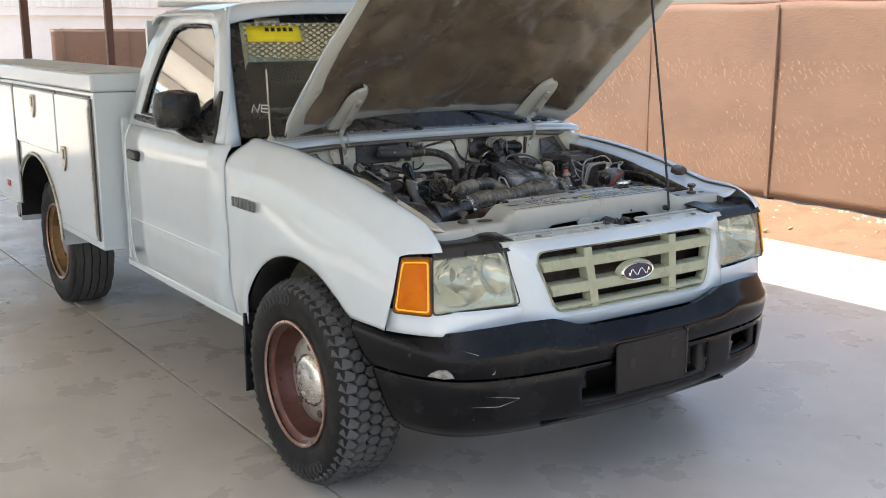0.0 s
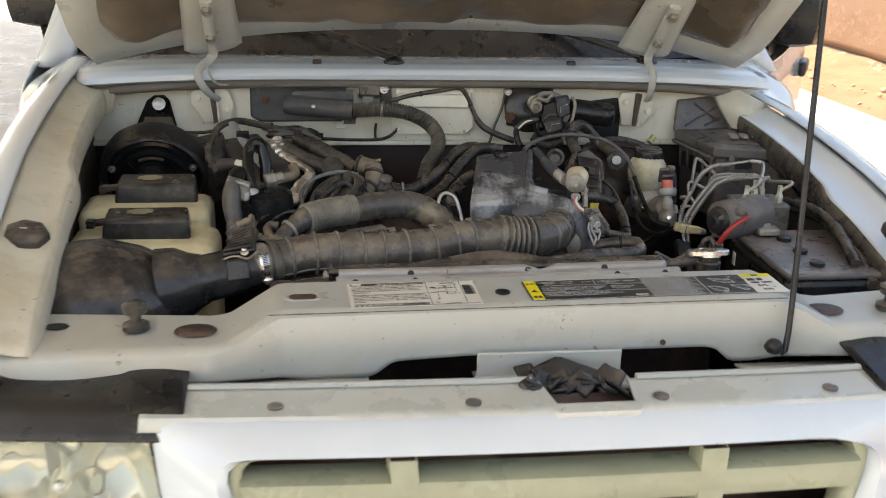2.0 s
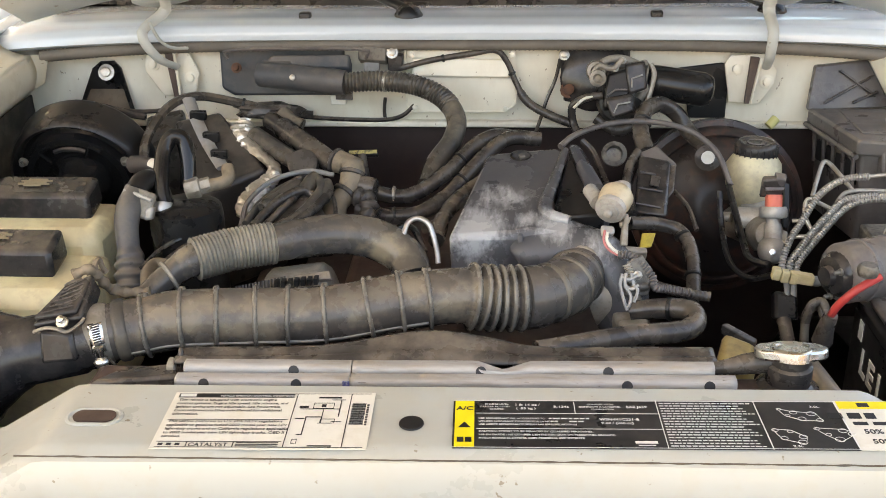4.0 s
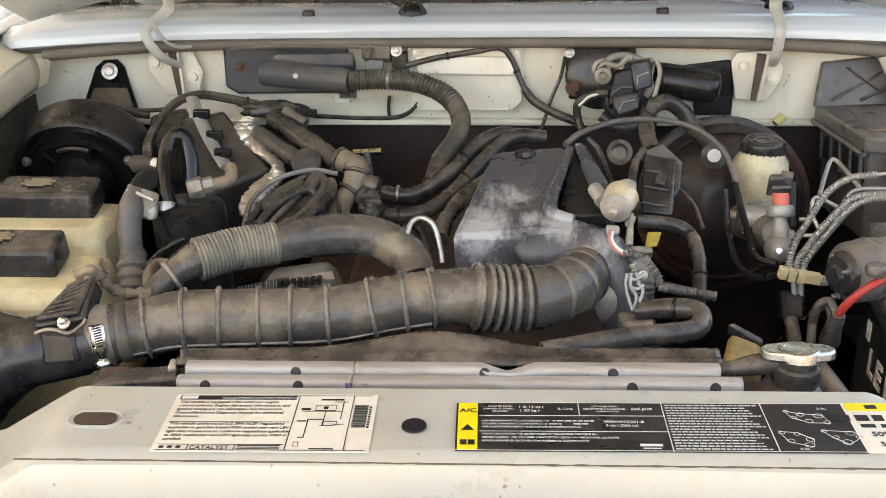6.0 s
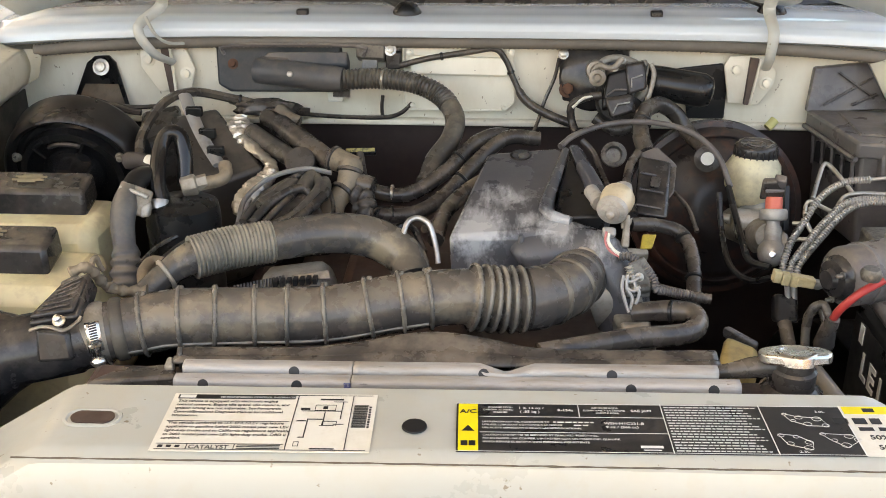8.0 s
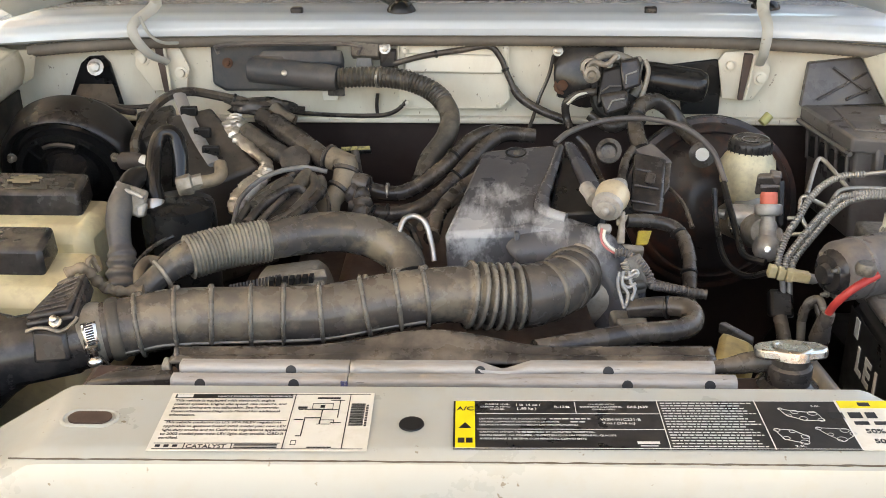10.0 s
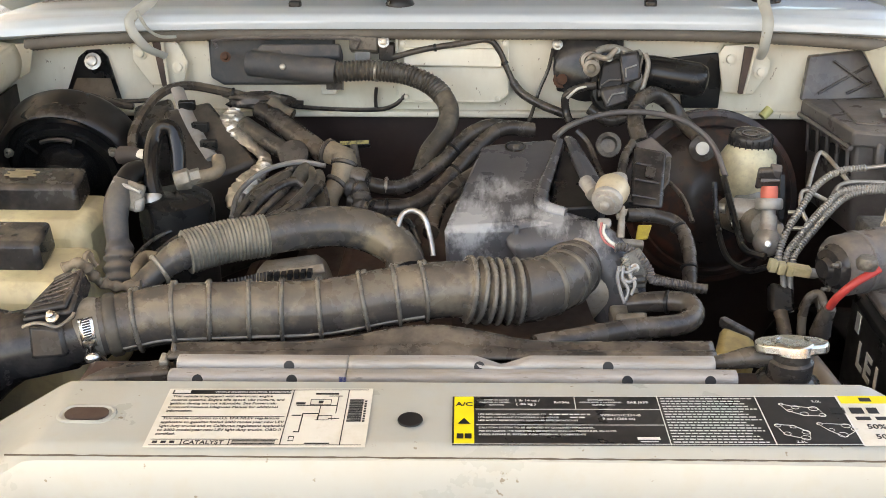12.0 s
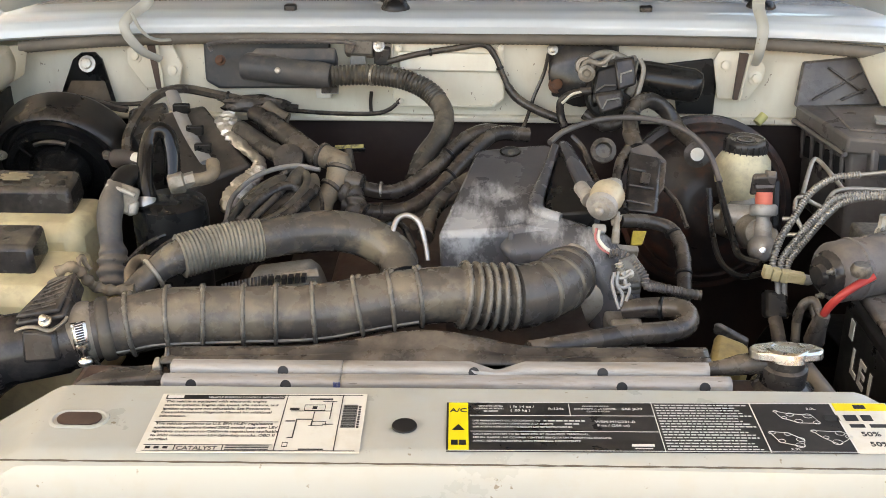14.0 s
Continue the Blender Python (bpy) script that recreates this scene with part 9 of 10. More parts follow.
part("case_bridge", tube([(0.250, 0.420, 1.073), (0.254, 0.410, 1.059), (0.253, 0.400, 1.040), (0.245, 0.395, 1.025)], 0.0075, 8, 5), DULLCAST, wm)
for p_ in ((0.210, 0.400, 1.068), (0.249, 0.395, 1.040), (0.221, 0.410, 1.077)):
    bolt(p_, 0.005, wm)
for k in range(3):
    part("plug_ridge", rod(Vector((0.195, 0.385, 1.041)).lerp(Vector((0.198, 0.370, 1.023)), k / 2), Vector((0.228, 0.385, 1.047)).lerp(Vector((0.233, 0.370, 1.032)), k / 2), 0.0018, 5), FUSE, wm)
part("case_base", lathe([(0.02, -0.02), (0.034, -0.014), (0.036, 0.0), (0.030, 0.012), (0.01, 0.014)], (0.221, 0.410, 1.019), (0.209, 0.300, 1.038), 24), CLEAN_BLACK, wm)
part("lower_link", tube([(0.187, 0.420, 0.989), (0.217, 0.410, 0.973), (0.249, 0.410, 0.983)], 0.009, 8, 6), HOSE, wm)
part("motor_cover", hexa((0.198, 0.388, 1.062), (0.227, 0.388, 1.071), (0.231, 0.372, 1.035), (0.193, 0.370, 1.029), (0.004, 0.03, -0.004), 0.04), CLEAN_BLACK, wm, "black plastic motor cover", bevel=0.004)
part("motor_cover", hexa((0.221, 0.382, 1.078), (0.249, 0.382, 1.083), (0.253, 0.368, 1.046), (0.227, 0.366, 1.038), (0.004, 0.03, -0.004), 0.03), GLOSS, wm, bevel=0.004)
part("motor_cover", hexa((0.194, 0.364, 1.034), (0.234, 0.364, 1.041), (0.238, 0.352, 1.018), (0.203, 0.350, 1.006), (0.002, 0.03, -0.004), 0.06), GLOSS, wm, bevel=0.005)
part("cover_rib", tube([(0.231, 0.364, 1.050), (0.231, 0.370, 1.061), (0.246, 0.372, 1.066)], 0.0013, 6, 1, smooth=False), GREYBAR, wm)
part("cover_rib", tube([(0.206, 0.348, 1.017), (0.212, 0.354, 1.028), (0.229, 0.355, 1.031)], 0.0013, 6, 1, smooth=False), GREYBAR, wm)
part("cover_rib", tube([(0.198, 0.366, 1.038), (0.209, 0.370, 1.045), (0.225, 0.370, 1.045)], 0.0013, 6, 1, smooth=False), FUSE, wm)
part("cover_ear", lathe([(0.010, 0), (0.012, 0.003), (0.012, 0.010), (0.007, 0.012), (0.004, 0.008)], (0.185, 0.390, 1.058), (0.180, 0.340, 1.061), 16), DULLCAST, wm, "cast mounting ear")
part("cover_ear", tube([(0.178, 0.390, 1.064), (0.186, 0.392, 1.074), (0.205, 0.390, 1.071), (0.219, 0.395, 1.083)], 0.0042, 8, 6), DULLCAST, wm)
part("cover_strap", tube([(0.258, 0.385, 1.079), (0.263, 0.380, 1.065), (0.259, 0.372, 1.045), (0.254, 0.366, 1.028)], 0.0048, 8, 6, flat=0.7), DULLCAST, wm, "cast strap")
pb = part("motor_plate", plate([(-0.055, 0.035), (-0.03, 0.05), (0.05, 0.045), (0.055, -0.03), (0.0, -0.045), (-0.045, -0.04)], -0.006, origin=(0.186, 0.462, 1.042), ex=(1, 0, 0), ey=(0, 0, 1)), GLOSS, truck, "black mounting plate", bevel=0.003)
part("round_shield", lathe([(0.048, 0), (0.05, 0.003), (0.046, 0.008), (0.01, 0.009)], (0.184, 0.458, 1.040), (0.172, 0.300, 1.078), 28), GLOSS, pb)
bolt((0.147, 0.452, 1.023), 0.013, pb, material=RUST)
bolt((0.139, 0.455, 1.075), 0.008, pb)
part("motor_bracket", plate([(-0.05, 0.03), (0.03, 0.04), (0.04, 0.03), (0.04, -0.045), (-0.015, -0.045), (-0.02, -0.015), (-0.05, -0.015)], -0.005, origin=(0.344, 0.462, 1.022), ex=(1, 0, 0), ey=(0, 0, 1)), CLEAN_BLACK, truck, bevel=0.003)

# ---- brake booster, master cylinder ----
bb = Vector((0.363, 0.360, 0.873))
bdv = Vector((0.02, -0.97, 0.24)).normalized()
bst = part("brake_booster", lathe([(0.06, -0.07), (0.10, -0.06), (0.116, -0.04), (0.120, -0.03), (0.1185, -0.022), (0.126, -0.016), (0.126, -0.004), (0.118, -0.002), (0.113, 0.010), (0.106, 0.014), (0.103, 0.011), (0.098, 0.020), (0.086, 0.030), (0.06, 0.034), (0.05, 0.044), (0.03, 0.046)], bb, bb + bdv, 60), mat("rusty_black_drum", (0.03, 0.024, 0.023), 0.36, tint=(0.14, 0.055, 0.032), tint_scale=6.0, tint_amount=0.7, dust=(0.2, 0.15, 0.11), dust_amount=0.2, sharp=0.07), truck, "large rusty black brake booster")
vc_ = Vector((0.333, 0.300, 0.968))
part("check_valve", lathe([(0.017, -0.012), (0.018, 0), (0.018, 0.006), (0.010, 0.008), (0.010, 0.014)], vc_, vc_ + Vector((-0.04, -0.2, 0.07)), 22), PLASTIC, bst, "black check valve grommet")
part("valve_cap", lathe([(0.0092, 0.013), (0.0088, 0.017), (0.002, 0.0175)], vc_, vc_ + Vector((-0.04, -0.2, 0.07)), 16), LABELW, bst, "white valve cap")
part("booster_band", tube([bb + (Vector((math.cos(a), 0, math.sin(a))) - bdv * bdv.dot(Vector((math.cos(a), 0, math.sin(a))))).normalized() * 0.124 - bdv * 0.028 for a in [0.25 + 0.1 * k for k in range(24)]], 0.004, 6, 2), HOSE, bst)
part("vacuum_stub", rod((0.442, 0.430, 0.974), (0.453, 0.435, 0.985), 0.0068, 14), mat("pale_green_plastic", (0.52, 0.49, 0.2), 0.5), truck, "pale yellow-green vacuum stub")
mc = part("master_cylinder", lathe([(0.016, 0), (0.024, 0.004), (0.024, 0.05), (0.021, 0.055), (0.021, 0.15), (0.017, 0.16)], (0.380, 0.300, 0.874), (0.387, 0.160, 0.915), 24), DULLCAST, truck, "grey cast master cylinder")
part("boss", lathe([(0.015, 0), (0.0155, 0.004), (0.0155, 0.034), (0.013, 0.036)], (0.389, 0.190, 0.921), (0.351, 0.200, 0.919), 18), CASTLITE, mc, "cast outlet boss")
part("outlet_nut", lathe([(0.007, 0), (0.007, 0.012), (0.004, 0.014)], (0.350, 0.200, 0.920), (0.338, 0.205, 0.919), 8), ZINC, mc)
part("outlet_nut", lathe([(0.008, 0), (0.008, 0.012), (0.005, 0.014)], (0.368, 0.180, 0.908), (0.358, 0.185, 0.905), 8), STEEL, mc)
rx_ = Vector((0.391, 0.285, 0.986))
rs = part("brake_reservoir", lathe([(0.024, 0.006), (0.0245, -0.004), (0.030, -0.010), (0.0365, -0.020), (0.0375, -0.034), (0.036, -0.048), (0.031, -0.062), (0.025, -0.072), (0.022, -0.078), (0.0215, -0.098), (0.012, -0.1)], rx_, rx_ + Vector((-0.02, 0.10, 1)), 36), RES, truck, "yellowed plastic brake fluid reservoir")
rc = Vector((0.393, 0.285, 0.989))
part("cap", lathe([(0.0265, -0.014), (0.0280, -0.012), (0.0280, 0.004), (0.0255, 0.0075), (0.020, 0.008), (0.018, 0.0065), (0.005, 0.0065)], rc, rc + Vector((0, -0.02, 1)), 36), GLOSS, rs, "black screw cap")
for k in range(22):
    a_ = 2 * math.pi * k / 22
    e_ = rc + Vector((0.0283 * math.cos(a_), 0.0283 * math.sin(a_), 0))
    part("cap_rib", rod(e_ + Vector((0, 0, -0.012)), e_ + Vector((0, 0, 0.003)), 0.0011, 5), GLOSS, rs)
part("cap_mark", tube([rc + Vector((0.012 * math.cos(a), 0.012 * math.sin(a), 0.0068)) for a in [2 * math.pi * k / 16 for k in range(17)]], 0.0008, 5, 1, smooth=False), FUSE, rs)
part("lower_chamber", hexa((0.373, 0.270, 0.927), (0.407, 0.260, 0.931), (0.407, 0.235, 0.919), (0.374, 0.250, 0.910), (0.0, 0.03, -0.03), 0.04), mat("clouded_plastic", (0.34, 0.35, 0.33), 0.35, tint=(0.2, 0.19, 0.16), tint_scale=20.0), rs, "clouded lower chamber", bevel=0.008)
ps_ = part("pressure_switch", hexa((0.376, 0.165, 0.991), (0.403, 0.165, 0.992), (0.404, 0.155, 0.990), (0.373, 0.155, 0.988), (-0.001, 0.004, -0.026), 0.05), PLASTIC, truck, "black pressure switch with faded red collar", bevel=0.003)
part("switch_clip", hexa((0.390, 0.165, 0.996), (0.404, 0.160, 0.995), (0.402, 0.152, 0.989), (0.391, 0.154, 0.991), (0, 0.004, -0.012)), FUSE, ps_, bevel=0.002)
part("switch_rib", hexa((0.377, 0.148, 0.981), (0.399, 0.148, 0.981), (0.399, 0.147, 0.978), (0.377, 0.147, 0.977), (0, 0.004, -0.002)), FUSE, ps_)
q0, q1 = Vector((0.391, 0.160, 0.967)), Vector((0.391, 0.135, 0.899))
part("red_collar", lathe([(0.0100, 0.0), (0.0105, 0.004), (0.0105, 0.020)], q0, q1, 20), mat("faded_salmon_plastic", (0.74, 0.19, 0.13), 0.5), ps_, "faded red collar")
part("ring", lathe([(0.0150, 0.015), (0.0168, 0.018), (0.0168, 0.027), (0.0155, 0.029), (0.009, 0.030)], q0, q1, 28), CASTLITE, ps_, "bright cast ring")
part("stem", lathe([(0.0085, 0.028), (0.0085, 0.036), (0.0105, 0.038), (0.0105, 0.060), (0.013, 0.064)], q0, q1, 20), CASTLITE, ps_, "cast stem")
part("valve_ball", blob((0.390, 0.135, 0.902), (0.0175, 0.0175, 0.0185), 3, 0.05), CASTLITE, ps_, "rounded cast valve end")
part("valve_screw", lathe([(0.004, 0), (0.004, 0.003), (0.002, 0.0035)], (0.387, 0.118, 0.907), (0.381, 0.100, 0.916), 8), STEEL, ps_)
part("block", hexa((0.397, 0.150, 0.925), (0.411, 0.145, 0.924), (0.411, 0.130, 0.911), (0.395, 0.130, 0.908), (0.0, 0.02, -0.006), 0.05), DULLCAST, ps_, "cast block", bevel=0.004)
part("arm", hexa((0.361, 0.190, 0.913), (0.387, 0.165, 0.920), (0.386, 0.150, 0.899), (0.379, 0.160, 0.888), (0.0, 0.02, -0.01), 0.05), DULLCAST, ps_, "tapering cast arm", bevel=0.004)
part("switch_bracket", hexa((0.406, 0.170, 0.978), (0.411, 0.170, 0.978), (0.411, 0.150, 0.927), (0.405, 0.150, 0.927), (0, 0.01, -0.004)), CLEAN_BLACK, ps_, "black bracket")

# steel brake lines with spring guards
CREASED = mat("cream_block_clip", (0.60, 0.52, 0.31), 0.45, tint=(0.42, 0.34, 0.18), tint_scale=40.0)
BL = ([(0.379, 0.036, 0.915), (0.379, 0.042, 0.930), (0.388, 0.055, 0.951), (0.403, 0.070, 0.968), (0.420, 0.085, 0.990), (0.438, 0.095, 1.003), (0.457, 0.100, 1.010), (0.482, 0.100, 1.013), (0.518, 0.095, 1.020)],
      [(0.387, 0.036, 0.913), (0.388, 0.042, 0.928), (0.400, 0.052, 0.942), (0.420, 0.068, 0.961), (0.438, 0.080, 0.976), (0.451, 0.088, 0.986), (0.467, 0.090, 0.991), (0.488, 0.090, 0.993), (0.525, 0.085, 0.996)],
      [(0.395, 0.036, 0.912), (0.396, 0.042, 0.925), (0.407, 0.050, 0.939), (0.428, 0.066, 0.958), (0.445, 0.078, 0.973), (0.459, 0.085, 0.982), (0.473, 0.087, 0.987), (0.492, 0.087, 0.990), (0.530, 0.080, 0.993)])
for k, pts in enumerate(BL):
    ln_ = part("brake_line", tube(pts, 0.0024, 8, 6), SPRING, truck, "bent steel brake line")
    part("spring_guard", tube(pts[:8] if k == 0 else pts, coil_r(0.0040, 0.0032, 0.00075), 8, 56), SPRING, ln_, "coiled spring guard")
for pts in ([(0.435, 0.150, 0.969), (0.450, 0.185, 0.987), (0.458, 0.200, 0.996), (0.464, 0.200, 0.996), (0.471, 0.185, 0.990), (0.483, 0.150, 0.976)],
            [(0.466, 0.130, 0.954), (0.445, 0.140, 0.962), (0.430, 0.140, 0.969), (0.425, 0.140, 0.964), (0.423, 0.130, 0.953), (0.428, 0.120, 0.940), (0.437, 0.110, 0.932)],
            [(0.447, 0.100, 0.970), (0.454, 0.110, 0.979), (0.463, 0.115, 0.987), (0.484, 0.115, 0.990), (0.528, 0.110, 0.990)],
            [(0.407, 0.120, 0.927), (0.433, 0.105, 0.934)], [(0.412, 0.140, 0.940), (0.424, 0.135, 0.942)]):
    part("brake_line", tube(pts, 0.0028, 8, 6), ZINC, truck, "bare bent steel brake line")
bcl = part("line_clip", hexa((0.368, 0.034, 0.923), (0.407, 0.034, 0.913), (0.406, 0.028, 0.910), (0.367, 0.028, 0.920), (0, 0.006, -0.008)), CREASED, truck, "cream plastic line clip", bevel=0.0015)
for p_ in ((0.370, 0.030, 0.920), (0.380, 0.030, 0.917), (0.390, 0.030, 0.915)):
    part("clip_jaw", box(p_[0] - 0.0045, p_[0] + 0.0045, p_[1] - 0.006, p_[1] + 0.006, p_[2] - 0.008, p_[2] + 0.006, rot(0, 8, 0)), CREASED, bcl, bevel=0.0015)
part("clip_end", box(*(v for q, d in zip((0.402, 0.030, 0.913), (0.011, 0.007, 0.006)) for v in (q - d, q + d)), rot(0, 10, 0)), CREASED, bcl, bevel=0.002)
part("clip_peg", lathe([(0.0065, 0), (0.006, 0.012), (0.004, 0.016)], (0.407, 0.030, 0.911), (0.425, 0.030, 0.908), 10), GREYBAR, bcl)
for pts in ([(0.384, 0.034, 0.908), (0.386, 0.028, 0.890), (0.388, 0.020, 0.872)], [(0.392, 0.034, 0.907), (0.393, 0.028, 0.890), (0.395, 0.020, 0.865)]):
    part("line_sleeve", tube(pts, 0.0036, 8, 6), GREYBAR, truck, "grey line below the clip")
part("sleeve_block", hexa((0.371, 0.030, 0.897), (0.397, 0.028, 0.894), (0.394, 0.000, 0.875), (0.367, 0.000, 0.875), (0, 0.02, -0.01)), CLEAN_BLACK, truck, "black moulded line block", bevel=0.004)

# ---- fuse box, brake modulator, battery ----
fz = part("fuse_box", hexa((0.498, 0.440, 1.000), (0.80, 0.405, 1.008), (0.78, 0.20, 1.004), (0.525, 0.282, 1.000), (0, 0, -0.022), 0.0), FUSE, truck, "black plastic fuse box with lid", bevel=0.004)
FA, FB = Vector((0.498, 0.440, 1.000)), Vector((0.525, 0.282, 1.000))
side = FB - FA
part("box_body", hexa(FA + Vector((0.012, -0.008, -0.022)), (0.78, 0.39, 0.98), (0.77, 0.21, 0.98), FB + Vector((0.010, 0.010, -0.022)), (0.008, 0, -0.13), 0.0), FUSE, fz, bevel=0.004)
part("lid_rim", rod(FA + Vector((0, 0, -0.024)), FB + Vector((0, 0, -0.024)), 0.004, 6), FUSE, fz)
for k in range(5):
    p_ = FA.lerp(FB, 0.12 + 0.19 * k) + Vector((0.006, 0, 0))
    part("side_rib", tube([p_ + Vector((0, 0, -0.03)), p_ + Vector((0.004, 0, -0.075))], 0.0028, 6, 1, smooth=False), FUSE, fz)
    if k < 4:
        part("side_pocket", hexa(p_ + Vector((0.003, -0.008, -0.04)), p_ + Vector((0.014, -0.032, -0.04)), p_ + Vector((0.014, -0.032, -0.07)), p_ + Vector((0.003, -0.008, -0.07)), (0.01, 0.006, 0)), INK, fz)
part("lid_step", hexa(FA + Vector((0.04, -0.012, 0.003)), (0.78, 0.38, 1.011), (0.77, 0.235, 1.008), FB + Vector((0.012, 0.03, 0.003)), (0, 0, -0.004), 0.0), FUSE, fz, bevel=0.002)
for k in range(4):
    part("lid_mark", box(0.575 + k * 0.022, 0.590 + k * 0.022, 0.315, 0.345, 1.0085, 1.0125, rot(0, 0, -12)), GREYBAR, fz)
part("latch", hexa(FB + Vector((0.03, -0.012, -0.012)), FB + Vector((0.085, -0.006, -0.012)), FB + Vector((0.085, -0.014, -0.05)), FB + Vector((0.03, -0.02, -0.05)), (0, 0.02, 0)), FUSE, fz, bevel=0.004)
part("latch_slot", hexa(FB + Vector((0.04, -0.0145, -0.02)), FB + Vector((0.075, -0.011, -0.02)), FB + Vector((0.075, -0.0165, -0.04)), FB + Vector((0.04, -0.021, -0.04)), (0, 0.004, 0)), INK, fz)
bpn = part("rear_panel", hexa((0.508, 0.462, 1.057), (0.583, 0.462, 1.065), (0.619, 0.440, 1.001), (0.498, 0.440, 0.996), (0, 0.012, 0)), FUSE, truck, "black ribbed plastic panel", bevel=0.002)
for a, b in (((0.520, 0.436, 1.008), (0.592, 0.456, 1.045)), ((0.560, 0.434, 1.009), (0.596, 0.442, 1.024)), ((0.542, 0.456, 1.052), (0.593, 0.440, 1.018))):
    part("rib", rod(a, b, 0.002, 6), PLASTIC, bpn)

MA, MB = Vector((0.411, -0.045, 0.953)), Vector((0.513, 0.000, 0.953))
mo = part("brake_modulator", lathe([(0.022, 0.002), (0.030, 0.004), (0.033, 0.009), (0.033, 0.10), (0.02, 0.106)], MA, MB, 30), FUSE, truck, "black brake modulator motor with cast valve block")
part("end_cap", lathe([(0.004, -0.014), (0.010, -0.014), (0.012, -0.008), (0.020, -0.006), (0.023, 0.002), (0.027, 0.0035)], MA, MB, 24), GLOSS, mo)
part("motor_band", lathe([(0.0332, 0.028), (0.0345, 0.029), (0.0345, 0.033), (0.0332, 0.034)], MA, MB, 30), FUSE, mo)
for k in range(3):
    a_ = 2.1 * k + 0.5
    q_ = MA + Vector((-0.001, 0.025 * math.cos(a_), 0.025 * math.sin(a_)))
    bolt(q_, 0.004, mo, MA - MB, CAST)
part("valve_block", box(0.47, 0.56, 0.0, 0.075, 0.90, 0.965), CAST, mo, "cast aluminium valve block", bevel=0.004)
for x, y in ((0.485, 0.02), (0.515, 0.055), (0.545, 0.02), (0.53, 0.06)):
    part("union", lathe([(0.007, 0), (0.007, 0.012), (0.0045, 0.016), (0.0045, 0.03)], (x, y, 0.965), (x, y, 1.2), 6), ZINC, mo)
for (x, y), k in zip(((0.485, 0.02), (0.515, 0.055), (0.545, 0.02)), range(3)):
    e = BL[k][-1]
    part("line_end", tube([e, Vector(e) + Vector((0.02, -0.01, -0.004)), (x + 0.02, y, 1.0), (x, y, 0.985)], 0.0032, 7, 6), ZINC, mo)
bt = part("battery", join(box(0.450, 0.67, -0.235, -0.01, 0.72, 0.915)), CLEAN_BLACK, truck, "black battery with red cable", bevel=0.008)
part("battery_top", box(0.453, 0.665, -0.230, -0.014, 0.9155, 0.926), FUSE, bt, "grey battery top", bevel=0.004)
part("battery_label", box(0.4485, 0.4495, -0.21, -0.016, 0.79, 0.90), LABELK, bt)
for y_, z_, h_, w_ in ((-0.022, 0.878, 0.022, 0.012), (-0.038, 0.848, 0.030, 0.006), (-0.047, 0.836, 0.006, 0.012), (-0.062, 0.848, 0.030, 0.006), (-0.071, 0.860, 0.006, 0.012), (-0.071, 0.848, 0.006, 0.012), (-0.071, 0.836, 0.006, 0.012), (-0.092, 0.848, 0.030, 0.006)):
    part("label_mark", box(0.4475, 0.4485, y_ - 0.022 - w_ / 2, y_ - 0.022 + w_ / 2, z_ + 0.008 - h_ / 2, z_ + 0.008 + h_ / 2), INKW, bt)
for y_ in (-0.19, -0.13, -0.07):
    part("cell_cap", lathe([(0.012, 0), (0.012, 0.006), (0.006, 0.008)], (0.52, y_, 0.926), (0.52, y_, 1.2), 14), CLEAN_BLACK, bt)
part("terminal_post", lathe([(0.011, 0), (0.009, 0.02), (0.004, 0.021)], (0.50, -0.035, 0.926), (0.50, -0.035, 1.2), 14), DULLCAST, bt)
part("terminal_clamp", box(0.482, 0.52, -0.056, -0.022, 0.928, 0.94), DULLCAST, bt, bevel=0.003)
part("red_cable", tube([(0.395, -0.100, 0.933), (0.397, -0.110, 0.949), (0.410, -0.115, 0.968), (0.434, -0.110, 0.982)], 0.0042, 10, 6), RED, truck, "thick red battery cable")
part("cable_boot", tube([(0.393, -0.090, 0.896), (0.393, -0.095, 0.915), (0.395, -0.100, 0.933)], lambda t, l: 0.011 - 0.004 * t, 10, 5), PLASTIC, truck, "black cable boot")
part("cable_end", lathe([(0.009, 0), (0.011, 0.006), (0.008, 0.012)], (0.417, -0.120, 0.987), (0.417, -0.120, 1.006), 12), CAST, truck)
part("ground_cable", tube([(0.386, -0.050, 0.898), (0.389, -0.050, 0.918), (0.400, -0.050, 0.923), (0.405, -0.060, 0.913)], 0.005, 8, 6), HOSE, truck, "grey ground cable")
part("ground_cable", tube([(0.387, -0.050, 0.873), (0.389, -0.040, 0.903), (0.401, -0.040, 0.913), (0.406, -0.050, 0.901)], 0.005, 8, 6), RUBBER, truck)
part("hold_down", tube([(0.368, -0.030, 0.890), (0.371, -0.080, 0.862), (0.378, -0.160, 0.870)], 0.008, 8, 6), HOSE, truck)
part("battery_tray_hose", tube([(0.360, -0.150, 0.903), (0.368, -0.200, 0.901), (0.374, -0.220, 0.896)], 0.012, 8, 6), RUBBER, truck)
# left bay cable bundle beside the fender
for pts in ([(0.60, 0.12, 0.93), (0.625, 0.0, 0.935), (0.63, -0.12, 0.925), (0.60, -0.26, 0.90)], [(0.585, 0.14, 0.92), (0.61, 0.02, 0.945), (0.615, -0.1, 0.94), (0.59, -0.24, 0.91)], [(0.57, 0.16, 0.93), (0.60, 0.03, 0.955), (0.60, -0.08, 0.955), (0.58, -0.2, 0.93)]):
    part("wire_loom", tube(pts, coil_r(0.009, 0.006, 0.001), 8, 18), HOSE, truck, "ribbed black wire loom")

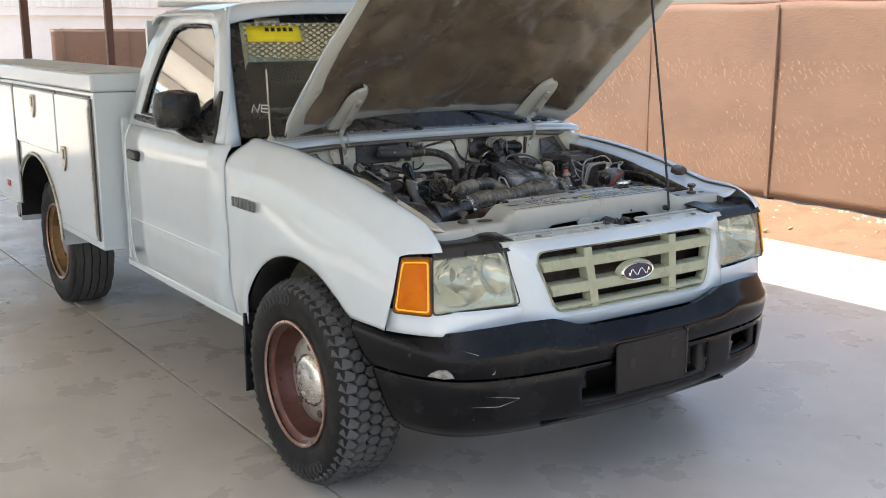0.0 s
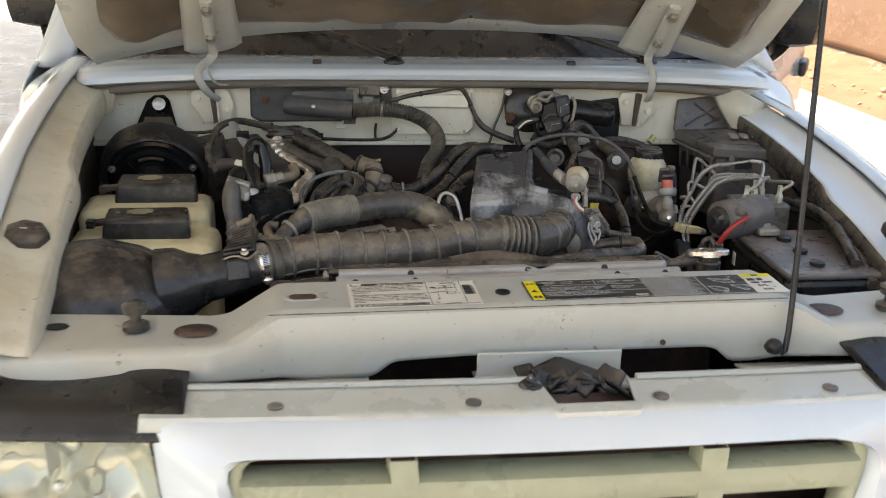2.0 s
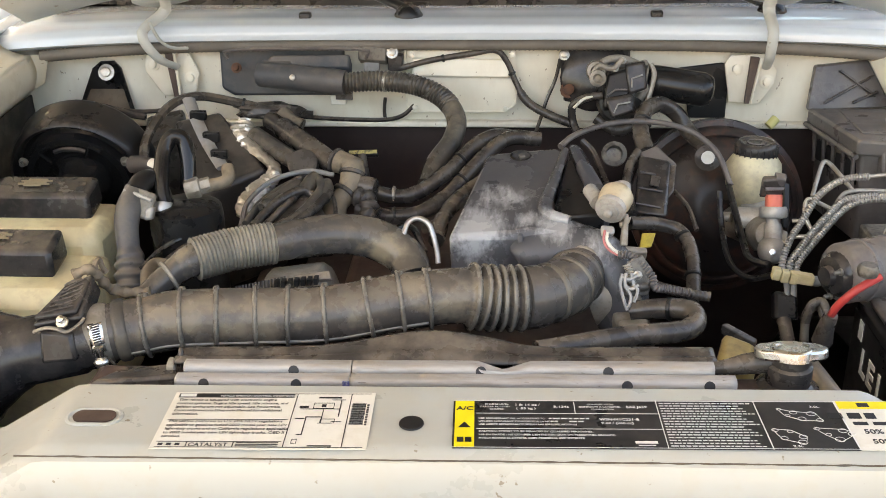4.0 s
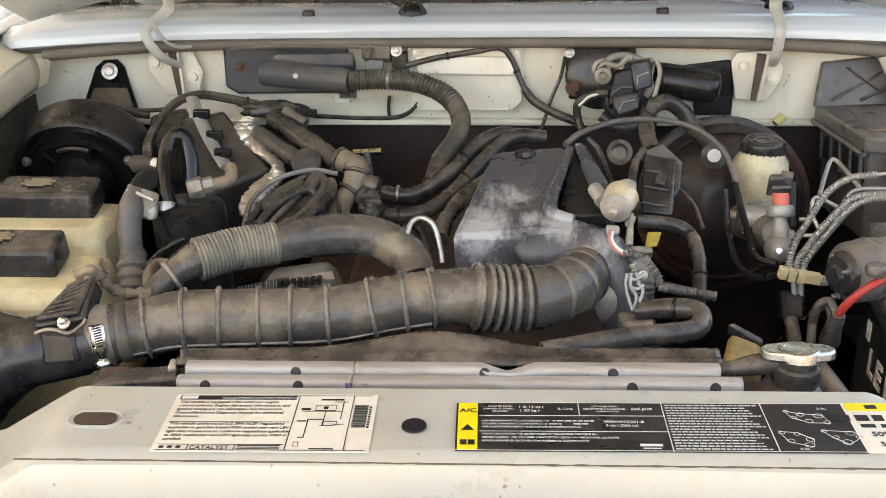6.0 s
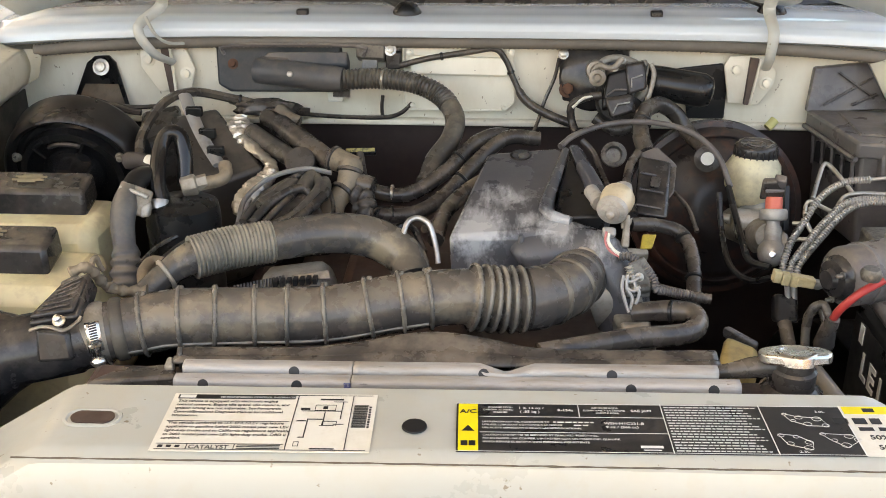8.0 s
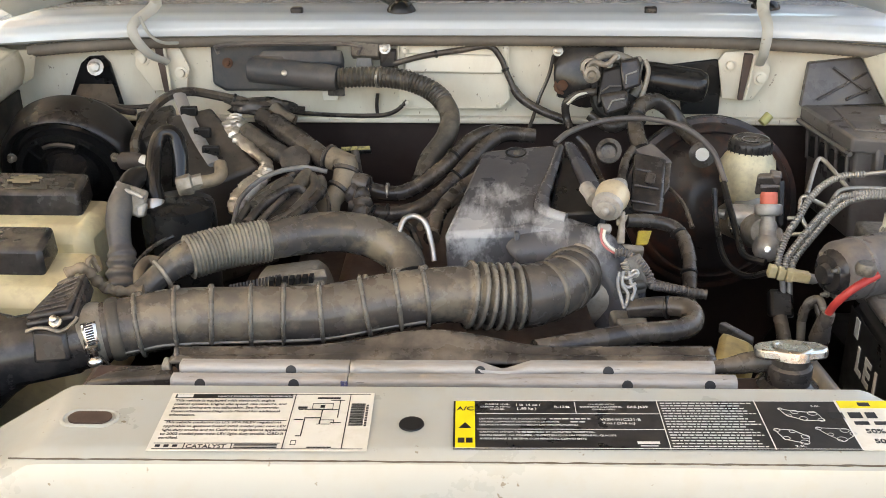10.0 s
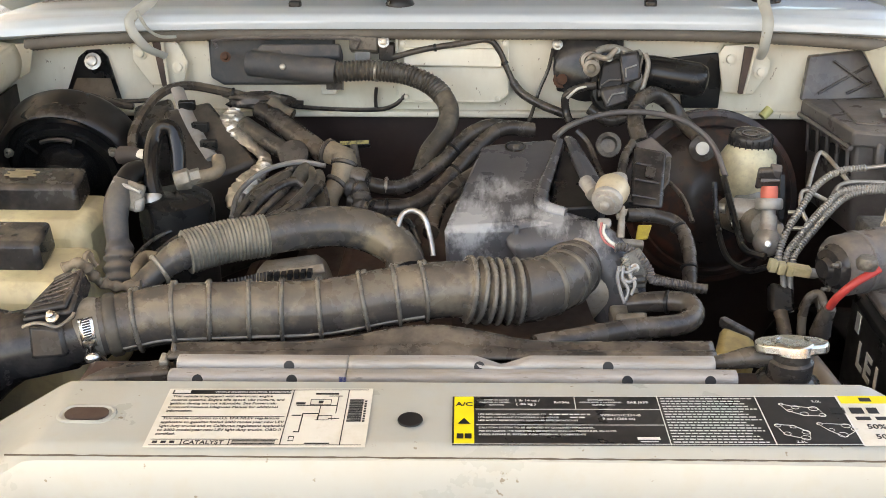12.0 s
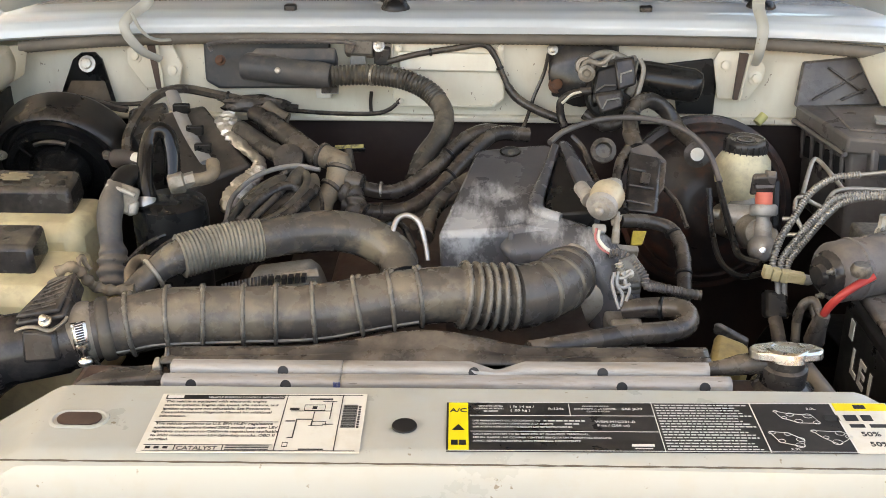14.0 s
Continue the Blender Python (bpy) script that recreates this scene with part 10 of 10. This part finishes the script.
# ---- small fittings: ties, clamps, fasteners ----
def tie(p, q, r, at, material=None, w=0.0022, parent=None):
    """A band round a hose that runs from p to q."""
    p, q = Vector(p), Vector(q)
    c = p.lerp(q, at)
    d = (q - p).normalized()
    part("hose_tie", lathe([(r, -w), (r + 0.0012, -w * 0.6), (r + 0.0012, w * 0.6), (r, w)], c, c + d, 16), material or CLEAN_BLACK, parent or truck)


tie((-0.122, 0.405, 1.048), (-0.080, 0.395, 1.045), 0.0152, 0.0, ZINC)
tie((-0.106, 0.235, 0.933), (-0.068, 0.235, 0.935), 0.0108, 0.3, ZINC)
tie((-0.102, 0.190, 0.920), (-0.061, 0.195, 0.922), 0.0108, 0.3)
tie((-0.024, 0.265, 0.956), (0.010, 0.300, 0.982), 0.0108, 0.5)
tie((-0.021, 0.225, 0.938), (0.015, 0.265, 0.967), 0.0108, 0.5)
tie((-0.299, -0.100, 0.963), (-0.273, -0.080, 0.976), 0.0165, 0.1, DULLCAST)
tie((0.265, 0.075, 0.951), (0.276, 0.050, 0.935), 0.0088, 0.2)
tie((0.276, 0.050, 0.935), (0.274, 0.010, 0.911), 0.0088, 0.7)
tie((0.228, -0.090, 0.932), (0.252, -0.100, 0.935), 0.0113, 0.2)
tie((0.237, 0.280, 1.010), (0.246, 0.330, 1.023), 0.0118, 0.5)
tie((0.054, 0.455, 1.065), (0.067, 0.452, 1.036), 0.0048, 0.6)
tie((-0.059, 0.452, 1.068), (-0.000, 0.455, 1.077), 0.0048, 0.3)
tie((-0.357, 0.420, 1.012), (-0.291, 0.430, 0.994), 0.0075, 0.2)
# thin wires across the left of the engine
for pts, r_ in (([(-0.335, 0.000, 0.939), (-0.323, 0.030, 0.943), (-0.303, 0.060, 0.944), (-0.275, 0.080, 0.941)], 0.0022), ([(-0.202, 0.220, 0.969), (-0.174, 0.190, 0.956), (-0.161, 0.150, 0.939), (-0.166, 0.110, 0.934)], 0.0028), ([(-0.139, 0.140, 0.928), (-0.114, 0.120, 0.930), (-0.083, 0.100, 0.942), (-0.061, 0.060, 0.948)], 0.003),
                ([(-0.135, 0.250, 0.934), (-0.122, 0.220, 0.924), (-0.114, 0.180, 0.911)], 0.004), ([(0.272, 0.180, 0.963), (0.286, 0.150, 0.952), (0.293, 0.120, 0.934)], 0.003), ([(0.157, 0.250, 1.008), (0.172, 0.240, 0.994), (0.182, 0.210, 0.975), (0.190, 0.170, 0.966)], 0.004)):
    part("thin_wire", tube(pts, r_, 7, 7), HOSE, truck, "thin black wire")
# throttle linkage
tl = part("throttle_linkage", plate([(-0.014, -0.02), (0.012, -0.022), (0.016, 0.004), (0.004, 0.02), (-0.012, 0.014)], 0.003, origin=(0.202, -0.050, 0.952), ex=(1, 0.2, 0), ey=(0, 0.35, 1)), CAST, truck, "zinc throttle linkage plate", bevel=0.001)
bolt((0.202, -0.054, 0.953), 0.005, tl, (0, -1, 0.4))
part("spring", tube([(0.190, -0.050, 0.964), (0.194, -0.055, 0.954), (0.197, -0.065, 0.942)], coil_r(0.004, 0.003, 0.0008), 8, 24), ZINC, tl)
part("bracket_lug", hexa((0.180, -0.090, 0.918), (0.212, -0.090, 0.921), (0.216, -0.130, 0.914), (0.184, -0.140, 0.911), (0, 0.012, -0.02)), DULLCAST, truck, "cast bracket", bevel=0.004)
